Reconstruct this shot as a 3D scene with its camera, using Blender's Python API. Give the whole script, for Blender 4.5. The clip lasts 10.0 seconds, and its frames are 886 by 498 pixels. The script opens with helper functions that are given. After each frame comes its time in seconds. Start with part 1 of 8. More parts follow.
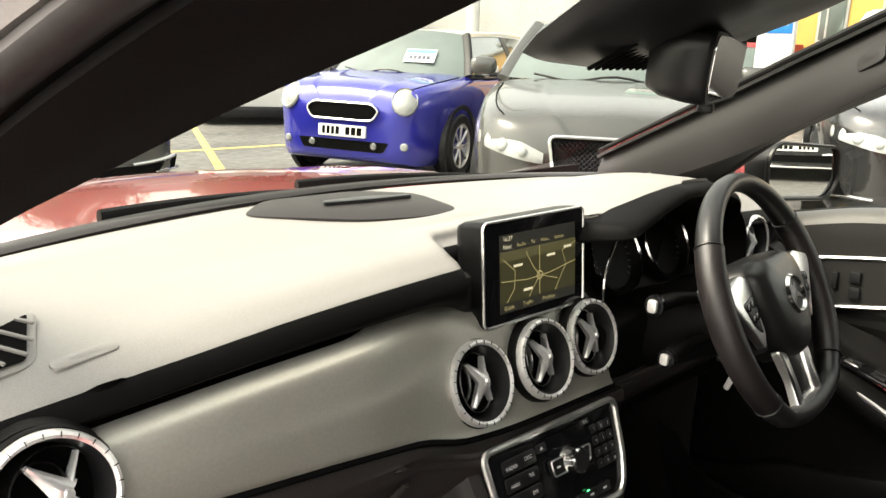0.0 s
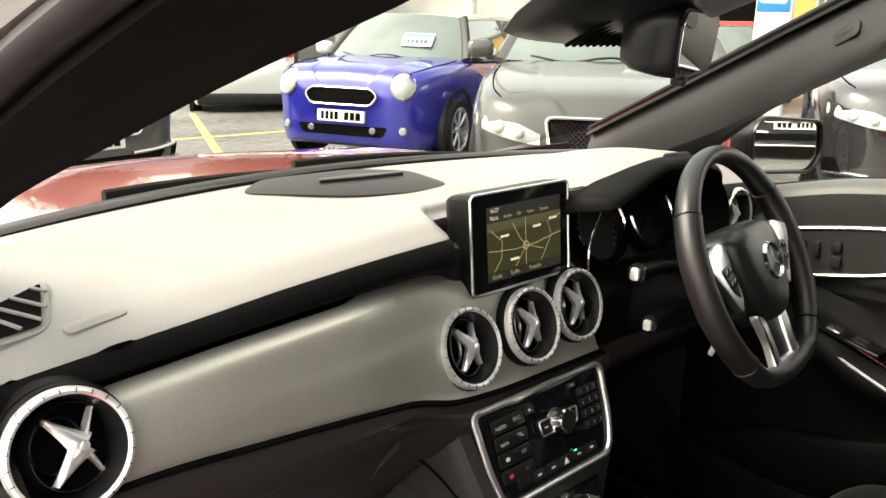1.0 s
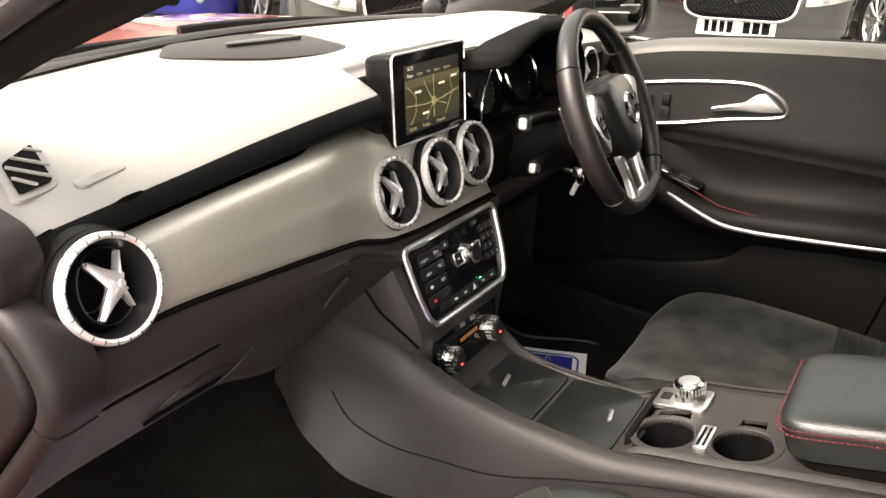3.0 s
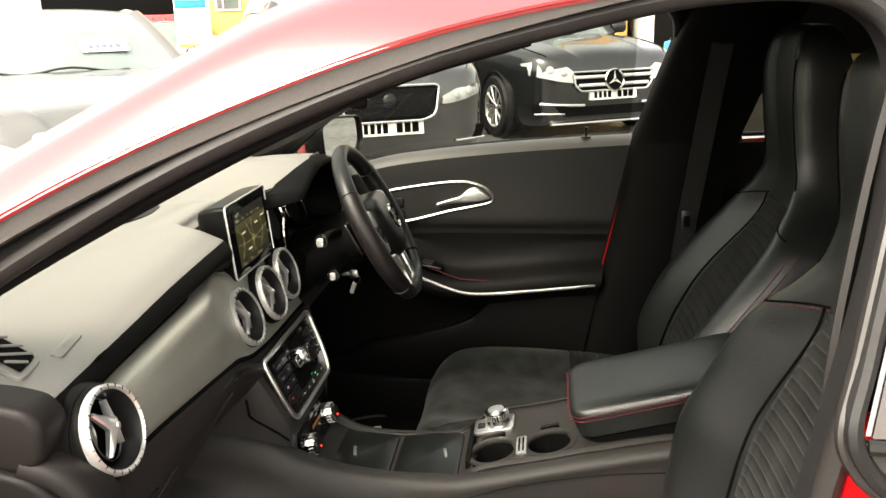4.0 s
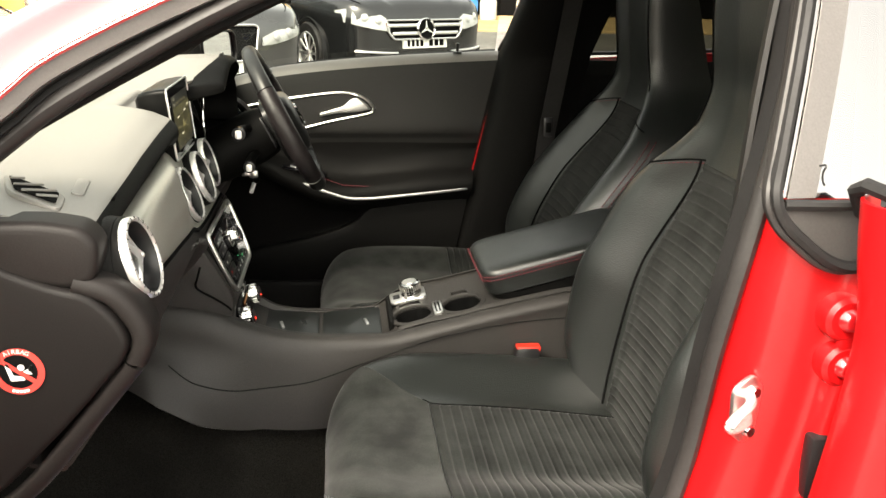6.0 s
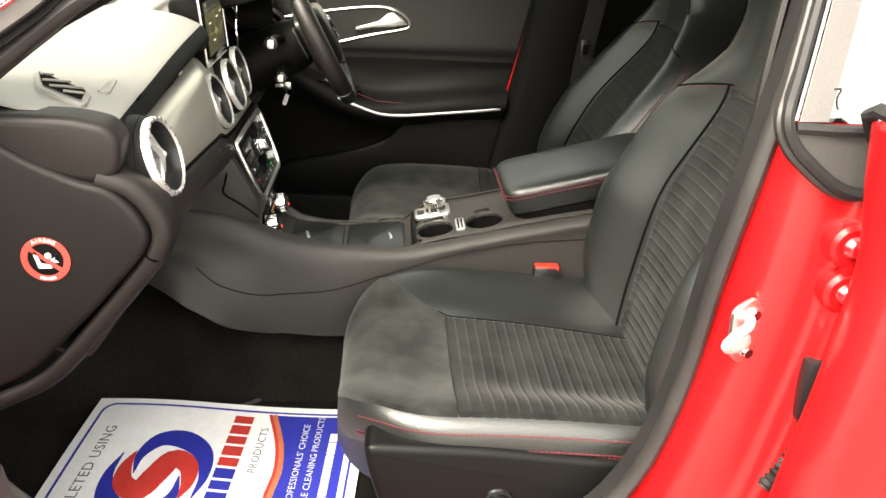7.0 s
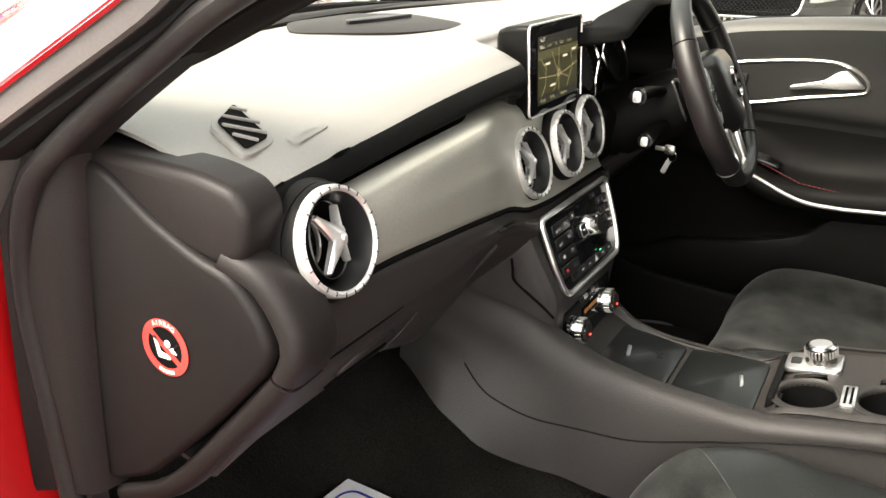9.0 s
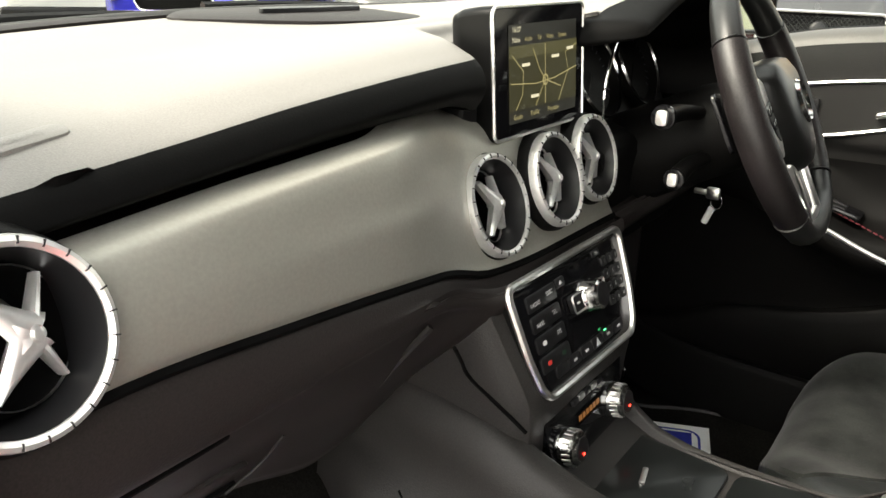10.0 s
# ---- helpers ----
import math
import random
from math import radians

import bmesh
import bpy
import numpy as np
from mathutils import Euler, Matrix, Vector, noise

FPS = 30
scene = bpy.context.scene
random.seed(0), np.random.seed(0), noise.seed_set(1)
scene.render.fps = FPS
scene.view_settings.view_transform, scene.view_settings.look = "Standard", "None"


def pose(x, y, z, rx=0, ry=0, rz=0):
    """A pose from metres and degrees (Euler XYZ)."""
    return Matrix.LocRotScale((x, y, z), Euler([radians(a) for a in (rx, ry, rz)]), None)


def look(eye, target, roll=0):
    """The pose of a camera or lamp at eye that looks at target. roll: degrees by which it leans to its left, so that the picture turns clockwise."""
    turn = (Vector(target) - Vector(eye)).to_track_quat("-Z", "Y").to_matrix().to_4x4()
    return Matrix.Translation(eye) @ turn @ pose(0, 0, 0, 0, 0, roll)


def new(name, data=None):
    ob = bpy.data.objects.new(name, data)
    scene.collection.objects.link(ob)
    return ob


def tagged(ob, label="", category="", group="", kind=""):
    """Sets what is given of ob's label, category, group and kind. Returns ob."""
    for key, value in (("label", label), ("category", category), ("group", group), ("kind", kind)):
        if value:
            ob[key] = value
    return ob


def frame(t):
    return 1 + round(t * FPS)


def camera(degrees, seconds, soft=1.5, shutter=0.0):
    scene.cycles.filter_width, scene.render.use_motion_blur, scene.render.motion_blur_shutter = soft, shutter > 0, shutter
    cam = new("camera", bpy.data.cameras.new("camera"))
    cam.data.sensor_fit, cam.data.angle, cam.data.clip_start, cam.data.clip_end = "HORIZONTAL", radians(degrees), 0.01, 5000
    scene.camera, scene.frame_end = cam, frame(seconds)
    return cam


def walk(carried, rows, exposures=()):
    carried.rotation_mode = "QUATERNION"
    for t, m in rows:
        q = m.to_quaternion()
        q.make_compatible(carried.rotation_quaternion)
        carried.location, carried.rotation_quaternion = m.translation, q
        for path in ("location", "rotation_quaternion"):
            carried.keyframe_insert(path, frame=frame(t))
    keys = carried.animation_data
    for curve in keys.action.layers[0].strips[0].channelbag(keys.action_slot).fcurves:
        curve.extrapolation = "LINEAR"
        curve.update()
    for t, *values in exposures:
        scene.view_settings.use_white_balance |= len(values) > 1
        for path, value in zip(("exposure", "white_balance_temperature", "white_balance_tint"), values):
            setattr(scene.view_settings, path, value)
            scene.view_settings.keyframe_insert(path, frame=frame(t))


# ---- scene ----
cam = camera(55.4, 10.0, soft=1.5)
PATH = [
    (0, (-0.778, -0.584, 1.2), (0.601, 0.779, 0.713), 2.2),
    (0.5, (-0.797, -0.621, 1.206), (0.604, 0.717, 0.707), 1.3),
    (1, (-0.803, -0.63, 1.197), (0.568, 0.73, 0.675), 1.3),
    (1.5, (-0.803, -0.631, 1.194), (0.549, 0.74, 0.652), 1.2),
    (2, (-0.814, -0.643, 1.18), (0.55, 0.685, 0.566), 1.6),
    (2.5, (-0.861, -0.624, 1.166), (0.569, 0.546, 0.401), 2.5),
    (2.7, (-0.904, -0.608, 1.172), (0.588, 0.453, 0.366), 3.2),
    (3.8, (-1.319, -0.508, 1.294), (0.545, -0.094, 0.698), -0.4),
    (4, (-1.357, -0.473, 1.295), (0.553, -0.234, 0.749), -1.5),
    (4.5, (-1.443, -0.39, 1.296), (0.496, -0.422, 0.806), -0.6),
    (5, (-1.493, -0.308, 1.289), (0.445, -0.512, 0.836), 0.6),
    (5.5, (-1.536, -0.246, 1.243), (0.377, -0.529, 0.733), 0.3),
    (6, (-1.568, -0.251, 1.207), (0.313, -0.491, 0.57), 1.4),
    (6.2, (-1.573, -0.257, 1.202), (0.294, -0.474, 0.517), 1.7),
    (7.3, (-1.6, -0.296, 1.195), (0.216, -0.391, 0.362), 3.2),
    (7.5, (-1.595, -0.301, 1.186), (0.22, -0.331, 0.347), 2.9),
    (8, (-1.539, -0.35, 1.189), (0.252, -0.022, 0.361), 2.7),
    (8.5, (-1.373, -0.404, 1.166), (0.363, 0.208, 0.385), 3.9),
    (9, (-1.137, -0.421, 1.15), (0.483, 0.465, 0.38), 2.5),
    (9.5, (-0.942, -0.418, 1.124), (0.648, 0.553, 0.398), 2.3),
    (10, (-0.769, -0.365, 1.048), (0.806, 0.665, 0.37), 2.3),
]
EXPOSURES = [
    (0.0, 2.80, 7300, 11), (2.0, 2.95, 7300, 15), (2.7, 3.40, 7300, 18), (4.0, 2.48, 7500, 10), (4.5, 2.55, 7500, 8), (5.0, 2.40, 7500, 9), (5.5, 2.30, 7500, 9), (6.2, 2.92, 7500, 8),
    (7.5, 3.20, 7400, 8), (8.0, 3.30, 7600, 6), (8.5, 3.23, 7400, 10), (9.0, 3.08, 7200, 12), (9.5, 2.78, 7100, 10), (10.0, 2.90, 7100, 10),
]
walk(cam, [(t, look(eye, target, roll)) for t, eye, target, roll in PATH], EXPOSURES)

# ---- world and sun: bright overcast day ----
world = bpy.data.worlds.new("overcast_sky")
scene.world = world
world.use_nodes = True
wt = world.node_tree
wt.nodes.clear()
w_out = wt.nodes.new("ShaderNodeOutputWorld")
w_bg = wt.nodes.new("ShaderNodeBackground")
w_sky = wt.nodes.new("ShaderNodeTexSky")
w_hsv = wt.nodes.new("ShaderNodeHueSaturation")
w_sky.sky_type = "NISHITA"
w_sky.sun_disc = False
w_sky.sun_elevation = radians(48)
w_sky.sun_rotation = radians(300)
w_sky.air_density, w_sky.dust_density, w_sky.ozone_density = 1.6, 3.0, 1.0
w_hsv.inputs["Saturation"].default_value = 0.22
w_bg.inputs["Strength"].default_value = 0.15
wt.links.new(w_sky.outputs[0], w_hsv.inputs["Color"])
wt.links.new(w_hsv.outputs[0], w_bg.inputs["Color"])
wt.links.new(w_bg.outputs[0], w_out.inputs["Surface"])

sun_data = bpy.data.lights.new("sun", "SUN")
sun_data.energy, sun_data.angle, sun_data.color = 1.2, radians(25), (1.0, 0.96, 0.9)
sun = new("sun", sun_data)
sun.matrix_basis = look((-6, 5, 9), (0, 0, 0))
tagged(sun, "soft overcast daylight", "sun", kind="structure")


# ---- mesh tools ----
def V(*a):
    return Vector(a)


def root_of(ob):
    while ob.parent:
        ob = ob.parent
    return ob


def thing(name, at=(0, 0, 0), label="", category="", group="", kind=""):
    """An empty at the base of a thing, which parents its parts."""
    ob = new(name)
    ob.empty_display_size = 0.05
    ob.location = at
    return tagged(ob, label, category, group, kind)


def part(name, bm, material, parent=None, label="", smooth=True, sharp=38):
    """Links a bmesh, given in world places, as one mesh object under a thing or a part."""
    if parent is not None:
        bmesh.ops.translate(bm, verts=bm.verts, vec=-root_of(parent).location)
    me = bpy.data.meshes.new(name)
    bm.normal_update()
    bm.to_mesh(me)
    bm.free()
    me.materials.append(material)
    if smooth:
        me.polygons.foreach_set("use_smooth", [True] * len(me.polygons))
        me.set_sharp_from_angle(angle=radians(sharp))
    ob = new(name, me)
    if parent is not None:
        ob.parent = parent
    return tagged(ob, label)


def curve(pts, n, closed=False):
    """n places on a smooth line through pts."""
    pts = [Vector(p) for p in pts]
    m = len(pts)
    out = []
    segs = m if closed else m - 1
    for i in range(n):
        u = i * segs / (n if closed else n - 1)
        k = min(int(u), segs - 1)
        f = u - k
        if closed:
            a, b, c, d = pts[(k - 1) % m], pts[k % m], pts[(k + 1) % m], pts[(k + 2) % m]
        else:
            b, c = pts[k], pts[k + 1]
            a = pts[k - 1] if k > 0 else b * 2 - c
            d = pts[k + 2] if k + 2 < m else c * 2 - b
        out.append(0.5 * ((2 * b) + (c - a) * f + (2 * a - 5 * b + 4 * c - d) * f * f + (3 * b - a - 3 * c + d) * f ** 3))
    return out


def lerp_table(table, x):
    """Smooth values from rows (x, values...) at x."""
    xs = [r[0] for r in table]
    if x <= xs[0]:
        return list(table[0][1:])
    if x >= xs[-1]:
        return list(table[-1][1:])
    k = 0
    while x > xs[k + 1]:
        k += 1
    h = xs[k + 1] - xs[k]
    f = (x - xs[k]) / h
    out = []
    for c in range(1, len(table[0])):
        s = [(table[j + 1][c] - table[j][c]) / (xs[j + 1] - xs[j]) for j in range(max(0, k - 1), min(len(xs) - 1, k + 2))]
        here = s[1] if k > 0 else s[0]
        left = s[0] if k > 0 else here
        right = s[-1]

        def slope(a, b):
            return 0.0 if a * b <= 0 else 2 * a * b / (a + b)

        m0 = slope(left, here) if k > 0 else here
        m1 = slope(here, right) if k + 2 < len(xs) else here
        a, b = table[k][c], table[k + 1][c]
        out.append(a * (1 + 2 * f) * (1 - f) ** 2 + m0 * h * f * (1 - f) ** 2 + b * f * f * (3 - 2 * f) + m1 * h * f * f * (f - 1))
    return out


def sink(bm, centres, depth=0.05):
    """Presses round wells, rows (x, z, radius), into a skin that faces -y."""
    for v in bm.verts:
        for cx, cz, r in centres:
            if math.hypot(v.co.x - cx, v.co.z - cz) < r:
                v.co.y += depth
    return bm


def loft(rows, closed=False, caps=False, loop=False, bm=None):
    """A skin over rows of places. closed: each row is a ring. loop: the last row joins the first."""
    bm = bm or bmesh.new()
    vs = [[bm.verts.new(p) for p in r] for r in rows]
    n, m = len(vs), len(vs[0])
    for i in range(n if loop else n - 1):
        a, b = vs[i], vs[(i + 1) % n]
        for j in range(m if closed else m - 1):
            q = [a[j], a[(j + 1) % m], b[(j + 1) % m], b[j]]
            try:
                bm.faces.new(q)
            except ValueError:
                pass
    if caps and closed:
        for r in (vs[0], vs[-1]):
            try:
                bm.faces.new(r)
            except ValueError:
                pass
    bmesh.ops.recalc_face_normals(bm, faces=bm.faces)
    return bm


def thick(bm, d):
    """Gives a skin thickness d, inwards."""
    bmesh.ops.recalc_face_normals(bm, faces=bm.faces)
    bm.normal_update()
    twin = {v: bm.verts.new(v.co - v.normal * d) for v in bm.verts[:]}
    edges = [e for e in bm.edges if e.is_boundary]
    for f in bm.faces[:]:
        bm.faces.new([twin[v] for v in reversed(f.verts)])
    for e in edges:
        a, b = e.verts
        try:
            bm.faces.new([a, b, twin[b], twin[a]])
        except ValueError:
            pass
    bmesh.ops.recalc_face_normals(bm, faces=bm.faces)
    return bm


def box(c, s, bevel=0.0, seg=2, m=None, bm=None):
    bm2 = bmesh.new()
    bmesh.ops.create_cube(bm2, size=1)
    bmesh.ops.scale(bm2, vec=s, verts=bm2.verts)
    if bevel:
        bmesh.ops.bevel(bm2, geom=bm2.edges[:], offset=min(bevel, min(s) * 0.49), segments=seg, affect="EDGES", profile=0.5)
    bmesh.ops.transform(bm2, matrix=Matrix.Translation(c) @ (m or Matrix()), verts=bm2.verts)
    return merge(bm, bm2)


def merge(bm, bm2):
    if bm is None:
        return bm2
    me = bpy.data.meshes.new("tmp")
    bm2.to_mesh(me)
    bm2.free()
    bm.from_mesh(me)
    bpy.data.meshes.remove(me)
    return bm


def sweep(path, section, closed=False, caps=True, up=V(0, 0, 1), bm=None):
    """Sweeps a ring of (side, up) pairs along a path; section may be a function of 0..1. The side stays level to `up`."""
    path = [Vector(p) for p in path]
    n = len(path)
    rows = []
    for i, p in enumerate(path):
        a = path[(i - 1) % n] if closed or i > 0 else p
        b = path[(i + 1) % n] if closed or i < n - 1 else p
        t = (b - a).normalized()
        s = t.cross(up)
        s = s.normalized() if s.length > 1e-5 else t.orthogonal().normalized()
        u = s.cross(t)
        sec = section(i / max(1, n - 1)) if callable(section) else section
        rows.append([p + s * x + u * y for x, y in sec])
    return loft(rows, closed=True, caps=caps and not closed, loop=closed, bm=bm)


def ring(rx, ry=None, n=12, p=2.0):
    """A ring of (a, b) pairs; p above 2 makes it boxier."""
    ry = rx if ry is None else ry
    out = []
    for i in range(n):
        a = 2 * math.pi * i / n
        c, s = math.cos(a), math.sin(a)
        out.append((rx * math.copysign(abs(c) ** (2 / p), c), ry * math.copysign(abs(s) ** (2 / p), s)))
    return out


def tube(path, r, n=8, closed=False, up=V(0, 0, 1), bm=None):
    return sweep(path, ring(r, n=n), closed=closed, up=up, bm=bm)


def revolve(profile, m=None, n=32, bm=None):
    """Turns (radius, height) pairs about z, then places them by m."""
    rows = []
    for i in range(n):
        a = 2 * math.pi * i / n
        rows.append([V(r * math.cos(a), r * math.sin(a), h) for r, h in profile])
    b2 = loft(rows, loop=True)
    bmesh.ops.remove_doubles(b2, verts=b2.verts, dist=1e-6)
    bmesh.ops.recalc_face_normals(b2, faces=b2.faces)
    if m:
        bmesh.ops.transform(b2, matrix=m, verts=b2.verts)
    return merge(bm, b2)


def plate(outline, d, m=None, bevel=0.0, bm=None, seg=2):
    """A slab: the flat outline (x, y) pushed down by d, placed by m."""
    b2 = bmesh.new()
    top = b2.faces.new([b2.verts.new((x, y, 0)) for x, y in outline])
    top.normal_update()
    if top.normal.z < 0:
        top.normal_flip()
    r = bmesh.ops.extrude_face_region(b2, geom=[top])
    bmesh.ops.translate(b2, vec=(0, 0, -d), verts=[v for v in b2.verts if v not in set(e for e in r["geom"] if isinstance(e, bmesh.types.BMVert))])
    bmesh.ops.recalc_face_normals(b2, faces=b2.faces)
    if bevel:
        rim = [e for e in b2.edges if abs(e.verts[0].co.z) < 1e-7 and abs(e.verts[1].co.z) < 1e-7]
        bmesh.ops.bevel(b2, geom=rim, offset=bevel, segments=seg, affect="EDGES", profile=0.5)
    if m:
        bmesh.ops.transform(b2, matrix=m, verts=b2.verts)
    return merge(bm, b2)


def rrect(w, h, r, n=5):
    """The outline of a rounded rectangle."""
    out = []
    for cx, cy, a0 in ((w / 2 - r, h / 2 - r, 0), (-w / 2 + r, h / 2 - r, 90), (-w / 2 + r, -h / 2 + r, 180), (w / 2 - r, -h / 2 + r, 270)):
        for i in range(n):
            a = radians(a0 + 90 * i / (n - 1))
            out.append((cx + r * math.cos(a), cy + r * math.sin(a)))
    return out


def rpoly(pts, r, n=4):
    """A polygon with rounded corners."""
    out = []
    k = len(pts)
    for i in range(k):
        p, a, b = V(*pts[i]), V(*pts[i - 1]), V(*pts[(i + 1) % k])
        da, db = (a - p), (b - p)
        ra = min(r, da.length * 0.45, db.length * 0.45)
        s, e = p + da.normalized() * ra, p + db.normalized() * ra
        for j in range(n):
            f = j / (n - 1)
            q = s * (1 - f) ** 2 + p * 2 * f * (1 - f) + e * f * f
            out.append(tuple(q))
    return out


def plane_m(o, x, y):
    """A placing matrix: o is the origin, x and y the ways of the flat's axes."""
    x, y = Vector(x).normalized(), Vector(y)
    z = x.cross(y).normalized()
    y = z.cross(x)
    return Matrix.Translation(o) @ Matrix((x, y, z)).transposed().to_4x4()


def text_mesh(s, size, m, depth=0.0, bm=None, spread=1.0):
    cu = bpy.data.curves.new("text", "FONT")
    cu.body, cu.size, cu.align_x, cu.align_y, cu.extrude = s, size, "CENTER", "CENTER", depth
    cu.space_character = spread
    cu.resolution_u = 2
    ob = new("text", cu)
    me = bpy.data.meshes.new_from_object(ob.evaluated_get(bpy.context.evaluated_depsgraph_get()))
    bm = bm or bmesh.new()
    b2 = bmesh.new()
    b2.from_mesh(me)
    bmesh.ops.transform(b2, matrix=m, verts=b2.verts)
    bpy.data.objects.remove(ob)
    bpy.data.curves.remove(cu)
    bpy.data.meshes.remove(me)
    return merge(bm, b2)


def dashes(path, length, gap, r, lift=V(0, 0, 0), bm=None):
    """Short stitches along a line."""
    bm = bm or bmesh.new()
    path = [Vector(p) + lift for p in path]
    run, on = 0.0, []
    total = [0.0]
    for a, b in zip(path, path[1:]):
        total.append(total[-1] + (b - a).length)

    def at(d):
        for k in range(len(path) - 1):
            if total[k + 1] >= d:
                f = (d - total[k]) / max(1e-9, total[k + 1] - total[k])
                return path[k].lerp(path[k + 1], f)
        return path[-1]

    d = 0.0
    while d + length < total[-1]:
        a, b = at(d), at(d + length)
        mid = (a + b) / 2
        t = b - a
        q = t.to_track_quat("X", "Z").to_matrix().to_4x4()
        box(mid, (t.length, r * 2, r * 2), bevel=0, m=q, bm=bm)
        d += length + gap
    return bm


# ---- materials ----
def mat(name, color, rough=0.5, metal=0.0, spec=0.5, grain=None, blotch=None, bump=None, coat=0.0, sheen=0.0, rough_var=0.0):
    """color; grain (scale, amount): fine colour noise; blotch (scale, amount): broad wear; bump (scale, strength, distance)."""
    m = bpy.data.materials.new(name)
    m.use_nodes = True
    nt = m.node_tree
    b = nt.nodes["Principled BSDF"]
    b.inputs["Base Color"].default_value = (*color, 1)
    b.inputs["Roughness"].default_value = rough
    b.inputs["Metallic"].default_value = metal
    b.inputs["Specular IOR Level"].default_value = spec
    b.inputs["Coat Weight"].default_value = coat
    b.inputs["Coat Roughness"].default_value = 0.04
    b.inputs["Coat IOR"].default_value = 1.5
    b.inputs["Sheen Weight"].default_value = sheen
    b.inputs["Sheen Roughness"].default_value = 0.45
    tc = nt.nodes.new("ShaderNodeTexCoord")

    def noise_node(scale, detail=3.0):
        n = nt.nodes.new("ShaderNodeTexNoise")
        n.inputs["Scale"].default_value = scale
        n.inputs["Detail"].default_value = detail
        nt.links.new(tc.outputs["Object"], n.inputs["Vector"])
        return n

    last = None
    for spec_ in (grain, blotch):
        if spec_:
            n = noise_node(spec_[0])
            mr = nt.nodes.new("ShaderNodeMapRange")
            mr.inputs["From Min"].default_value, mr.inputs["From Max"].default_value = 0.3, 0.7
            mr.inputs["To Min"].default_value, mr.inputs["To Max"].default_value = 1 - spec_[1], 1 + spec_[1]
            nt.links.new(n.outputs["Fac"], mr.inputs["Value"])
            mx = nt.nodes.new("ShaderNodeVectorMath")
            mx.operation = "SCALE"
            if last is None:
                mx.inputs[0].default_value = color
            else:
                nt.links.new(last, mx.inputs[0])
            nt.links.new(mr.outputs[0], mx.inputs["Scale"])
            last = mx.outputs[0]
    if last is not None:
        nt.links.new(last, b.inputs["Base Color"])
    if rough_var:
        n = noise_node(9.0)
        mr = nt.nodes.new("ShaderNodeMapRange")
        mr.inputs["From Min"].default_value, mr.inputs["From Max"].default_value = 0.3, 0.7
        mr.inputs["To Min"].default_value, mr.inputs["To Max"].default_value = rough - rough_var, rough + rough_var
        nt.links.new(n.outputs["Fac"], mr.inputs["Value"])
        nt.links.new(mr.outputs[0], b.inputs["Roughness"])
    if bump:
        if bump[0] > 250:
            n = nt.nodes.new("ShaderNodeTexVoronoi")
            n.inputs["Scale"].default_value = bump[0]
            nt.links.new(tc.outputs["Object"], n.inputs["Vector"])
            src = n.outputs["Distance"]
        else:
            src = noise_node(bump[0], 4.0).outputs["Fac"]
        bp = nt.nodes.new("ShaderNodeBump")
        bp.inputs["Strength"].default_value = bump[1]
        bp.inputs["Distance"].default_value = bump[2]
        nt.links.new(src, bp.inputs["Height"])
        nt.links.new(bp.outputs[0], b.inputs["Normal"])
    return m


def glow(name, color, strength):
    m = bpy.data.materials.new(name)
    m.use_nodes = True
    nt = m.node_tree
    b = nt.nodes["Principled BSDF"]
    b.inputs["Base Color"].default_value = (0.01, 0.01, 0.01, 1)
    b.inputs["Emission Color"].default_value = (*color, 1)
    b.inputs["Emission Strength"].default_value = strength
    return m


def pane(name, tint, base=0.04, shine=(1, 1, 1), haze=0.0):
    """A thin sheet of glass: clear straight through, glossier at a grazing angle, the same from both sides."""
    m = bpy.data.materials.new(name)
    m.use_nodes = True
    nt = m.node_tree
    nt.nodes.clear()
    out = nt.nodes.new("ShaderNodeOutputMaterial")
    mix = nt.nodes.new("ShaderNodeMixShader")
    tr = nt.nodes.new("ShaderNodeBsdfTransparent")
    gl = nt.nodes.new("ShaderNodeBsdfGlossy")
    lw = nt.nodes.new("ShaderNodeLayerWeight")
    pw = nt.nodes.new("ShaderNodeMath")
    pw.operation = "POWER"
    pw.inputs[1].default_value = 5.0
    mr = nt.nodes.new("ShaderNodeMapRange")
    mr.inputs["To Min"].default_value, mr.inputs["To Max"].default_value = base, 0.9
    tr.inputs["Color"].default_value = (*tint, 1)
    gl.inputs["Color"].default_value = (*shine, 1)
    gl.inputs["Roughness"].default_value = 0.02 + haze
    lw.inputs["Blend"].default_value = 0.5
    nt.links.new(lw.outputs["Facing"], pw.inputs[0])
    nt.links.new(pw.outputs[0], mr.inputs["Value"])
    nt.links.new(mr.outputs[0], mix.inputs["Fac"])
    nt.links.new(tr.outputs[0], mix.inputs[1])
    nt.links.new(gl.outputs[0], mix.inputs[2])
    nt.links.new(mix.outputs[0], out.inputs["Surface"])
    return m


# One black dash skin in two tones: PAD holds sky light, UNDER holds shade.
PAD = mat("sky_lit_soft_pad", (0.172, 0.164, 0.151), 0.45, spec=0.68, grain=(900, 0.12), blotch=(3, 0.06), bump=(900, 0.22, 0.0005))
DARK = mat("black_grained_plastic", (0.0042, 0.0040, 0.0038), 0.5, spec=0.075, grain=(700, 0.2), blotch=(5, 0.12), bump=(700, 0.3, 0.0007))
UNDER = mat("shaded_pad_black", (0.0028, 0.0027, 0.0026), 0.55, spec=0.06, grain=(700, 0.2), blotch=(5, 0.12), bump=(700, 0.2, 0.0005))
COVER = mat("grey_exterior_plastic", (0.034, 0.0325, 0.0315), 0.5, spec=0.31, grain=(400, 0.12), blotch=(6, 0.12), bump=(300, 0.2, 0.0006))
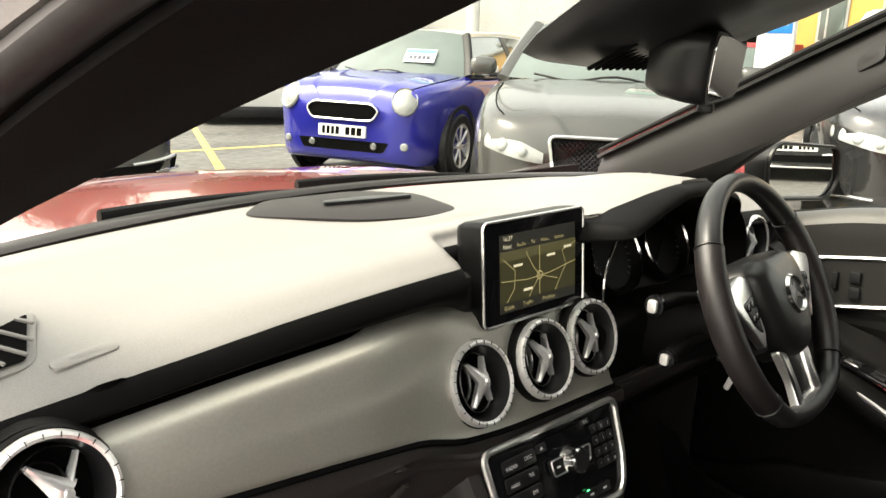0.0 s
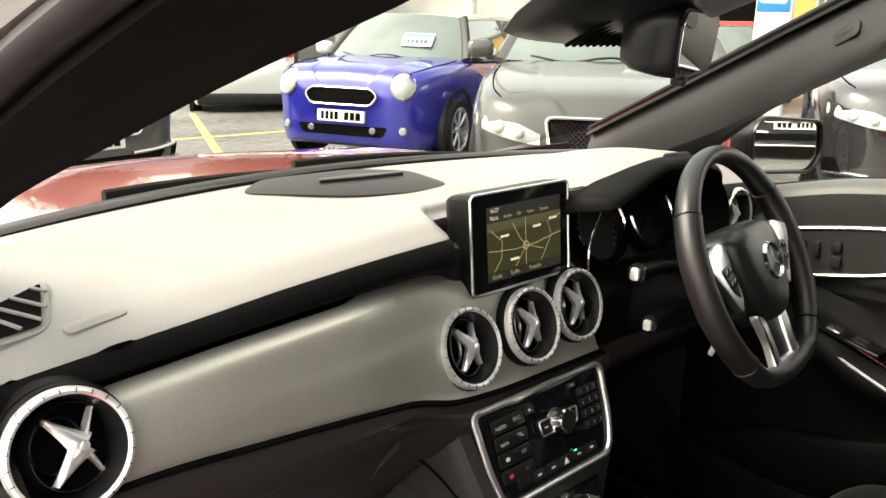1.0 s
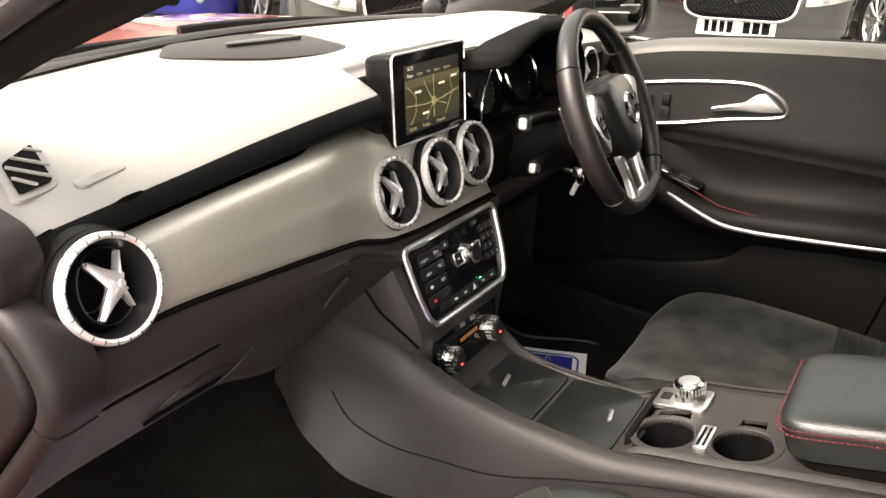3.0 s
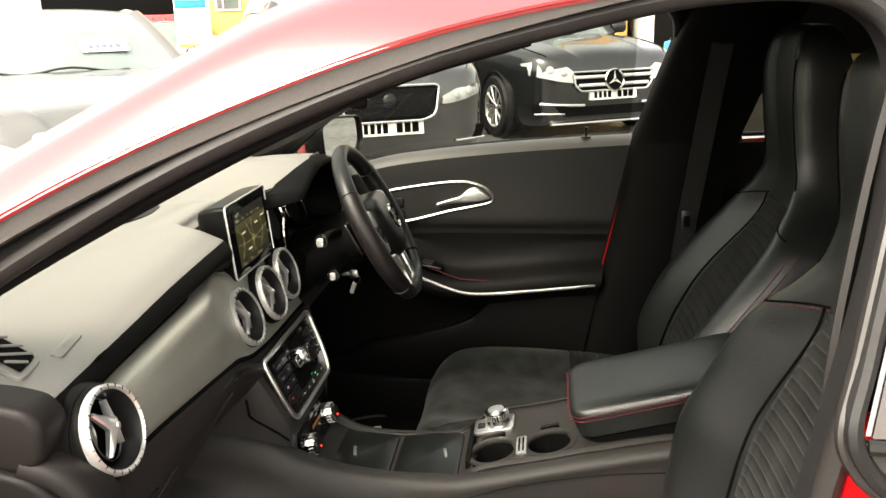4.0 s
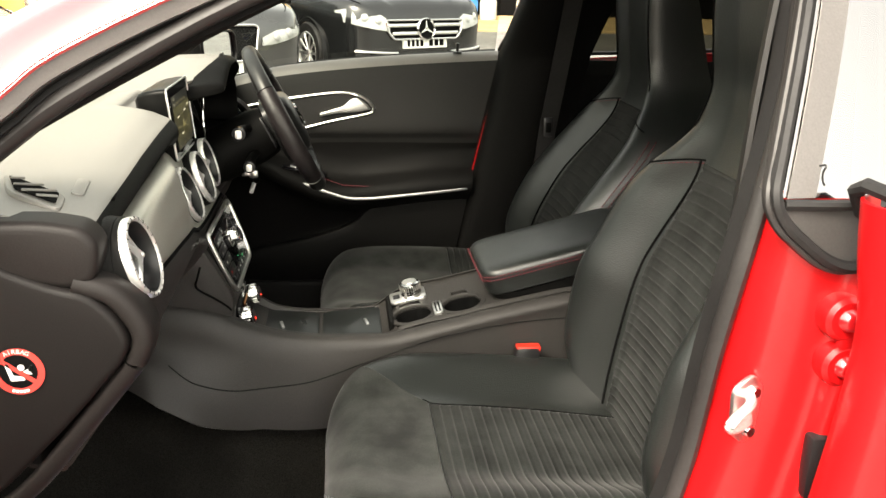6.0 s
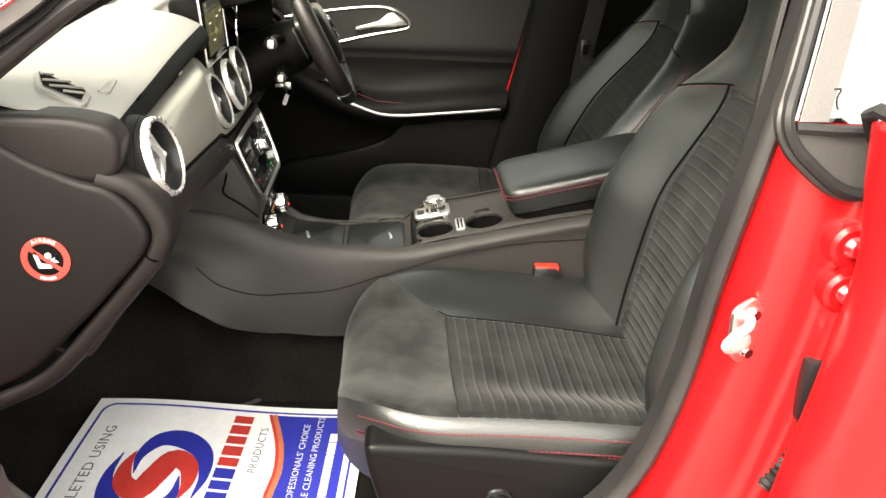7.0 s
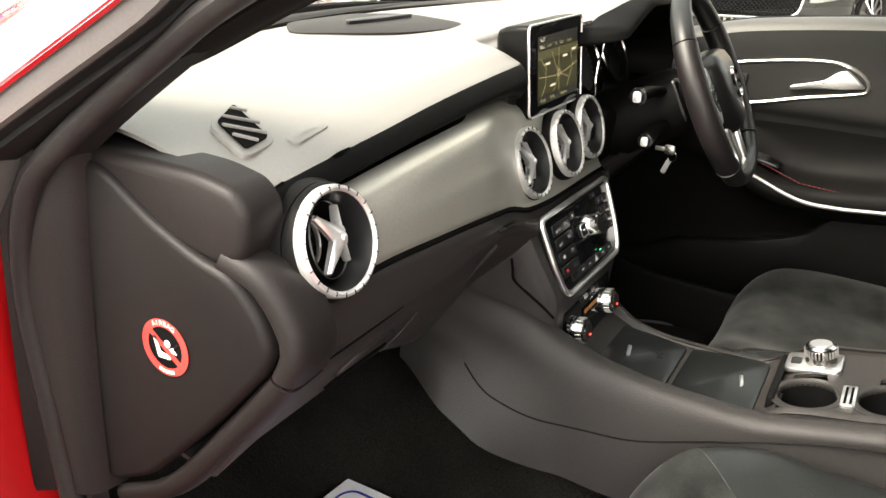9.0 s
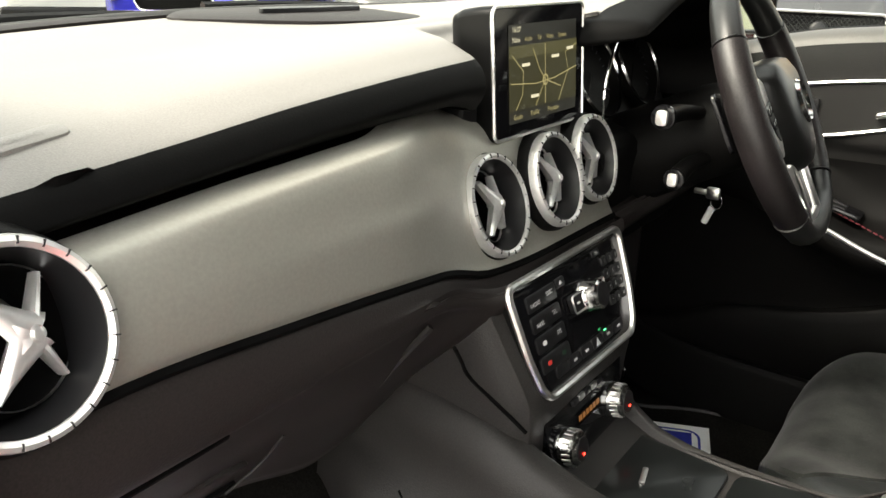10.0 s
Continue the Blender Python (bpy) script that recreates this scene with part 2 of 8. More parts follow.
VANE = mat("bright_vane", (0.80, 0.79, 0.77), 0.34, metal=0.75, grain=(200, 0.05), rough_var=0.08)
LOWER = mat("dark_brown_grained_plastic", (0.0165, 0.0141, 0.0136), 0.50, spec=0.155, grain=(600, 0.2), blotch=(4, 0.1), bump=(700, 0.2, 0.0006))
# Paler brown than LOWER, for light bounced up under the dash.
FASCIA = mat("bounce_lit_fascia", (0.0215, 0.0180, 0.0172), 0.46, spec=0.20, grain=(600, 0.2), blotch=(4, 0.1), bump=(700, 0.2, 0.0006))
CONSOLE = mat("charcoal_console_plastic", (0.02436, 0.02262, 0.02146), 0.5, spec=0.248, grain=(600, 0.18), blotch=(4, 0.1), bump=(600, 0.3, 0.0007))
TRIM = mat("satin_grey_trim", (0.33, 0.322, 0.282), 0.40, spec=0.31, metal=0.45, grain=(350, 0.05), blotch=(6, 0.06))
CHROME = mat("chrome", (0.7225, 0.7225, 0.714), 0.16, metal=1.0, rough_var=0.05)
SATIN = mat("satin_silver", (0.74, 0.73, 0.71), 0.33, metal=1.0, grain=(250, 0.06), rough_var=0.06)
GLOSS = mat("piano_black", (0.00464, 0.00464, 0.00522), 0.08, spec=0.31, blotch=(4, 0.3), rough_var=0.03)
LID = mat("satin_black_lid", (0.0075, 0.0088, 0.0086), 0.30, spec=0.40, grain=(300, 0.1), blotch=(6, 0.15), rough_var=0.04)
ENDCAP = mat("black_brown_end_cap", (0.0118, 0.0102, 0.0098), 0.48, spec=0.15, grain=(600, 0.2), blotch=(4, 0.12), bump=(500, 0.12, 0.0006))
FUSE = mat("black_brown_side_panel", (0.0080, 0.0071, 0.0069), 0.46, spec=0.13, grain=(600, 0.2), blotch=(4, 0.12), bump=(700, 0.2, 0.0006))
SATINBLACK = mat("satin_black_plastic", (0.00928, 0.00928, 0.00986), 0.35, spec=0.31, blotch=(8, 0.2), rough_var=0.08)
# Flat black for joints and print; in wells and openings it paints shade.
VOID = mat("flat_black_and_shade", (0.003, 0.003, 0.003), 0.9, spec=0.05, grain=(40, 0.3))
LEATHER = mat("black_leather", (0.0098, 0.0113, 0.0107), 0.37, spec=0.72, grain=(300, 0.15), blotch=(7, 0.15), bump=(420, 0.35, 0.0008), rough_var=0.06)
SUEDE = mat("charcoal_suede", (0.0080, 0.0088, 0.0081), 0.95, spec=0.10, grain=(500, 0.25), blotch=(19, 0.6), bump=(160, 0.2, 0.0006), sheen=0.08)
BRUSHED = mat("brushed_charcoal_suede", (0.0125, 0.0135, 0.0124), 0.95, spec=0.12, grain=(500, 0.25), blotch=(17, 0.75), bump=(160, 0.2, 0.0006), sheen=0.12)
STITCH = mat("red_thread", (0.095, 0.010, 0.015), 0.7, grain=(900, 0.3))
CARPET = mat("black_carpet", (0.0098, 0.0092, 0.0080), 1.0, spec=0.062, grain=(420, 0.55), blotch=(8, 0.35), bump=(180, 0.9, 0.004))
RUBBER = mat("black_rubber", (0.01044, 0.00986, 0.00986), 0.55, spec=0.248, grain=(200, 0.2), blotch=(10, 0.2), rough_var=0.1)
SEALGREY = mat("weathered_seal", (0.019, 0.0172, 0.0168), 0.46, spec=0.31, grain=(200, 0.15), blotch=(9, 0.2), rough_var=0.1)
PILLAR = mat("lit_pillar_plastic", (0.014, 0.0134, 0.0131), 0.52, spec=0.22, grain=(800, 0.12), blotch=(4, 0.1), bump=(800, 0.2, 0.0005))
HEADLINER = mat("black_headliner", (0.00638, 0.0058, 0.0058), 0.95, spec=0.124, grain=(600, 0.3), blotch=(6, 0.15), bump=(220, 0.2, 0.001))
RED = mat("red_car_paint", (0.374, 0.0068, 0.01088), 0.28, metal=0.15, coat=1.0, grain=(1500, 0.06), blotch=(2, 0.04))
RED.node_tree.nodes["Principled BSDF"].inputs["Coat IOR"].default_value = 1.85  # coat index raised for a stronger, paler sky reflection
JAMB = mat("red_jamb_paint", (0.36, 0.0045, 0.0065), 0.34, spec=0.30, coat=0.25, grain=(1500, 0.06), blotch=(2, 0.05))
STRIP = mat("sky_lit_black_strip", (0.125, 0.113, 0.108), 0.36, spec=0.55, grain=(400, 0.08), blotch=(6, 0.06))
QUARTER = mat("daylit_grey_cover", (0.066, 0.060, 0.057), 0.40, spec=0.42, grain=(400, 0.1), blotch=(6, 0.1), bump=(300, 0.15, 0.0005))
OPENTRIM = mat("daylit_door_trim", (0.052, 0.0455, 0.0435), 0.5, spec=0.26, grain=(600, 0.15), blotch=(4, 0.1), bump=(600, 0.25, 0.0007))
DOORTOP = mat("lit_door_top", (0.014, 0.0137, 0.0131), 0.5, spec=0.27, grain=(800, 0.15), blotch=(5, 0.1), bump=(800, 0.25, 0.0006))
WHITE = mat("white_print", (0.68, 0.68, 0.663), 0.6, grain=(60, 0.03))
PAPER = mat("white_paper", (0.90, 0.895, 0.88), 0.7, grain=(90, 0.03), blotch=(8, 0.03), bump=(14, 0.15, 0.004))
INKBLUE = mat("blue_ink", (0.014, 0.021, 0.294), 0.7, grain=(80, 0.08))
INKRED = mat("red_ink", (0.504, 0.0315, 0.0245), 0.7, grain=(80, 0.08))
INKORANGE = mat("orange_ink", (0.525, 0.154, 0.07), 0.7, grain=(80, 0.08))
INKGREY = mat("grey_ink", (0.10, 0.10, 0.13), 0.7, grain=(80, 0.1))
GREENMARK = mat("green_print", (0.010, 0.035, 0.018), 0.6, grain=(80, 0.1))
BUCKLE = mat("red_buckle_plastic", (0.49, 0.0245, 0.014), 0.4, grain=(200, 0.05))
MIRROR = mat("mirror", (0.86, 0.87, 0.86), 0.01, metal=1.0)
GLASS = pane("clear_glass", (0.56, 0.58, 0.55))
TINT = pane("tinted_glass", (0.05, 0.05, 0.04))
DUSTYGLASS = pane("privacy_glass", (0.06, 0.06, 0.06), 0.24, (0.92, 0.90, 0.88), 0.05)
SCREENGLASS = pane("windscreen_glass", (0.56, 0.585, 0.545), 0.012, (0.02, 0.02, 0.02))


# ---- the red car: shell, pillars, glass ----
car = thing("saloon_car", (0, 0, 0), "red four-door coupe saloon parked with its passenger door open", "car")


def glass_z(y):
    return 0.955 + (0.45 - y) * 0.505


def base_y(x):
    """How far forward the windscreen's foot lies at x."""
    return 0.50 - 0.32 * x * x


# bonnet, falling away ahead of the windscreen
rows = []
for i in range(25):
    x = -0.80 + 1.6 * i / 24
    row = []
    for j in range(15):
        f = j / 14
        y0 = base_y(x) + 0.035
        y = y0 + (1.62 - 0.35 * x * x - y0) * f
        z = 0.952 - 0.06 * f - 0.16 * f ** 3 - 0.10 * x * x - 0.07 * max(0, abs(x) - 0.6) ** 1.2
        crease = 0.010 * math.exp(-((abs(x) - 0.42 + 0.06 * f) / 0.05) ** 2) * (1 - f * 0.5)
        row.append(V(x, y, z + crease))
    rows.append(row)
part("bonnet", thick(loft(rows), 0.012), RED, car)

# cowl: black scuttle panel between bonnet and glass
rows = []
for i in range(25):
    x = -0.72 + 1.44 * i / 24
    b = base_y(x)
    rows.append([V(x, b - 0.005, 0.945 - 0.03 * x * x), V(x, b + 0.02, 0.940 - 0.04 * x * x), V(x, b + 0.03, 0.915 - 0.05 * x * x), V(x, b + 0.10, 0.90 - 0.05 * x * x)])
part("scuttle_panel", thick(loft(rows), 0.008), RUBBER, car)
for sx, y0 in ((-1, 0.0), (1, 0.02)):
    pts = [V(0.02 + 0.56 * k / 8 - 0.35 * (sx < 0), base_y(0.02 + 0.56 * k / 8 - 0.35 * (sx < 0)) + 0.028 + y0, 0.955 - 0.03 * (k / 8) ** 2) for k in range(9)]
    w = part("wiper", sweep(pts, ring(0.006, 0.010, 8)), RUBBER, car)

# windscreen
rows = []
for i in range(21):
    u = -1 + 2 * i / 20
    row = []
    for j in range(13):
        f = j / 12
        x = u * (0.685 - 0.125 * f)
        y = base_y(x) * (1 - f) + (-0.31 - 0.12 * x * x) * f
        row.append(V(x, y, glass_z(y) - 0.035 * u * u * f + 0.012 * math.sin(math.pi * f)))
    rows.append(row)
ws = part("windscreen", loft(rows), SCREENGLASS, car)
ws.visible_shadow = False

# A-pillar trims, from the glass to the door seal
A_G = [(-0.46, 0.52, 1.37), (-0.31, 0.55, 1.322), (-0.17, 0.575, 1.262), (-0.085, 0.59, 1.22), (0.0, 0.607, 1.178), (0.10, 0.625, 1.127), (0.22, 0.645, 1.066), (0.40, 0.672, 0.975)]
A_C = [(-0.46, 0.43, 1.30), (-0.284, 0.455, 1.222), (-0.174, 0.52, 1.165), (-0.085, 0.562, 1.118), (0.0, 0.60, 1.073), (0.10, 0.615, 1.020), (0.22, 0.635, 0.968), (0.40, 0.66, 0.90)]
A_E = [(-0.46, 0.585, 1.262), (-0.34, 0.605, 1.230), (-0.20, 0.63, 1.172), (-0.10, 0.645, 1.125), (-0.01, 0.66, 1.078), (0.07, 0.672, 1.030), (0.15, 0.685, 0.966), (0.26, 0.70, 0.90)]
for sx in (-1, 1):
    g, c, e = ([V(sx * x, y, z) for y, x, z in t] for t in (A_G, A_C, A_E))
    n = 24
    G, C, E = curve(g, n), curve(c, n), curve(e, n)
    rows = []
    for a, b, d in zip(G, C, E):
        q1 = a.lerp(b, 0.5) + V(-sx * 0.012, 0, 0)
        q2 = b.lerp(d, 0.18) + V(0, 0, -0.004)
        q3 = b.lerp(d, 0.6) + V(0, 0, -0.006)
        rows.append(curve([a, q1, b, q2, q3, d], 14))
    # Both pillars share one trim; the lit or shaded side goes into its tone.
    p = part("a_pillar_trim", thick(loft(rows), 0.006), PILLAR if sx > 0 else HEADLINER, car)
    # moulded airbag badge on the driver's pillar
    if sx > 0:
        o = (C[8] + G[8]) / 2 + V(-0.0150, 0, 0)
        m = plane_m(o, C[7] - C[9], G[8] - C[8])
        bm = plate(rrect(0.052, 0.026, 0.009), 0.004, m, 0.001)
        t = part("airbag_badge", bm, PILLAR, car)
        part("lettering", text_mesh("AIRBAG", 0.009, m @ pose(0, 0, 0.0006)), LOWER, t)
    # black outer strip between glass and paint
    rows = [[a + V(-sx * 0.016, 0.004, 0.004), a + V(sx * 0.004, 0.0, 0.003), a + V(sx * 0.010, -0.006, -0.010)] for a in G]
    part("glass_edge_strip", thick(loft(rows), 0.006), RUBBER, car)
    if sx > 0:
        part("pillar_gutter", tube([a + V(0.006, 0.012, 0.010) for a in G], 0.006, 8), RUBBER, car)

# cant rails: painted roof side, black strip coloured pale for mirrored sky, seal lip
RAIL = [(0.34, -0.800, 0.885), (0.25, -0.772, 0.953), (0.177, -0.749, 1.006), (0.077, -0.720, 1.075), (0.016, -0.701, 1.121), (-0.148, -0.668, 1.199), (-0.349, -0.638, 1.270),
        (-0.522, -0.623, 1.305), (-0.705, -0.613, 1.329), (-0.819, -0.609, 1.339), (-1.05, -0.61, 1.338), (-1.35, -0.63, 1.30), (-1.62, -0.66, 1.215), (-1.90, -0.70, 1.10)]
for sx in (1, -1):
    R = curve([V(-sx * x, y, z) for y, x, z in RAIL], 60)
    body, strip, lip = [], [], []
    for k, r in enumerate(R):
        f = k / 59
        inw = V(-sx, 0, 0)
        up = V(0, 0.25, 1).normalized()
        # painted: from the rail up and over towards the glass or roof
        fore = V(sx * (0.575 + 0.105 * (r.y + 0.31) / 0.7), r.y + 0.05, glass_z(r.y + 0.05) + 0.008)
        aft = V(sx * 0.44, r.y + 0.02, r.z + 0.055)
        g = max(0.0, min(1.0, (-0.22 - r.y) / 0.30))
        tgt = fore.lerp(aft, g * g * (3 - 2 * g))
        mid = r.lerp(tgt, 0.5) + V(sx * 0.008, 0, 0.012)
        body.append(curve([r + V(-sx * 0.003, 0, -0.003), r + V(0, 0, 0.005), mid, tgt], 12))
        q = lerp_table([(-2, 0.4), (-0.60, 0.4), (-0.30, 1.0), (1, 1.0)], r.y)[0]
        d = V(-sx * 0.25, -0.30 * (1 - min(1, f * 2.2)), -1).normalized() * q
        strip.append([r + V(-sx * 0.006, 0, -0.001), r + V(-sx * 0.004, 0, 0) + d * 0.006, r + V(-sx * 0.004, 0, 0) + d * 0.021, r + V(-sx * 0.014, 0, 0) + d * 0.023])
        lip.append([r + V(-sx * 0.012, 0, 0) + d * 0.020, r + V(-sx * 0.024, 0, 0) + d * 0.024, r + V(-sx * 0.018, 0, 0) + d * 0.031, r + V(-sx * 0.045, 0, 0) + d * 0.034])
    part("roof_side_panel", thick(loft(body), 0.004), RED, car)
    part("rail_strip", thick(loft(strip), 0.003), STRIP, car, "black strip under the roof edge, coloured pale for the sky it mirrors")
    part("rail_bead", tube([r_ + V(-sx * 0.001, 0, -0.0015) for r_ in R], 0.0032, 6), RED, car)
    part("rail_channel", thick(loft(lip), 0.003), RUBBER, car)

# roof skin and headliner
rows, rows2 = [], []
for i in range(17):
    u = -1 + 2 * i / 16
    rows.append([V(u * 0.46, y, z - 0.05 * u * u) for y, z in ((-0.28, 1.335), (-0.36, 1.37), (-0.55, 1.405), (-0.8, 1.425), (-1.1, 1.42), (-1.4, 1.385), (-1.62, 1.335))])
    rows2.append([V(u * 0.56, y, z - 0.06 * u ** 4) for y, z in ((-0.30, 1.320), (-0.36, 1.345), (-0.55, 1.365), (-0.8, 1.375), (-1.1, 1.365), (-1.4, 1.33), (-1.60, 1.29))])
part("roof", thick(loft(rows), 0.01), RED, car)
part("headliner", thick(loft(rows2), 0.012), HEADLINER, car, "black cloth headliner")

# door seals: a closed rubber loop round each front door opening
SEAL = [(-0.708, 0.250, 0.80), (-0.710, 0.222, 0.900), (-0.703, 0.172, 0.955), (-0.682, 0.075, 1.034), (-0.672, 0.005, 1.083), (-0.645, -0.16, 1.172), (-0.615, -0.348, 1.246), (-0.600, -0.50, 1.284),
        (-0.601, -0.61, 1.303), (-0.602, -0.70, 1.303), (-0.607, -0.743, 1.285), (-0.621, -0.763, 1.248), (-0.642, -0.763, 1.196), (-0.673, -0.750, 1.117), (-0.698, -0.732, 1.045), (-0.712, -0.716, 0.978), (-0.716, -0.703, 0.91), (-0.715, -0.683, 0.785), (-0.712, -0.664, 0.62), (-0.708, -0.625, 0.48),
        (-0.705, -0.55, 0.385), (-0.705, -0.42, 0.345), (-0.705, -0.1, 0.334), (-0.705, 0.06, 0.336), (-0.704, 0.165, 0.352), (-0.703, 0.214, 0.402), (-0.702, 0.232, 0.50), (-0.704, 0.243, 0.65)]
for sx in (1, -1):
    path = curve([V(-sx * x, y, z) for x, y, z in SEAL], 130, closed=True)
    cen = V(sx * 0.68, -0.25, 0.8)
    rows, rows2 = [], []
    n = len(path)
    for i, p in enumerate(path):
        t = (path[(i + 1) % n] - path[i - 1]).normalized()
        out = t.cross(V(sx, 0, 0))
        if out.dot(p - cen) < 0:
            out.negate()
        out.normalize()
        side = V(sx, 0, 0)
        # rubber bulb and the flat flange that grips the body edge
        rows.append([p + side * a + out * b for a, b in ring(0.013, 0.011, 10)])
        rows2.append([p + side * a + out * b for a, b in (((-0.008, -0.006), (-0.034, -0.010), (-0.040, 0.0), (-0.034, 0.012), (-0.006, 0.014)) if sx < 0 else ((-0.008, -0.006), (-0.014, -0.008), (-0.018, 0.0), (-0.014, 0.010), (-0.006, 0.012)))])
    part("door_seal", loft(rows, closed=True, loop=True), SEALGREY, car)
    part("seal_flange", loft(rows2, closed=True, loop=True), RUBBER, car)

# B-pillars: soft trim inside, painted jamb outside
B_IN = [(0.30, 0.700, -0.60), (0.42, 0.700, -0.61), (0.52, 0.690, -0.645), (0.62, 0.680, -0.672), (0.80, 0.672, -0.700), (0.95, 0.668, -0.712), (1.05, 0.655, -0.722), (1.20, 0.61, -0.755), (1.32, 0.555, -0.80)]
B_RIGHT = [(0.30, 0.712, -0.555), (0.42, 0.712, -0.572), (0.528, 0.710, -0.594), (0.62, 0.708, -0.613), (0.80, 0.704, -0.649), (0.95, 0.698, -0.680), (1.01, 0.690, -0.693), (1.21, 0.625, -0.758), (1.32, 0.57, -0.80)]
for sx in (1, -1):
    rows = []
    for z, x, y in B_IN if sx < 0 else B_RIGHT:
        w = 0.20 - 0.09 * max(0, min(1, (z - 0.6) / 0.6)) if sx < 0 else 0.235
        xi = x - 0.035
        rows.append(curve([V(sx * (x + 0.01), y + 0.002, z), V(sx * (xi + 0.012), y - 0.012, z), V(sx * xi, y - 0.05, z), V(sx * (xi - 0.004), y - w * 0.6, z + 0.005), V(sx * (xi + 0.02), y - w, z)], 12))
    cols = [curve([r[j] for r in rows], 30) for j in range(12)]
    # Near trim coloured grey for daylight, the far one black for shade.
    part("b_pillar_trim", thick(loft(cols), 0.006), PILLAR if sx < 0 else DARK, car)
for sx in (1, -1):
    # painted jamb: from the seal out to the rear door's leading edge
    J = [(0.36, -0.60), (0.42, -0.625), (0.52, -0.652), (0.62, -0.672), (0.74, -0.692), (0.86, -0.705), (0.94, -0.712), (0.985, -0.716)]
    rows = []
    for z, y in J:
        rows.append(curve([V(sx * 0.700, y + 0.004, z), V(sx * 0.722, y - 0.004, z), V(sx * 0.748, y - 0.018, z), V(sx * 0.760, y - 0.045, z), V(sx * 0.768, y - 0.085, z - 0.01),
                           V(sx * 0.786, y - 0.100, z - 0.012 - 0.06 * (z > 0.9)), V(sx * 0.796, y - 0.150, z - 0.015 - 0.06 * (z > 0.9))], 22))
    cols = [curve([r[j] for r in rows], 30) for j in range(22)]
    part("b_pillar_jamb", thick(loft(cols), 0.004), JAMB, car)
# grey quarter cover between the seal and the rear door's glass
QS = [(0.985, 0.706, -0.710, 0.763, -0.699), (1.04, 0.694, -0.729, 0.740, -0.712), (1.15, 0.655, -0.752, 0.690, -0.744), (1.24, 0.619, -0.762, 0.642, -0.769), (1.30, 0.598, -0.738, 0.612, -0.780), (1.338, 0.594, -0.712, 0.600, -0.792)]
for sx in (1, -1):
    rows = [curve([V(sx * a, b, z), V(sx * (a * 0.6 + c * 0.4 + 0.012), b * 0.6 + d * 0.4 + 0.004, z), V(sx * (c - 0.004), d + 0.008, z), V(sx * c, d, z)], 8) for z, a, b, c, d in QS]
    cols = [curve([r[j] for r in rows], 28) for j in range(8)]
    # Near cover takes a daylit grey, its far twin a shaded black.
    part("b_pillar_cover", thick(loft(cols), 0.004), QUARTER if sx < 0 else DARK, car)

part("jamb_edge", tube(curve([V(0.704, -0.576, 0.44), V(0.703, -0.612, 0.64), V(0.700, -0.647, 0.80), V(0.697, -0.683, 0.97)], 20), 0.0024, 6), JAMB, car)
part("glass_speck", tube(curve([V(-0.776, -0.738, 1.022), V(-0.776, -0.745, 1.022), V(-0.777, -0.742, 1.014), V(-0.778, -0.743, 1.006), V(-0.779, -0.745, 1.002)], 14), 0.0012, 6), RUBBER, car, "dry stalk stuck on the rear glass")
# door striker on the near jamb
m = plane_m((-0.752, -0.706, 0.733), (0.30, -0.95, 0), (0, 0, 1))
st = part("striker", plate(rpoly([(-0.024, 0.030), (0.006, 0.046), (0.024, 0.020), (0.020, -0.022), (0.004, -0.046), (-0.018, -0.030)], 0.012), 0.006, m @ pose(0, 0, 0.010), 0.002), SATIN, car, "bare metal door striker loop")
loop = [m @ V(*p) for p in ((0.004, 0.020, 0.006), (-0.016, 0.020, 0.028), (-0.042, 0.014, 0.036), (-0.052, 0.006, 0.038), (-0.042, -0.002, 0.034), (-0.012, -0.006, 0.022), (0.004, -0.008, 0.006))]
part("loop", tube(curve(loop, 24), 0.0058, 8), VANE, st)
for dy in (0.024, -0.026):
    part("screw", revolve([(0, 0.0165), (0.006, 0.0165), (0.008, 0.013), (0.008, 0.010)], m @ pose(0.004, dy, 0), 14), CHROME, st)
# rear door hinge, check and wiring boot behind the jamb
for z, y in ((0.853, -0.796), (0.797, -0.801)):
    hm = plane_m((-0.776, y, z), (0, -1, 0), (0, 0, 1))
    hg = part("hinge_leaf", revolve([(0, 0.012), (0.021, 0.012), (0.026, 0.008), (0.027, 0.0), (0.027, -0.012)], hm, 28), JAMB, car)
    part("bolt", revolve([(0, 0.021), (0.007, 0.021), (0.010, 0.019), (0.013, 0.013), (0.014, 0.011)], hm, 18), RED, hg)
part("hinge_web", box(V(-0.781, -0.799, 0.825), (0.012, 0.020, 0.060), 0.005), JAMB, car)
part("wiring_plug", box(V(-0.784, -0.792, 0.672), (0.022, 0.036, 0.080), 0.006), SATINBLACK, car)
boot = []
for k in range(40):
    f = k / 39
    boot.append(V(-0.784, -0.792 + 0.030 * f * f, 0.63 - 0.10 * f))
part("wiring_boot", sweep(boot, lambda f: ring(0.012 + 0.0022 * math.sin(f * 75), n=10), up=V(0, 1, 0)), RUBBER, car)

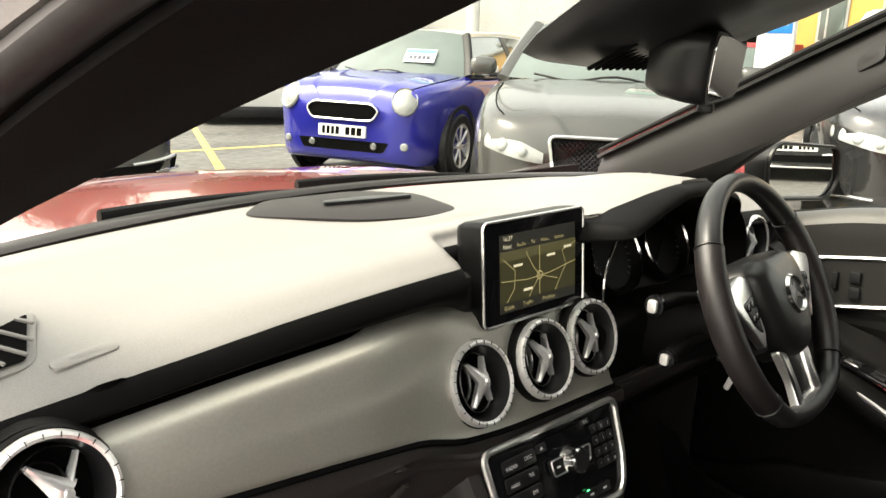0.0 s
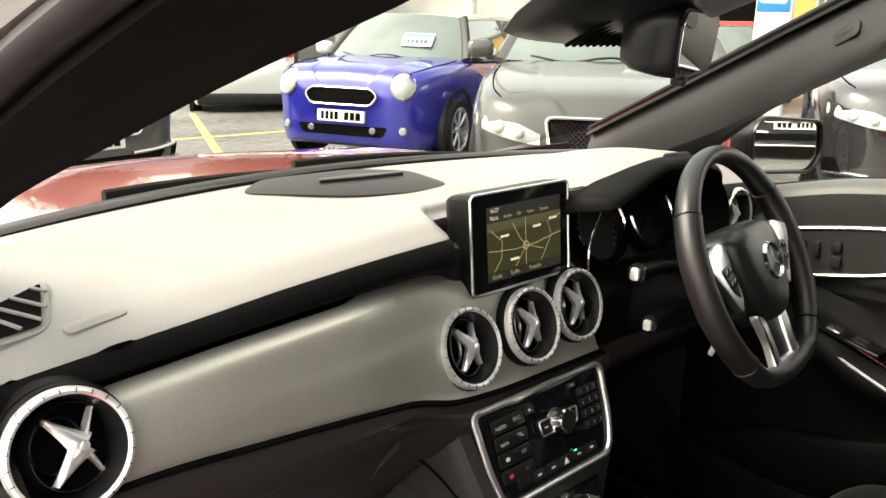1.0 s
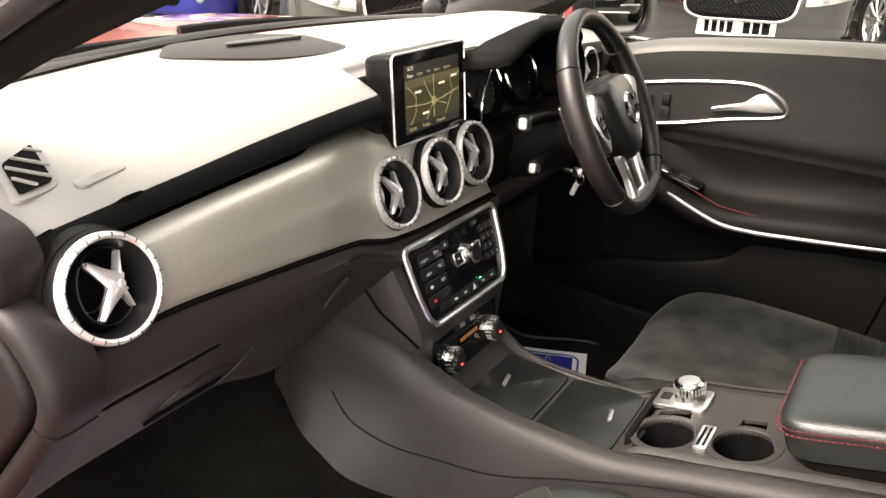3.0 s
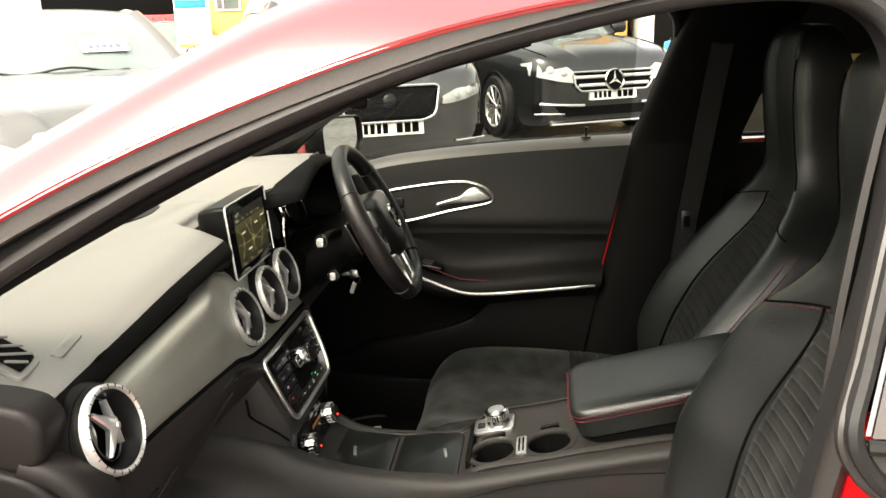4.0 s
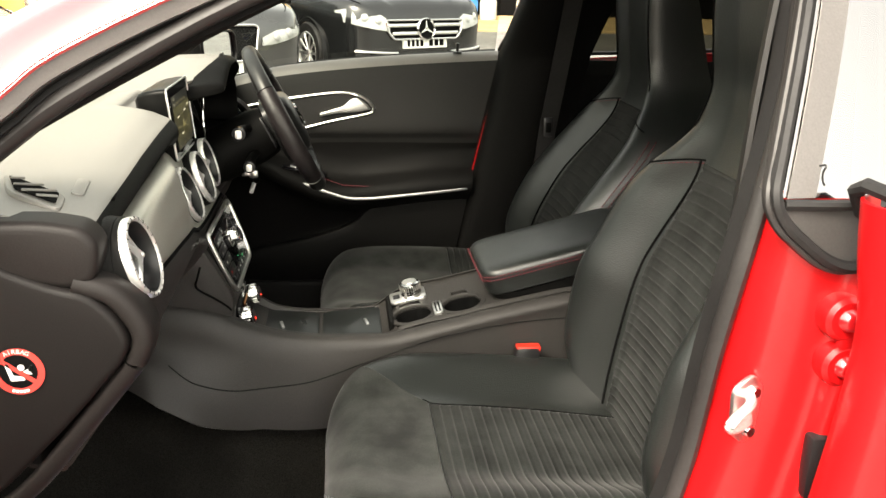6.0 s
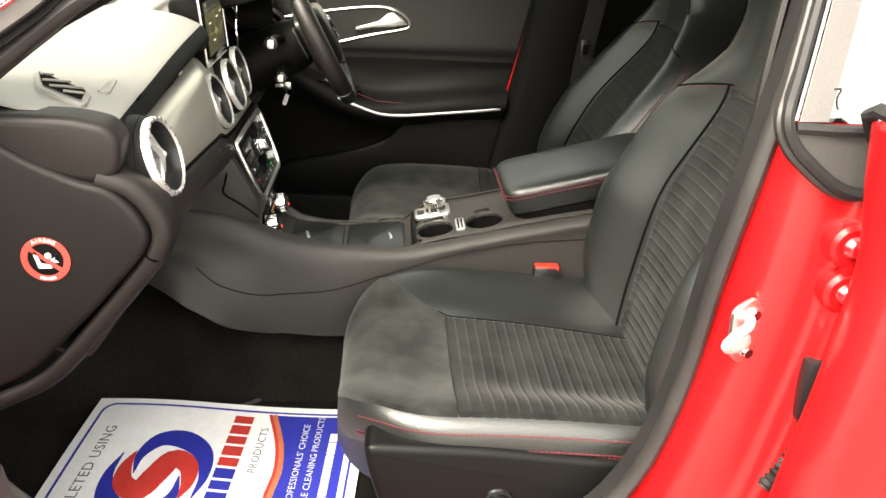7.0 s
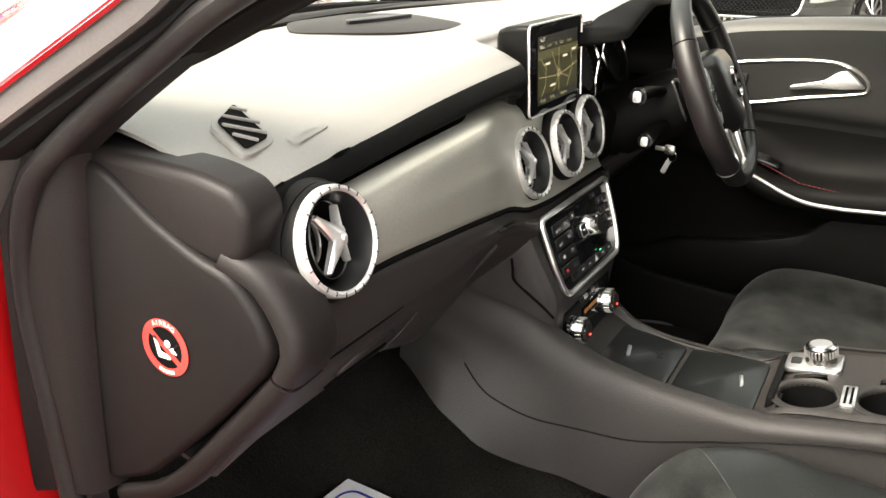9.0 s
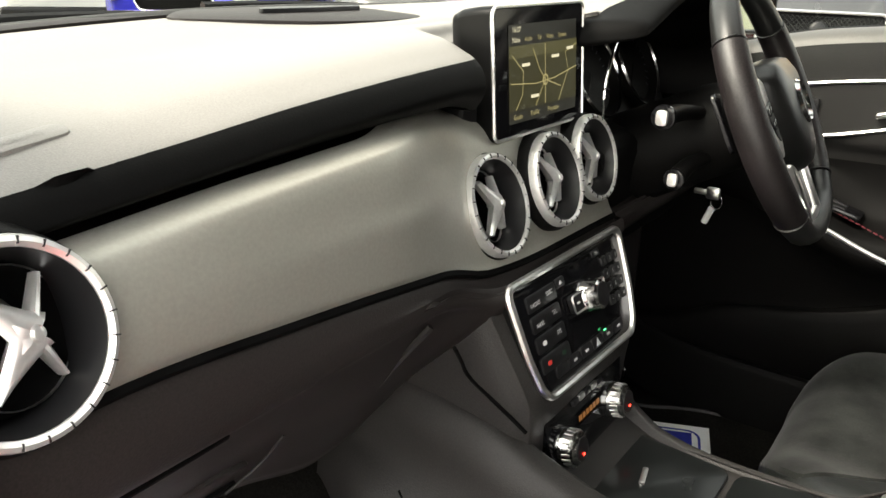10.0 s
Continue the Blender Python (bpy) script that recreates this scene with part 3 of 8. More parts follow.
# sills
for sx in (1, -1):
    prof = [(0.702, 0.28), (0.704, 0.334), (0.712, 0.335), (0.745, 0.33), (0.775, 0.325), (0.80, 0.30), (0.85, 0.29), (0.885, 0.26), (0.89, 0.21), (0.86, 0.19)]
    rows = [[V(sx * x, y, z) for x, z in prof] for y in [-0.62 + 0.9 * k / 10 for k in range(11)]]
    part("sill", thick(loft(rows), 0.004), JAMB, car)
    # inner sill cover, sweeping up at its front end into the kick panel
    outer = curve([V(0.701, 0.224, 0.48), V(0.701, 0.212, 0.42), V(0.702, 0.165, 0.365), V(0.702, 0.06, 0.346), V(0.702, -0.15, 0.344), V(0.702, -0.40, 0.350), V(0.702, -0.60, 0.365)], 40)
    inner_ = curve([V(0.694, 0.206, 0.49), V(0.688, 0.180, 0.445), V(0.680, 0.130, 0.392), V(0.672, 0.04, 0.366), V(0.668, -0.15, 0.356), V(0.668, -0.40, 0.358), V(0.668, -0.60, 0.370)], 40)
    rows = []
    for k, (p, q) in enumerate(zip(outer, inner_)):
        f = min(1.0, k / 14)
        rise = V(0.004, -0.004 * (1 - f), 0.006 * f)
        drop = V(-0.012 - 0.018 * f, 0.020 * (1 - f), -0.010 - 0.10 * f)
        rows.append([V(sx * r_.x, r_.y, r_.z) for r_ in curve([p, p.lerp(q, 0.3) + rise, p.lerp(q, 0.75) + rise, q, q + drop * 0.25, q + drop], 14)])
    # Daylight on the near sill is put into a paler plastic; far sill dark.
    part("sill_cover", thick(loft(rows), 0.004), COVER if sx < 0 else DARK, car, "charcoal plastic sill cover inside the door seal, the near one coloured paler for daylight")

# front hinge pillars (painted) and inner kick panels
for sx in (1, -1):
    rows = []
    for z, y in ((0.30, 0.22), (0.45, 0.235), (0.60, 0.268), (0.75, 0.275), (0.86, 0.255), (0.93, 0.225), (0.96, 0.215)):
        rows.append([V(sx * 0.700, y - 0.000, z), V(sx * 0.765, y + 0.006, z), V(sx * 0.80, y + 0.020, z), V(sx * 0.815, y + 0.06, z), V(sx * 0.82, y + 0.12, z)])
    part("hinge_pillar", thick(loft(rows[:5]), 0.004), JAMB, car)
    # Near pillar head gets a paler tone for daylight; the far stays charcoal.
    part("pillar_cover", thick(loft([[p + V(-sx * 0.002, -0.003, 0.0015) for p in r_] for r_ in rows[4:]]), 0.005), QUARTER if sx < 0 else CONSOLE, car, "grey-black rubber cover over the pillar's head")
    rows = [[V(sx * 0.698, 0.222 if sx < 0 else 0.150, z), V(sx * 0.680, 0.245, z), V(sx * 0.66, 0.34, z), V(sx * 0.655, 0.52, z)] for z in (0.25, 0.35, 0.5, 0.62)]
    part("kick_panel", thick(loft(rows), 0.006), LOWER, car)

# wings, nose and rear body
def side_skin(sx, rows_xyz, name):
    cols = [curve([V(sx * x, y, z) for x, y, z in r], 14) for r in rows_xyz]
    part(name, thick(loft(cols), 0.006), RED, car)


for sx in (1, -1):
    side_skin(sx, [[(0.80, y, zt), (0.86, y, zt - 0.05), (0.89, y, 0.65), (0.885, y, 0.45), (0.87, y, zb)] for y, zt, zb in ((0.36, 0.90, 0.22), (0.5, 0.89, 0.24), (0.62, 0.87, 0.60), (0.85, 0.83, 0.70), (1.08, 0.78, 0.60), (1.2, 0.74, 0.28), (1.45, 0.68, 0.22))], "front_wing")
    side_skin(sx, [[(0.79, y, zt), (0.84, y, zt - 0.07), (0.885, y, 0.68), (0.88, y, 0.45), (0.86, y, zb)] for y, zt, zb in ((-0.86 if sx < 0 else -0.715, 0.955, 0.22), (-1.2, 0.985, 0.22), (-1.55, 1.0, 0.26), (-1.75, 1.0, 0.64), (-1.98, 1.0, 0.71), (-2.2, 0.99, 0.64), (-2.35, 0.97, 0.28), (-2.65, 0.93, 0.30))], "rear_side_panel")
rows = []
for i in range(17):
    u = -1 + 2 * i / 16
    rows.append([V(u * 0.87, y - 0.22 * u * u, z) for y, z in ((1.57, 0.742), (1.66, 0.722), (1.74, 0.688), (1.80, 0.62), (1.82, 0.45), (1.78, 0.30), (1.70, 0.22))])
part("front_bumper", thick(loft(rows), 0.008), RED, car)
rows = []
for i in range(17):
    u = -1 + 2 * i / 16
    rows.append([V(u * 0.84, y + 0.16 * u * u, z) for y, z in ((-2.05, 1.04), (-2.4, 1.02), (-2.72, 0.97), (-2.80, 0.80), (-2.82, 0.55), (-2.78, 0.35), (-2.70, 0.25))])
part("boot_and_bumper", thick(loft(rows), 0.008), RED, car)

# rear doors' glass, its black edge seal, grey border and corner plate
EDGE = [(-0.790, 0.600, 1.332), (-0.771, 0.643, 1.235), (-0.746, 0.690, 1.145), (-0.716, 0.738, 1.040), (-0.700, 0.765, 0.993), (-0.712, 0.770, 0.962), (-0.738, 0.772, 0.938), (-0.765, 0.773, 0.919), (-0.790, 0.774, 0.911), (-0.812, 0.776, 0.916)]
for sx in (1, -1):
    e = curve([V(sx * x, y, z) for y, x, z in EDGE], 50)
    lower = [V(sx * 0.767, -0.708, 0.986), V(sx * 0.772, -0.79, 0.986), V(sx * 0.780, -1.0, 0.990), V(sx * 0.776, -1.3, 1.0), V(sx * 0.755, -1.60, 1.03)]
    upper = [V(sx * 0.601, -0.800, 1.330), V(sx * 0.603, -0.90, 1.334), V(sx * 0.608, -1.05, 1.326), V(sx * 0.636, -1.3, 1.285), V(sx * 0.690, -1.60, 1.16)]
    lo, up = curve(lower, 16), curve(upper, 16)
    rows = [[a.lerp(b, k / 6) + V(sx * 0.010 * math.sin(math.pi * k / 6), 0, 0) for k in range(7)] for a, b in zip(lo, up)]
    gl = part("rear_door_glass", loft(rows), DUSTYGLASS if sx < 0 else TINT, car, "rear door window reflecting grey sky")
    gl.visible_shadow = False
    part("edge_seal", sweep([p + V(sx * 0.004, 0.002, 0) for p in e], ring(0.0075, 0.0085, 8), up=V(sx, 0, 0)), RUBBER, car)
    part("edge_seal", sweep([p + V(sx * 0.002, 0.010, -0.004) for p in e], ring(0.0045, 0.006, 8), up=V(sx, 0, 0)), SEALGREY, car)
    g = curve([lo[0], lo[0].lerp(up[0], 0.33) + V(sx * 0.009, 0, 0), lo[0].lerp(up[0], 0.66) + V(sx * 0.009, 0, 0), up[0]], 20)
    # Border tone follows the light by side: grey near, black far.
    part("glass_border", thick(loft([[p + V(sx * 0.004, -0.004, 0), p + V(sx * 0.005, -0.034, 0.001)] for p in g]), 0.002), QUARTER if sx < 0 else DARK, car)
    part("waist_seal", tube([p + V(sx * 0.006, 0, -0.006) for p in lo], 0.006, 8), RUBBER, car)
    cp = rpoly([(-0.702, 0.984), (-0.95, 0.984), (-0.95, 0.89), (-0.820, 0.904), (-0.765, 0.915), (-0.714, 0.958)], 0.012)
    part("corner_trim", plate([(sx * a, b) for a, b in cp], 0.006, plane_m((sx * 0.793, 0, 0), (0, sx, 0), (-0.02 * sx, 0, 1))), COVER, car, "grey plastic corner plate under the rear glass")
rows = []
for z, y in ((0.22, -0.715), (0.40, -0.728), (0.60, -0.752), (0.75, -0.770), (0.86, -0.776), (0.945, -0.762), (1.0, -0.755)):
    rows.append(curve([V(-0.800, y - 0.035, z), V(-0.818, y - 0.006, z), V(-0.842, y + 0.004, z), V(-0.868, y - 0.006, z), V(-0.884, y - 0.035, z), V(-0.887, y - 0.10, z)], 16))
cols = [curve([r[j] for r in rows], 26) for j in range(16)]
part("rear_door_edge", thick(loft(cols), 0.004), JAMB, car, "rolled front edge of the closed rear door")
part("edge_gasket", tube([V(-0.790, -0.785, 0.975), V(-0.800, -0.766, 1.002), V(-0.82, -0.764, 1.012), V(-0.85, -0.775, 1.008)], 0.008, 8), RUBBER, car)

# rear window
rows = []
for i in range(11):
    u = -1 + 2 * i / 10
    rows.append([V(u * (0.55 + 0.05 * f), -1.60 - 0.50 * f, 1.325 - 0.24 * f - 0.05 * u * u) for f in (0, 0.33, 0.66, 1)])
rw = part("rear_window", loft(rows), TINT, car)
rw.visible_shadow = False
rows = []
for i in range(9):
    u = -1 + 2 * i / 8
    rows.append([V(u * 0.70, y, z) for y, z in ((-1.62, 0.99), (-1.8, 1.01), (-2.12, 1.06))])
part("parcel_shelf", thick(loft(rows), 0.01), HEADLINER, car)
for sx in (1, -1):
    rows = [[V(sx * 0.70, y, 0.25), V(sx * 0.74, y, 0.6), V(sx * 0.735, y, 0.93), V(sx * 0.77, y, 0.965)] for y in (-0.80, -1.1, -1.4, -1.7)]
    part("rear_side_trim", thick(loft(rows), 0.006), DARK, car)
    rows = [[V(sx * 0.74, y, 1.0), V(sx * 0.70, y, 1.12), V(sx * 0.60, y, 1.27), V(sx * 0.54, y, 1.34)] for y in (-1.36, -1.6, -1.8, -2.1)]
    part("c_pillar_trim", thick(loft(rows), 0.006), HEADLINER, car)

# wheels
def wheel(parent, x, y, r, w, side, spokes=10, rim_mat=None):
    m = plane_m((x, y, r), (0, 1, 0), (0, 0, 1)) if side > 0 else plane_m((x, y, r), (0, -1, 0), (0, 0, 1))
    tyre = part("wheel", revolve([(r * 0.66, -w / 2), (r * 0.72, -w / 2), (r * 0.93, -w * 0.48), (r, -w * 0.32), (r, w * 0.32), (r * 0.93, w * 0.48), (r * 0.72, w / 2), (r * 0.66, w * 0.44)], m, 36), RUBBER, parent)
    rim = revolve([(r * 0.69, w * 0.46), (r * 0.66, w * 0.49), (r * 0.60, w * 0.38), (r * 0.60, -w * 0.3), (r * 0.69, -w * 0.45)], m, 36)
    for k in range(spokes):
        a = 2 * math.pi * k / spokes
        for off in (-0.05, 0.05):
            b = a + off
            pts = [m @ V(r * q * math.cos(a + off * (1.0 if q > 0.3 else 0.3)), r * q * math.sin(a + off * (1.0 if q > 0.3 else 0.3)), w * h) for q, h in ((0.10, 0.36), (0.35, 0.40), (0.63, 0.42))]
            sweep(pts, ring(r * 0.022, r * 0.03, 6), bm=rim, up=(m.to_3x3() @ V(0, 0, 1)))
    revolve([(0, w * 0.42), (r * 0.11, w * 0.41), (r * 0.14, w * 0.34), (r * 0.14, 0)], m, 20, bm=rim)
    part("rim", rim, rim_mat or SATIN, tyre)
    part("brake_disc", revolve([(0, 0), (r * 0.5, 0), (r * 0.5, w * 0.06), (0, w * 0.06)], m, 24), SATIN, tyre)


for sx in (1, -1):
    wheel(car, sx * 0.78, 0.86, 0.32, 0.21, sx)
    wheel(car, sx * 0.78, -1.84, 0.32, 0.21, sx)
# underbody and bulkhead close the shell
part("underbody", box(V(0, -0.45, 0.21), (1.56, 4.3, 0.03), 0.01), VOID, car)
rows = [[V(x, 0.56, z) for z in (0.24, 0.5, 0.75, 0.93)] for x in (-0.80, -0.4, 0, 0.4, 0.80)]
part("bulkhead", thick(loft(rows), 0.01), CARPET, car)


# ---- cabin floor and mats ----
rows = []
for i in range(31):
    x = -0.70 + 1.4 * i / 30
    tun = 0.17 * max(0.0, 1 - (abs(x) / 0.20) ** 4)
    rows.append([V(x, y, z + tun) for y, z in ((-1.9, 0.36), (-1.45, 0.35), (-1.3, 0.26), (-0.9, 0.245), (-0.5, 0.24), (0.0, 0.24), (0.22, 0.245), (0.33, 0.285), (0.44, 0.39), (0.52, 0.50), (0.55, 0.62))])
part("carpet", thick(loft(rows), 0.01), CARPET, car, "black cut-pile carpet over the cabin floor")


def mat_outline(cx, s=1):
    pts = [(cx - 0.225, -0.30), (cx + 0.215, -0.28), (cx + 0.225, -0.05), (cx + 0.16, 0.10), (cx + 0.20, 0.22), (cx + 0.14, 0.315), (cx - 0.10, 0.33), (cx - 0.20, 0.28), (cx - 0.23, 0.05)]
    return [(q[0], q[1]) for q in curve([V(a, b, 0) for a, b in pts], 60, closed=True)]


for cx, lab in ((-0.42, "black carpet mat in the passenger footwell"), (0.42, "black carpet mat in the driver footwell")):
    fm = thing("floor_mat", (cx, 0, 0.256), lab, "floor mat")
    o = mat_outline(cx)
    if cx < 0:
        o = [(q.x, q.y) for q in curve([V(a, b, 0) for a, b in ((-0.645, -0.30), (-0.20, -0.28), (-0.165, -0.13), (-0.228, -0.02), (-0.2535, 0.065), (-0.237, 0.168), (-0.188, 0.250), (-0.130, 0.305), (-0.30, 0.335), (-0.52, 0.33), (-0.62, 0.28), (-0.65, 0.05))], 80, closed=True)]
    part("carpet_pad", plate(o, 0.008, Matrix.Translation((0, 0, 0.260)), 0.002), CARPET, fm)
    part("piping", tube([V(a, b, 0.260) for a, b in o], 0.0045, 6, closed=True), COVER, fm)


def bars(m, x0, x1, y, h, cells, bm=None):
    """Unreadable lettering: a row of plain bars."""
    bm = bm or bmesh.new()
    rnd = random.Random(int(abs(x0 * 997 + y * 131)))
    step = (x1 - x0) / cells
    for k in range(cells):
        w = step * (0.62 + 0.25 * rnd.random())
        box(V(x0 + step * (k + 0.5), y, 0), (w, h, 0.0006), bm=bm)
    bmesh.ops.transform(bm, matrix=m, verts=bm.verts)
    return bm


def paper_mat(name_label, m):
    """A printed paper mat, 0.31 wide and 0.50 long, about its middle."""
    t = thing("paper_mat", (0, 0, 0), name_label, "paper mat", "paper mats on the floor")
    W, H = 0.155, 0.252

    def zc(x, y):
        return 0.004 * math.sin(9 * x + 5 * y) + 0.003 * math.sin(14 * y - 3 * x) + 0.02 * max(0, -y - 0.16) ** 1.2

    def lay(bm, dz):
        bmesh.ops.subdivide_edges(bm, edges=[e for e in bm.edges if e.calc_length() > 0.02], cuts=3, use_grid_fill=True)
        for v in bm.verts:
            v.co.z += zc(v.co.x, v.co.y) + dz
        return bm

    rows = [[V(-W + 2 * W * i / 16, -H + 2 * H * j / 24, 0) for j in range(25)] for i in range(17)]
    bm = loft(rows)
    lay(bm, 0)
    sheet = part("sheet", bm, PAPER, t)
    # rounded blue frame
    o = rrect(2 * W - 0.034, 2 * H - 0.036, 0.022, 6)
    big = []
    for a, b in zip(o, o[1:] + o[:1]):
        n = max(1, int((V(*b, 0) - V(*a, 0)).length / 0.02))
        big += [V(a[0] + (b[0] - a[0]) * k / n, a[1] + (b[1] - a[1]) * k / n, 0) for k in range(n)]
    bm = sweep([p + V(0, 0, zc(p.x, p.y) + 0.0009) for p in big], [(-0.0022, 0), (0.0022, 0), (0.0022, 0.0003), (-0.0022, 0.0003)], closed=True)
    part("frame_line", bm, INKBLUE, sheet)
    # two-colour swirl: an S inside two crescents
    def stroke(pts, widths, spin, dz, name, ink):
        c, s_ = math.cos(radians(spin)), math.sin(radians(spin))
        R = 0.094
        pp = []
        for u, v in pts:
            u, v = c * u - s_ * v, s_ * u + c * v
            pp.append(V(-0.028 + R * (0.55 * u + 0.83 * v), 0.080 + R * (-0.83 * u + 0.55 * v), dz))
        tab = [(k / (len(widths) - 1), w_ * R) for k, w_ in enumerate(widths)]
        bm = sweep(curve(pp, 40), lambda f: [(-lerp_table(tab, f)[0], 0), (lerp_table(tab, f)[0], 0), (lerp_table(tab, f)[0], 0.0003), (-lerp_table(tab, f)[0], 0.0003)])
        part(name, lay(bm, 0), ink, sheet)

    for spin in (0, 180):
        stroke([(-0.34, 0.22), (-0.12, 0.60), (0.28, 0.80), (0.66, 0.60), (0.86, 0.12), (0.72, -0.40), (0.38, -0.80)], [0.01, 0.09, 0.17, 0.21, 0.17, 0.09, 0.01], spin, 0.0009, "swirl_arm", INKBLUE)
    stroke([(-0.17, 0.72), (-0.42, 0.44), (-0.54, 0.08), (-0.36, -0.22), (0.0, 0.0), (0.36, 0.22), (0.54, -0.08), (0.42, -0.44), (0.17, -0.72)], [0.01, 0.11, 0.17, 0.21, 0.22, 0.21, 0.17, 0.11, 0.01], 0, 0.0013, "swirl_core", INKRED)
    part("lettering", lay(text_mesh("VALETED USING", 0.026, pose(-0.02, 0.196, 0.0010), spread=1.05), 0), INKGREY, sheet)
    part("lettering", lay(text_mesh("PRODUCTS", 0.020, pose(0.045, -0.072, 0.0010), spread=1.05), 0), INKGREY, sheet)
    for k in range(9):
        x0 = -0.10 + 0.0255 * k
        part("brand_bar", lay(box(V(x0 + 0.010, -0.028, 0.001), (0.018 + 0.003 * (k % 2), 0.034, 0.0006)), 0), INKBLUE if k < 4 else INKRED, sheet)
    # foot panel with a waved top edge
    wave = [(-0.132, -0.125), (-0.06, -0.118), (0.0, -0.122), (0.06, -0.112), (0.132, -0.085)]
    top = [(p.x, p.y) for p in curve([V(a, b, 0) for a, b in wave], 24)]
    bm = loft([[V(a, b + (-0.222 - b) * j / 8, 0.0006) for j in range(9)] for a, b in top])
    part("foot_panel", lay(bm, 0), INKBLUE, sheet)
    part("wave_band", lay(sweep([V(a, b + 0.006, 0.0012) for a, b in top], [(-0.006, 0), (0.006, 0), (0.006, 0.0003), (-0.006, 0.0003)]), 0), INKORANGE, sheet)
    part("wave_edge", lay(sweep([V(a, b + 0.012, 0.0015) for a, b in top], [(-0.003, 0), (0.003, 0), (0.003, 0.0003), (-0.003, 0.0003)]), 0), INKRED, sheet)
    for s, y in (("THE PROFESSIONALS' CHOICE", -0.146), ("OF VEHICLE CLEANING PRODUCTS", -0.170)):
        part("lettering", lay(text_mesh(s, 0.0165, pose(0, y, 0.0014)), 0), WHITE, sheet)
    for k in range(18):
        part("web_bar", lay(box(V(-0.085 + 0.010 * k, -0.198, 0.0016), (0.0068 + 0.0015 * (k % 3), 0.014, 0.0006)), 0), WHITE, sheet)
    t.matrix_basis = m
    return t


paper_mat("white printed paper mat with a blue and red swirl", pose(-0.416, 0.000, 0.268, 0, 0, -4) @ Matrix.Diagonal((1.16, 1, 1, 1)))
paper_mat("white printed paper mat with blue foot panel in the driver footwell", pose(0.336, 0.124, 0.268, 0, 0, 20))
part("carpet_seam", tube(curve([V(-0.192, 0.275, 0.275), V(-0.165, 0.340, 0.305), V(-0.150, 0.385, 0.350), V(-0.140, 0.430, 0.392)], 16), 0.0035, 6), CONSOLE, car)


# ---- dashboard ----
dash = thing("dashboard", (0, 0.15, 0.60), "black soft-touch dashboard with a satin grey trim band and round vents", "dashboard")

PAD_E = [(-0.69, 0.920), (-0.64, 0.924), (-0.56, 0.931), (-0.45, 0.940), (-0.35, 0.949), (-0.22, 0.957), (-0.12, 0.961), (0.09, 0.966)]
HOOD_Z = [(-0.69, 0.94), (0.07, 0.968), (0.12, 0.976), (0.16, 0.988), (0.21, 1.004), (0.26, 1.014), (0.33, 1.012), (0.39, 0.998), (0.44, 0.972), (0.50, 0.955), (0.69, 0.945)]
HOOD = [(-0.69, 0.0), (0.05, 0.0), (0.088, 0.35), (0.130, 1.0), (0.40, 1.0), (0.44, 0.6), (0.48, 0.0), (0.69, 0.0)]
TR_TOP = [(-0.69, 0.890), (-0.54, 0.899), (-0.40, 0.908), (-0.18, 0.916), (-0.10, 0.898), (0.0, 0.886), (0.12, 0.882), (0.2, 0.86), (0.69, 0.87)]
TR_LOW = [(-0.69, 0.826), (-0.54, 0.827), (-0.41, 0.817), (-0.23, 0.796), (-0.14, 0.770), (-0.05, 0.762), (0.14, 0.758), (0.2, 0.75), (0.69, 0.76)]
WELLS = [(-0.587, 0.869, 0.0480), (-0.109, 0.816, 0.0430), (-0.002, 0.824, 0.0448), (0.100, 0.828, 0.0448), (0.565, 0.884, 0.0455)]


def hump(x, c, flat, fade):
    """1 within flat of c, easing to 0 over fade."""
    d = max(0.0, min(1.0, (abs(x - c) - flat) / fade))
    return 1 - d * d * (3 - 2 * d)


rows = []
NX = 140
for i in range(NX):
    x = -0.650 + 1.336 * i / (NX - 1)
    ze = lerp_table(PAD_E, x)[0] if x < 0.09 else 0.966 - 0.05 * (x - 0.09)
    zt = lerp_table(HOOD_Z, x)[0]
    h = lerp_table(HOOD, x)[0]
    tt = lerp_table(TR_TOP, x)[0]
    zb = 0.968 - 0.02 * x * x
    b = base_y(x) - 0.012
    s = 0.075 * hump(x, 0.010, 0.095, 0.05)
    lo = max(tt + 0.004, 0.890) if x < 0.06 else ze - 0.030
    plain = [(b, 0.935 - 0.02 * x * x), (b - 0.012, 0.950 - 0.02 * x * x), (b * 0.75, zb), (0.26, zb - 0.001), (0.19, max(ze + 0.006, zb - 0.004)), (0.14 + s * 0.3, (zb - 0.010) * 0.65 + 0.35 * (ze + 0.024)), (0.07 + s * 0.7, ze + 0.010), (0.036 + s, ze - 0.000), (0.022 + s, ze - 0.008), (0.014 + s, ze - 0.020), (0.014 + s, (ze - 0.020 + lo) / 2), (0.024 + s, lo)]
    hood = [(b, 0.935 - 0.02 * x * x), (b - 0.012, 0.950 - 0.02 * x * x), (b * 0.75, zb + 0.002), (0.26, zb + 0.3 * (zt - zb)), (0.13, zt - 0.004), (0.04, zt + 0.003), (0.00, zt + 0.003), (-0.022, zt - 0.001), (-0.030, zt - 0.009), (-0.024, zt - 0.016), (0.03, zt - 0.026), (0.11, zt - 0.045)]
    rows.append(curve([V(x, p[0] * (1 - h) + q[0] * h, p[1] * (1 - h) + q[1] * h) for p, q in zip(plain, hood)], 67))
# Row index where the pale lit colour ends and the shaded one begins.
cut = []
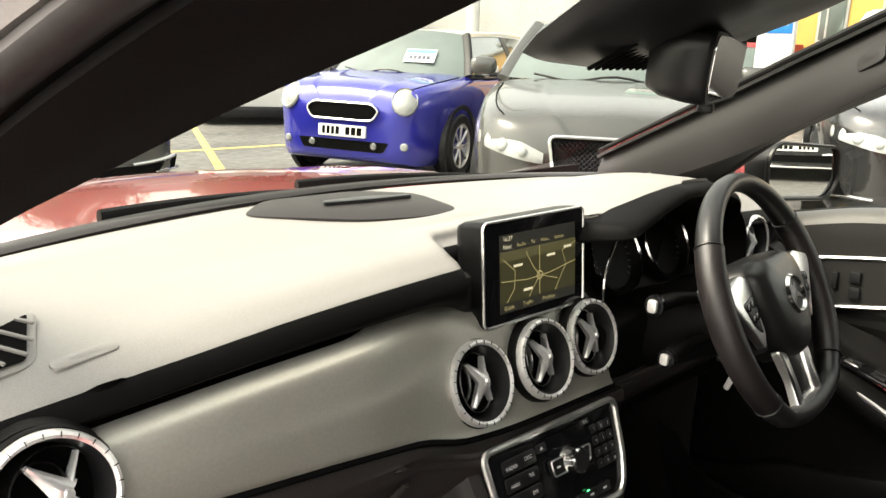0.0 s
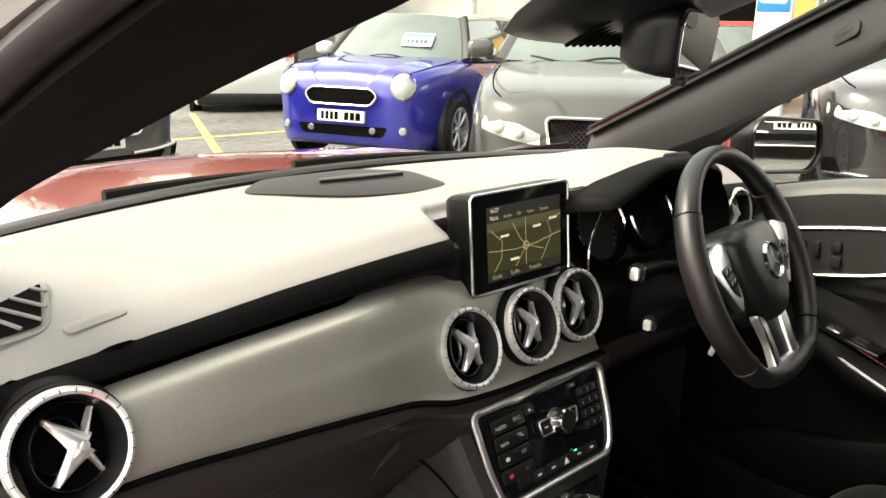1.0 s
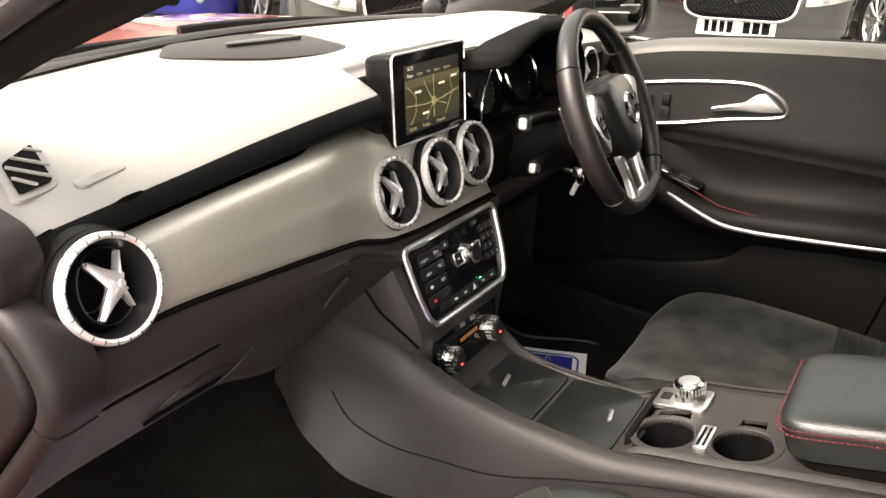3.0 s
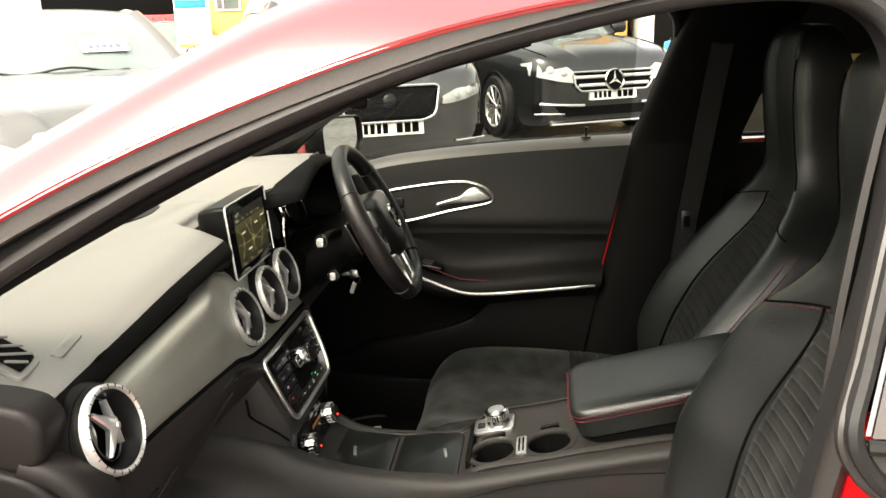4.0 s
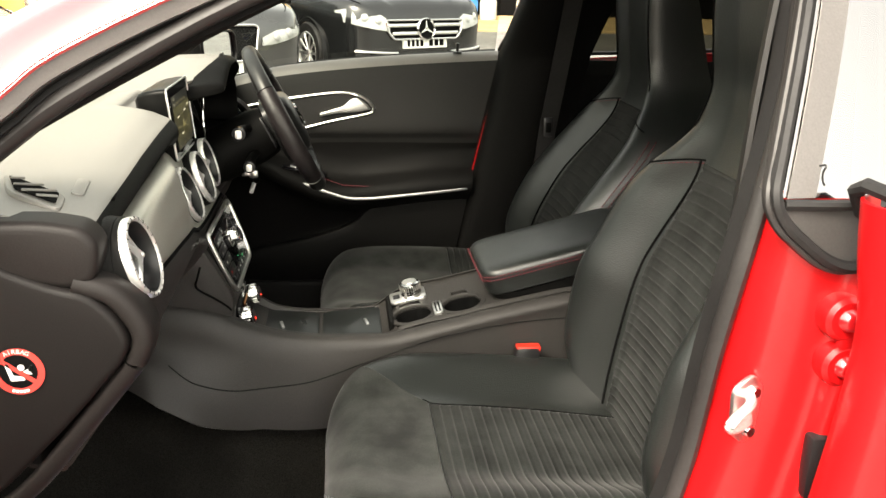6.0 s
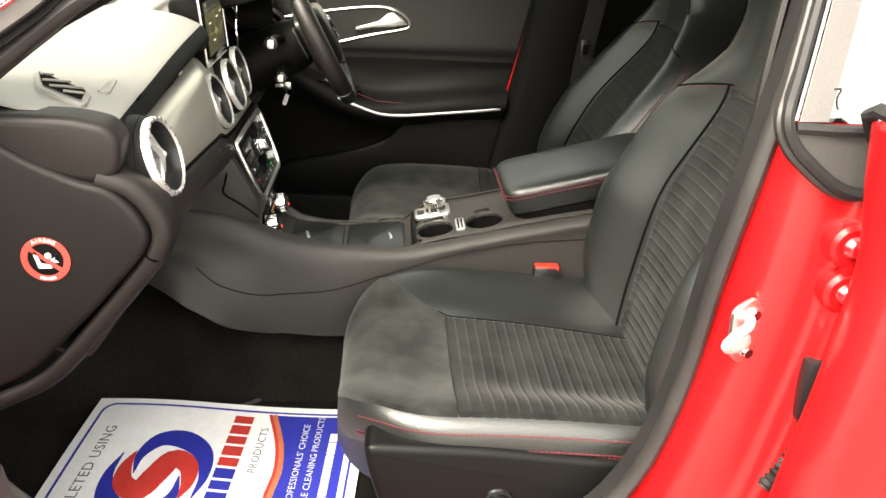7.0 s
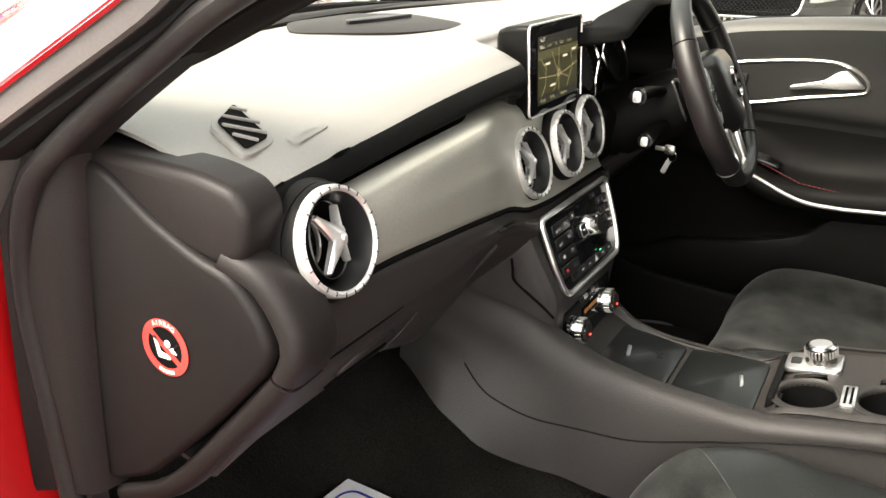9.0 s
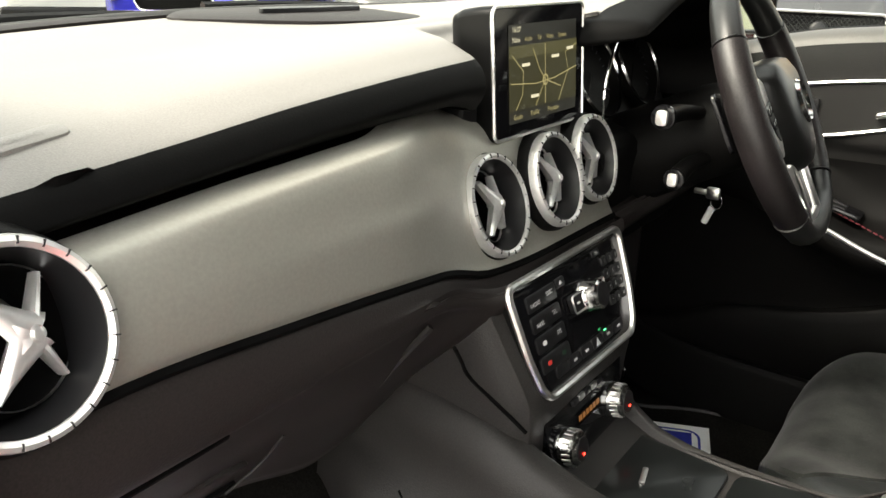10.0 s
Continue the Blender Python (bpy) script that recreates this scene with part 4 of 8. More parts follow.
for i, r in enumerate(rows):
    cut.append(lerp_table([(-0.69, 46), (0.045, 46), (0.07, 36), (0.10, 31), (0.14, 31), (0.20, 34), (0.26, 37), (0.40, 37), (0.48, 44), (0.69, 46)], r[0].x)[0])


def at(r, k):
    return r[int(k)].lerp(r[int(k) + 1], k - int(k))


part("pad_undercut", thick(loft([curve([at(r, k)] + r[int(k) + 1:], 30) for r, k in zip(rows, cut)]), 0.004), UNDER, dash, "pad's roll, coloured near black for shade, under its nose and over the dials")
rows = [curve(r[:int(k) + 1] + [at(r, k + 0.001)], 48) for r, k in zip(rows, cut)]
pad = part("upper_pad", thick(loft(rows), 0.004), PAD, dash, "black soft-touch grained upper pad, coloured pale for the sky light on it")
# lip of darker plastic along the foot of the glass
rows = []
for i in range(49):
    x = -0.68 + 1.36 * i / 48
    b = base_y(x)
    rows.append([V(x, b - 0.055, 0.9625 - 0.03 * x * x), V(x, b - 0.045, 0.9655 - 0.03 * x * x), V(x, b - 0.012, 0.9635 - 0.03 * x * x), V(x, b + 0.004, 0.9505 - 0.03 * x * x)])
part("demister_strip", thick(loft(rows), 0.004), LOWER, dash)

# centre speaker grille with its raised slot
spk = rpoly([(-0.215, 0.335), (-0.10, 0.225), (-0.02, 0.196), (0.055, 0.208), (0.085, 0.33), (0.02, 0.395), (-0.14, 0.405)], 0.03, 6)
sp = part("speaker_grille", plate(spk, 0.004, Matrix.Translation((0, 0, 0.9705)), 0.0012), LOWER, dash, "dark perforated speaker grille")
part("slot", plate(rpoly([(-0.092, 0.325), (-0.030, 0.312), (0.050, 0.302), (0.052, 0.312), (-0.02, 0.336), (-0.085, 0.338)], 0.006), 0.005, Matrix.Translation((0, 0, 0.9755)), 0.001), SATINBLACK, sp)

# side demister: framed louvre sunk in the sloping pad
lm = plane_m((-0.5755, 0.100, 0.9490), (1, 0, 0), (0, 0.968, 0.252))
lo = [(-0.030, -0.033), (0.008, -0.026), (0.031, 0.038), (-0.013, 0.017)]
lv = part("side_vent", plate(rpoly([(a * 1.26 + (0.003 if a > 0 else -0.003), b * 1.26) for a, b in lo], 0.016, 6), 0.008, lm @ pose(0, 0, 0.0002), 0.0012, seg=2), PAD, dash, "slanted louvre vent in the pad")
# Black sheet painted for the shade under the slats.
part("opening", plate(rpoly(lo, 0.005, 5), 0.001, lm @ pose(0, 0, 0.0030)), VOID, lv)
for (x0, y0), (x1, y1) in (((0.019, 0.032), (0.030, 0.020)), ((-0.001, 0.022), (0.021, -0.004)), ((-0.015, 0.009), (0.010, -0.022)), ((-0.021, -0.009), (-0.009, -0.029))):
    d = V(x1 - x0, y1 - y0, 0)
    bm = box(V(0, 0, 0), (d.length, 0.0034, 0.003), 0.001, m=lm @ pose((x0 + x1) / 2, (y0 + y1) / 2, 0.0040, 0, 0, math.degrees(math.atan2(d.y, d.x))))
    part("slat", bm, PAD, lv)
# moulded airbag badge
bmx = plane_m((-0.528, 0.061, 0.9436), (1, 0.10, 0.088), (0, 0.968, 0.215))
bd = part("airbag_badge", plate(rrect(0.056, 0.015, 0.006), 0.004, bmx, 0.0012), PAD, dash)
part("lettering", text_mesh("AIRBAG", 0.0075, bmx @ pose(0, 0, 0.0004)), PAD, bd)

# trim band
rows = []
for i in range(241):
    x = -0.570 + 0.708 * i / 240
    t, l = lerp_table(TR_TOP, x)[0], lerp_table(TR_LOW, x)[0]
    c = hump(x, 0.012, 0.148, 0.17)
    m_ = (t + l) / 2
    side = [(0.022, t - 0.001), (0.001, t - 0.004), (-0.008, t - 0.011), (-0.0160, m_ + 0.010), (-0.0205, m_ - 0.008), (-0.021, l + 0.010), (-0.0175, l)]
    mid = [(0.090, t + 0.004), (0.056, t - 0.003), (0.036, t - 0.018), (0.021, m_ + 0.012), (0.012, m_ - 0.012), (-0.002, l + 0.012), (-0.009, l)]
    rows.append(curve([V(x, p[0] * (1 - c) + q[0] * c, p[1] * (1 - c) + q[1] * c) for p, q in zip(side, mid)], 56))
part("trim_band", thick(sink(loft(rows), WELLS, 0.055), 0.004), TRIM, dash, "satin grey fabric-look trim band")
# dark joint under the band
part("trim_joint", tube([V(-0.63 + 0.77 * k / 40, -0.0165 + 0.008 * hump(-0.63 + 0.77 * k / 40, 0.012, 0.148, 0.17), lerp_table(TR_LOW, -0.63 + 0.77 * k / 40)[0] - 0.003) for k in range(41)], 0.004, 6), VOID, dash)

# lower fascia and glovebox
rows = []
for i in range(161):
    x = -0.662 + 1.32 * i / 160
    l = lerp_table(TR_LOW, x)[0]
    d = 0.0 if x < 0.15 else 0.02
    e = -0.007 * max(0, (-x - 0.595) / 0.065)
    cc = 0.007 * hump(x, 0.012, 0.148, 0.17)
    lid = [(0.01, l + 0.002), (-0.013, l - 0.005), (-0.021, l - 0.020), (-0.0225, 0.780), (-0.018, 0.764), (-0.006, 0.755), (0.004, 0.744), (0.020, 0.716), (0.042, 0.686), (0.066, 0.652), (0.078, 0.637), (0.096, 0.632), (0.20, 0.655), (0.40, 0.67)]
    mid = [(0.01, l + 0.002), (-0.013, l - 0.005), (-0.021, l - 0.024), (-0.0235, 0.752), (-0.0225, 0.740), (-0.020, 0.730), (-0.014, 0.716), (0.000, 0.700), (0.024, 0.680), (0.058, 0.650), (0.082, 0.625), (0.100, 0.612), (0.20, 0.640), (0.40, 0.67)]
    c = hump(x, 0.35, 0.47, 0.12)
    drop = -0.028 * hump(x, -0.27, 0.01, 0.12)
    pr = [(p[0] * (1 - c) + q[0] * c + d + e, p[1] * (1 - c) + q[1] * c) for p, q in zip(lid, mid)]
    rows.append(curve([V(x, a + cc * (1 if 1 <= k <= 3 else 0), b + drop * (1 if k > 9 else max(0, k - 5) / 5)) for k, (a, b) in enumerate(pr)], 46))
lower = part("lower_fascia", thick(sink(loft(rows), WELLS), 0.005), FASCIA, dash, "dark grained lower fascia and glovebox lid")
part("glovebox_joint", tube(curve([V(-0.645, -0.001, 0.7505), V(-0.58, -0.003, 0.7510), V(-0.52, -0.003, 0.7510), V(-0.455, -0.001, 0.7505)], 40), 0.0034, 6), VOID, lower)
part("lid_edge", tube(curve([V(-0.234, -0.006, 0.746), V(-0.243, 0.010, 0.7225), V(-0.250, 0.0325, 0.690), V(-0.266, 0.058, 0.651), V(-0.290, 0.078, 0.622)], 30), 0.0032, 6), CONSOLE, lower, "thin end edge of the glovebox lid")
gm = plane_m((-0.455, 0.0475, 0.676), (1, -0.04, 0.03), (0.0, -0.57, 0.82))
gh = part("glovebox_handle", plate(rpoly([(-0.045, -0.016), (0.052, -0.014), (0.060, 0.006), (0.020, 0.020), (-0.020, 0.016), (-0.040, 0.000)], 0.010, 5), 0.005, gm @ pose(0, 0, 0.0020), 0.0016), FASCIA, dash)
part("finger_slot", plate(rpoly([(-0.060, -0.021), (0.046, -0.019), (0.050, -0.010), (-0.042, -0.010)], 0.004), 0.004, gm @ pose(0, 0, 0.0050)), VOID, gh)
part("latch_edge", tube(curve([gm @ V(*p) for p in ((0.040, -0.018, 0.006), (0.066, 0.000, 0.005), (0.078, 0.030, 0.003))], 10), 0.0012, 6), CONSOLE, gh)

# end caps beside the doors
for sx in (-1, 1):
    cm = plane_m((sx * 0.670, 0, 0), (0, 1, 0), (0, 0, 1)) if sx > 0 else plane_m((sx * 0.670, 0, 0), (0, -1, 0), (0, 0, 1))
    s2 = 1 if sx > 0 else -1

    def cap(pts, r, d, lift, bev, name, mt, par, n=5, lab=""):
        return part(name, plate(rpoly([(s2 * a, b) for a, b in pts], r, n), d, cm @ pose(0, 0, lift), bev, seg=3), mt, par, lab)

    up = cap([(0.30, 0.944), (0.06, 0.940), (0.022, 0.932), (0.008, 0.914), (0.010, 0.890), (0.016, 0.872), (0.040, 0.862), (0.095, 0.872), (0.165, 0.918), (0.30, 0.93)], 0.022, 0.045, 0.004, 0.010, "end_cap", ENDCAP, dash, n=7, lab="dark grained end cap of the dashboard")
    fz = cap([(0.205, 0.930), (0.168, 0.930), (0.115, 0.893), (0.060, 0.868), (0.024, 0.860), (-0.004, 0.830), (-0.016, 0.800), (-0.006, 0.776), (0.060, 0.700), (0.146, 0.612), (0.205, 0.584), (0.225, 0.60), (0.225, 0.90)], 0.024, 0.045, 0.010, 0.008, "fuse_cover", FUSE, dash, n=7, lab="dark plastic fuse cover")
    for rim in ([V(sx * 0.664, 0.038, 0.872), V(sx * 0.662, 0.000, 0.856), V(sx * 0.660, -0.024, 0.822), V(sx * 0.660, -0.029, 0.796), V(sx * 0.660, -0.019, 0.770)], [V(sx * 0.660, -0.016, 0.766), V(sx * 0.660, 0.036, 0.702), V(sx * 0.662, 0.120, 0.606), V(sx * 0.664, 0.198, 0.562)]):
        c_ = curve(rim, 26)
        n_ = len(c_)
        rows = []
        for k in range(n_):
            t_ = (c_[min(n_ - 1, k + 1)] - c_[max(0, k - 1)]).normalized()
            o_ = t_.cross(V(-sx, 0, 0)) * -sx
            if o_.dot(c_[k] - V(0, 0.12, 0.76)) < 0:
                o_.negate()
            side_ = V(sx, 0, 0)
            rows.append(curve([c_[k] - o_ * 0.014 + side_ * 0.006, c_[k] - o_ * 0.010 + side_ * 0.012, c_[k] - o_ * 0.002 + side_ * 0.013, c_[k] + o_ * 0.007 + side_ * 0.008, c_[k] + o_ * 0.011 - side_ * 0.006, c_[k] + o_ * 0.009 - side_ * 0.04], 16))
        part("side_band", thick(loft(rows), 0.003), ENDCAP, dash)
    rows = []
    for z_, y_ in ((0.940, 0.180), (0.92, 0.184), (0.80, 0.196), (0.68, 0.204), (0.590, 0.206), (0.575, 0.206)):
        rows.append(curve([V(sx * 0.660, y_ - 0.004, z_), V(sx * 0.686, y_ + 0.000, z_), V(sx * 0.700, y_ + 0.010, z_), V(sx * 0.706, y_ + 0.026, z_), V(sx * 0.712, y_ + 0.044, z_), V(sx * 0.724, y_ + 0.060, z_)], 14))
    cols = [curve([r_[j] for r_ in rows], 22) for j in range(14)]
    part("pillar_fold", thick(loft(cols), 0.004), LOWER, dash)
    if sx < 0:
        # warning roundel
        wm = cm @ pose(-0.104, 0.772, 0.0104) @ Matrix.Diagonal((0.82, 0.82, 1, 1))
        wr = part("warning_sticker", revolve([(0, 0.0), (0.034, 0.0), (0.034, 0.0006), (0, 0.0006)], wm, 40), VOID, dash, "round red and black airbag warning sticker")
        part("red_ring", revolve([(0.025, 0.0007), (0.034, 0.0007), (0.034, 0.0011), (0.025, 0.0011)], wm, 40), INKRED, wr)
        bm = box(V(0, 0, 0.0010), (0.052, 0.006, 0.0006), m=pose(0, 0, 0, 0, 0, -38))
        bmesh.ops.transform(bm, matrix=wm, verts=bm.verts)
        part("slash", bm, INKRED, wr)
        pic = plate(rpoly([(-0.017, 0.012), (-0.012, 0.012), (-0.007, -0.006), (0.006, -0.008), (0.008, -0.013), (-0.011, -0.014)], 0.002), 0.0004, wm @ pose(0, 0, 0.0013))
        revolve([(0, 0), (0.0045, 0), (0.0045, 0.0004), (0, 0.0004)], wm @ pose(0.004, 0.006, 0.0010), 14, bm=pic)
        plate(rpoly([(0.006, 0.000), (0.017, 0.005), (0.019, 0.010), (0.014, 0.006), (0.013, 0.001), (0.018, -0.004), (0.012, -0.004)], 0.001), 0.0004, wm @ pose(0, 0, 0.0014), bm=pic)
        part("pictogram", pic, WHITE, wr)
        tb = bmesh.new()
        for k, ch in enumerate("AIRBAG"):
            a = radians(118 - 11.2 * k)
            text_mesh(ch, 0.0088, wm @ pose(0.0295 * math.cos(a), 0.0295 * math.sin(a), 0.0014, 0, 0, math.degrees(a) - 90), bm=tb)
        part("lettering", tb, WHITE, wr)
        bb = bmesh.new()
        for k in range(5):
            a = radians(252 + 9 * k)
            box(V(0, 0, 0), (0.0035, 0.004, 0.0004), m=pose(0, 0, 0, 0, 0, math.degrees(a) + 90), bm=bb)
            for v in bb.verts[-8:]:
                v.co += V(0.0295 * math.cos(a), 0.0295 * math.sin(a), 0.0014)
        bmesh.ops.transform(bb, matrix=wm, verts=bb.verts)
        part("lettering_bars", bb, WHITE, wr)


def air_vent(o, r, normal, parent, spin=0.0):
    """A round jet vent: chrome ring with notches, black barrel, four bright vanes."""
    n = Vector(normal).normalized()
    m = plane_m(o, V(1, 0, 0) - n * n.x, n.cross(V(1, 0, 0)))
    v = part("air_vent", revolve([(r * 1.07, -0.030), (r * 1.07, -0.002), (r * 1.03, 0.002), (r * 0.98, 0.002)], m, 40), DARK, parent)
    part("bezel", revolve([(r * 1.01, -0.002), (r * 1.01, 0.007), (r * 0.985, 0.0112), (r * 0.935, 0.0125), (r * 0.885, 0.0105), (r * 0.868, 0.005)], m, 56), VANE, v, "polished silver vent ring")
    nb = bmesh.new()
    for k in range(24):
        a = 2 * math.pi * k / 24
        q = m @ pose(r * 0.945 * math.cos(a), r * 0.945 * math.sin(a), 0.0106, 0, 0, math.degrees(a))
        box(V(0, 0, 0), (r * 0.075, 0.0007, 0.0046), m=q, bm=nb)
    part("notch_ring", nb, SATINBLACK, v)
    part("barrel", revolve([(r * 0.880, 0.0095), (r * 0.868, 0.0080), (r * 0.82, -0.004), (r * 0.78, -0.018), (r * 0.72, -0.034), (r * 0.66, -0.056), (0, -0.058)], m, 40), SATINBLACK, v)
    m = m @ pose(0, 0, -0.034) @ pose(0, 0, 0, 0, 15, 0) @ pose(0, 0, 0.029)
    part("throat_ring", revolve([(r * 0.712, -0.004), (r * 0.704, -0.0025), (r * 0.695, -0.004), (r * 0.70, -0.006)], m, 40), SATIN, v)
    # Throat in flat black, for the shade behind the vanes.
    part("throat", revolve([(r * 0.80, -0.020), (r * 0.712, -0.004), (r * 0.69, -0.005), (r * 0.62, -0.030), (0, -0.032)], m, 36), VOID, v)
    part("inner_ring", revolve([(r * 0.44, -0.026), (r * 0.455, -0.024), (r * 0.47, -0.026), (r * 0.455, -0.029)], m, 32), SATIN, v)
    # cross of four slim tapering vanes on a hub that stands forward, the two outboard vanes joined by a web
    hub = V(r * 0.05, 0, 0.010)
    b2 = bmesh.new()
    for a, w0, w1 in ((52, 0.075, 0.028), (128, 0.250, 0.044), (232, 0.250, 0.044), (308, 0.075, 0.028)):
        a = radians(a + spin)
        d, q = V(math.cos(a), math.sin(a), 0), V(-math.sin(a), math.cos(a), 0)
        rows = []
        for f in (0.0, 0.25, 0.55, 0.85, 1.0):
            c_ = hub.lerp(d * r * 0.67 + V(0, 0, 0.001), f)
            w_ = r * (w0 + (w1 - w0) * f ** 0.7)
            e_ = 0.011 - 0.004 * f
            rows.append([m @ (c_ + q * u * w_ + V(0, 0, v)) for u, v in ((0, 0.0012), (0.6, 0.0002), (1, -0.0025), (0.55, -e_), (-0.55, -e_), (-1, -0.0025), (-0.6, 0.0002))])
        loft(rows, closed=True, caps=True, bm=b2)
    bmesh.ops.recalc_face_normals(b2, faces=b2.faces)
    part("hub", revolve([(0, 0.0035), (r * 0.07, 0.0022), (r * 0.105, -0.002), (r * 0.10, -0.012), (0, -0.016)], m @ pose(hub.x, 0, hub.z), 18), VANE, v)
    part("vane_cross", b2, VANE, v, "bright four-armed vane cross", sharp=30)
    return v


air_vent((-0.587, -0.010, 0.869), 0.0495, (-0.05, -1, 0.30), dash)
air_vent((-0.109, 0.013, 0.819), 0.0490, (0, -1, 0.38), dash)
air_vent((-0.002, 0.006, 0.824), 0.0488, (0, -1, 0.36), dash)
air_vent((0.100, 0.010, 0.828), 0.0488, (0, -1, 0.30), dash)
air_vent((0.565, 0.020, 0.884), 0.0475, (0, -1, 0.10), dash)
# pod round the passenger vent and hollows under the pad
part("vent_pod", revolve([(0.058, -0.06), (0.0555, -0.020), (0.0525, -0.010), (0.048, -0.010)], plane_m((-0.589, -0.010, 0.869), (1, -0.05, 0), (0, 0.16, 1)), 40), DARK, dash)
part("vent_pod", revolve([(0.066, -0.05), (0.060, -0.012), (0.053, -0.002), (0.046, -0.004)], plane_m((0.565, 0.022, 0.884), (1, 0, 0), (0, 0.1, 1)), 40), DARK, dash)

# ---- navigation display ----
SHELL = mat("black_display_case", (0.003, 0.003, 0.003), 0.34, spec=0.10, grain=(400, 0.15), blotch=(7, 0.12))
nav = thing("navigation_display", (0.009, 0.05, 0.872), "free-standing navigation screen with a silver rim, showing a yellow map", "screen")
sm = plane_m((0.009, 0.0345, 0.9345), (1, -0.01, 0), (0, 0.09, 1))
W, H = 0.190, 0.126
rows = []
for k, (s, d) in enumerate(((1.0, 0.0), (1.0, -0.014), (0.97, -0.034), (0.90, -0.048), (0.78, -0.056))):
    rows.append([sm @ V(a * s, b * s, d) for a, b in rrect(W, H, 0.008)])
case = part("case", loft(rows, closed=True, caps=True), SHELL, nav)
part("rim", sweep([sm @ V(a, b, 0.001) for a, b in rrect(W - 0.002, H - 0.002, 0.008, 6)], ring(0.0018, 0.0022, 6), closed=True, up=sm.to_3x3() @ V(0, 0, 1)), SATIN, nav, "thin silver rim")
part("front_glass", plate(rrect(W - 0.006, H - 0.006, 0.006), 0.002, sm @ pose(0, 0, 0.0016)), GLOSS, nav)
DISP = glow("display_map", (0.22, 0.21, 0.05), 0.020)
DISP_DARK = glow("display_bar", (0.05, 0.05, 0.03), 0.03)
DISP_LINE = glow("display_line", (0.75, 0.66, 0.30), 0.075)
DISP_TEXT = glow("display_text", (0.95, 0.90, 0.65), 0.12)
DISP_GLOW = glow("display_map_light", (0.34, 0.32, 0.12), 0.032)
w, h = 0.143, 0.094


def flat(name, outline, mt, lift, par):
    return part(name, plate(outline, 0.0002, sm @ pose(0.004, -0.002, lift)), mt, par)


scr = flat("display", rrect(w, h, 0.001), DISP_DARK, 0.0024, nav)
flat("map", [(-w / 2, -h / 2 + 0.012), (w / 2, -h / 2 + 0.012), (w / 2, h / 2 - 0.020), (-w / 2, h / 2 - 0.020)], DISP, 0.0028, scr)
flat("map_sky", [(-w / 2, h / 2 - 0.032), (w / 2, h / 2 - 0.032), (w / 2, h / 2 - 0.020), (-w / 2, h / 2 - 0.020)], DISP_GLOW, 0.0031, scr)
for pts in ([(-0.07, -0.008), (-0.02, -0.012), (0.02, -0.010), (0.071, -0.002)], [(0.0, 0.026), (0.0, -0.034)], [(-0.066, 0.018), (-0.045, 0.002), (-0.047, -0.02), (-0.06, -0.034)],
            [(0.071, 0.022), (0.044, 0.014), (0.052, -0.004), (0.03, -0.034)], [(-0.025, 0.022), (-0.012, 0.002), (0.0, -0.010)], [(-0.02, -0.034), (0.0, -0.010), (0.035, -0.02)]):
    b3 = sweep([sm @ V(a + 0.004, b - 0.002, 0.0034) for a, b in pts], [(-0.0005, 0), (0.0005, 0), (0.0005, 0.0001), (-0.0005, 0.0001)], up=sm.to_3x3() @ V(0, 0, 1))
    part("road_line", b3, DISP_LINE, scr)
part("position_mark", revolve([(0.0042, 0), (0.0058, 0), (0.0058, 0.0002), (0.0042, 0.0002)], sm @ pose(0.004, -0.012, 0.0036), 20), DISP_LINE, scr)
for a, b, n in ((-0.04, 0.008, 4), (0.022, 0.012, 5), (0.055, 0.018, 3), (-0.022, -0.024, 6)):
    part("place_bars", bars(sm @ pose(0.004, -0.002, 0.0036), a - 0.008, a + 0.008, b, 0.003, n), DISP_TEXT, scr)
for s, a, b, z in (("16:27", -0.058, 0.042, 0.0075), ("Navi.", -0.058, 0.0325, 0.0078), ("Audio", -0.034, 0.0325, 0.0065), ("Tel", -0.012, 0.0325, 0.0065), ("Video", 0.010, 0.0325, 0.0065), ("System", 0.038, 0.0325, 0.0065),
                   ("Guide", -0.056, -0.041, 0.0075), ("Traffic", -0.022, -0.041, 0.0075), ("Position", 0.018, -0.041, 0.0075)):
    part("lettering", text_mesh(s, z, sm @ pose(0.004 + a, -0.002 + b, 0.0034)), DISP_TEXT if s in ("Navi.", "16:27") else DISP_LINE, scr)
# socket behind the display
part("socket", box(V(-0.070, 0.075, 0.905), (0.075, 0.05, 0.06), 0.012), SATINBLACK, nav)
part("foot", box(V(0.009, 0.068, 0.880), (0.11, 0.06, 0.03), 0.012), SATINBLACK, nav)

# ---- instruments ----
inst = thing("instrument_cluster", (0.285, 0.10, 0.86), "twin round dials in chrome rings under a hood, unlit", "instruments")
im = plane_m((0.318, 0.085, 0.894), (1, 0, 0), (0, 0.42, 0.91))
part("back_panel", plate(rpoly([(-0.175, -0.075), (0.16, -0.075), (0.165, 0.04), (0.09, 0.095), (-0.09, 0.095), (-0.18, 0.03)], 0.03, 5), 0.01, im @ pose(0, 0, -0.004)), DARK, inst)
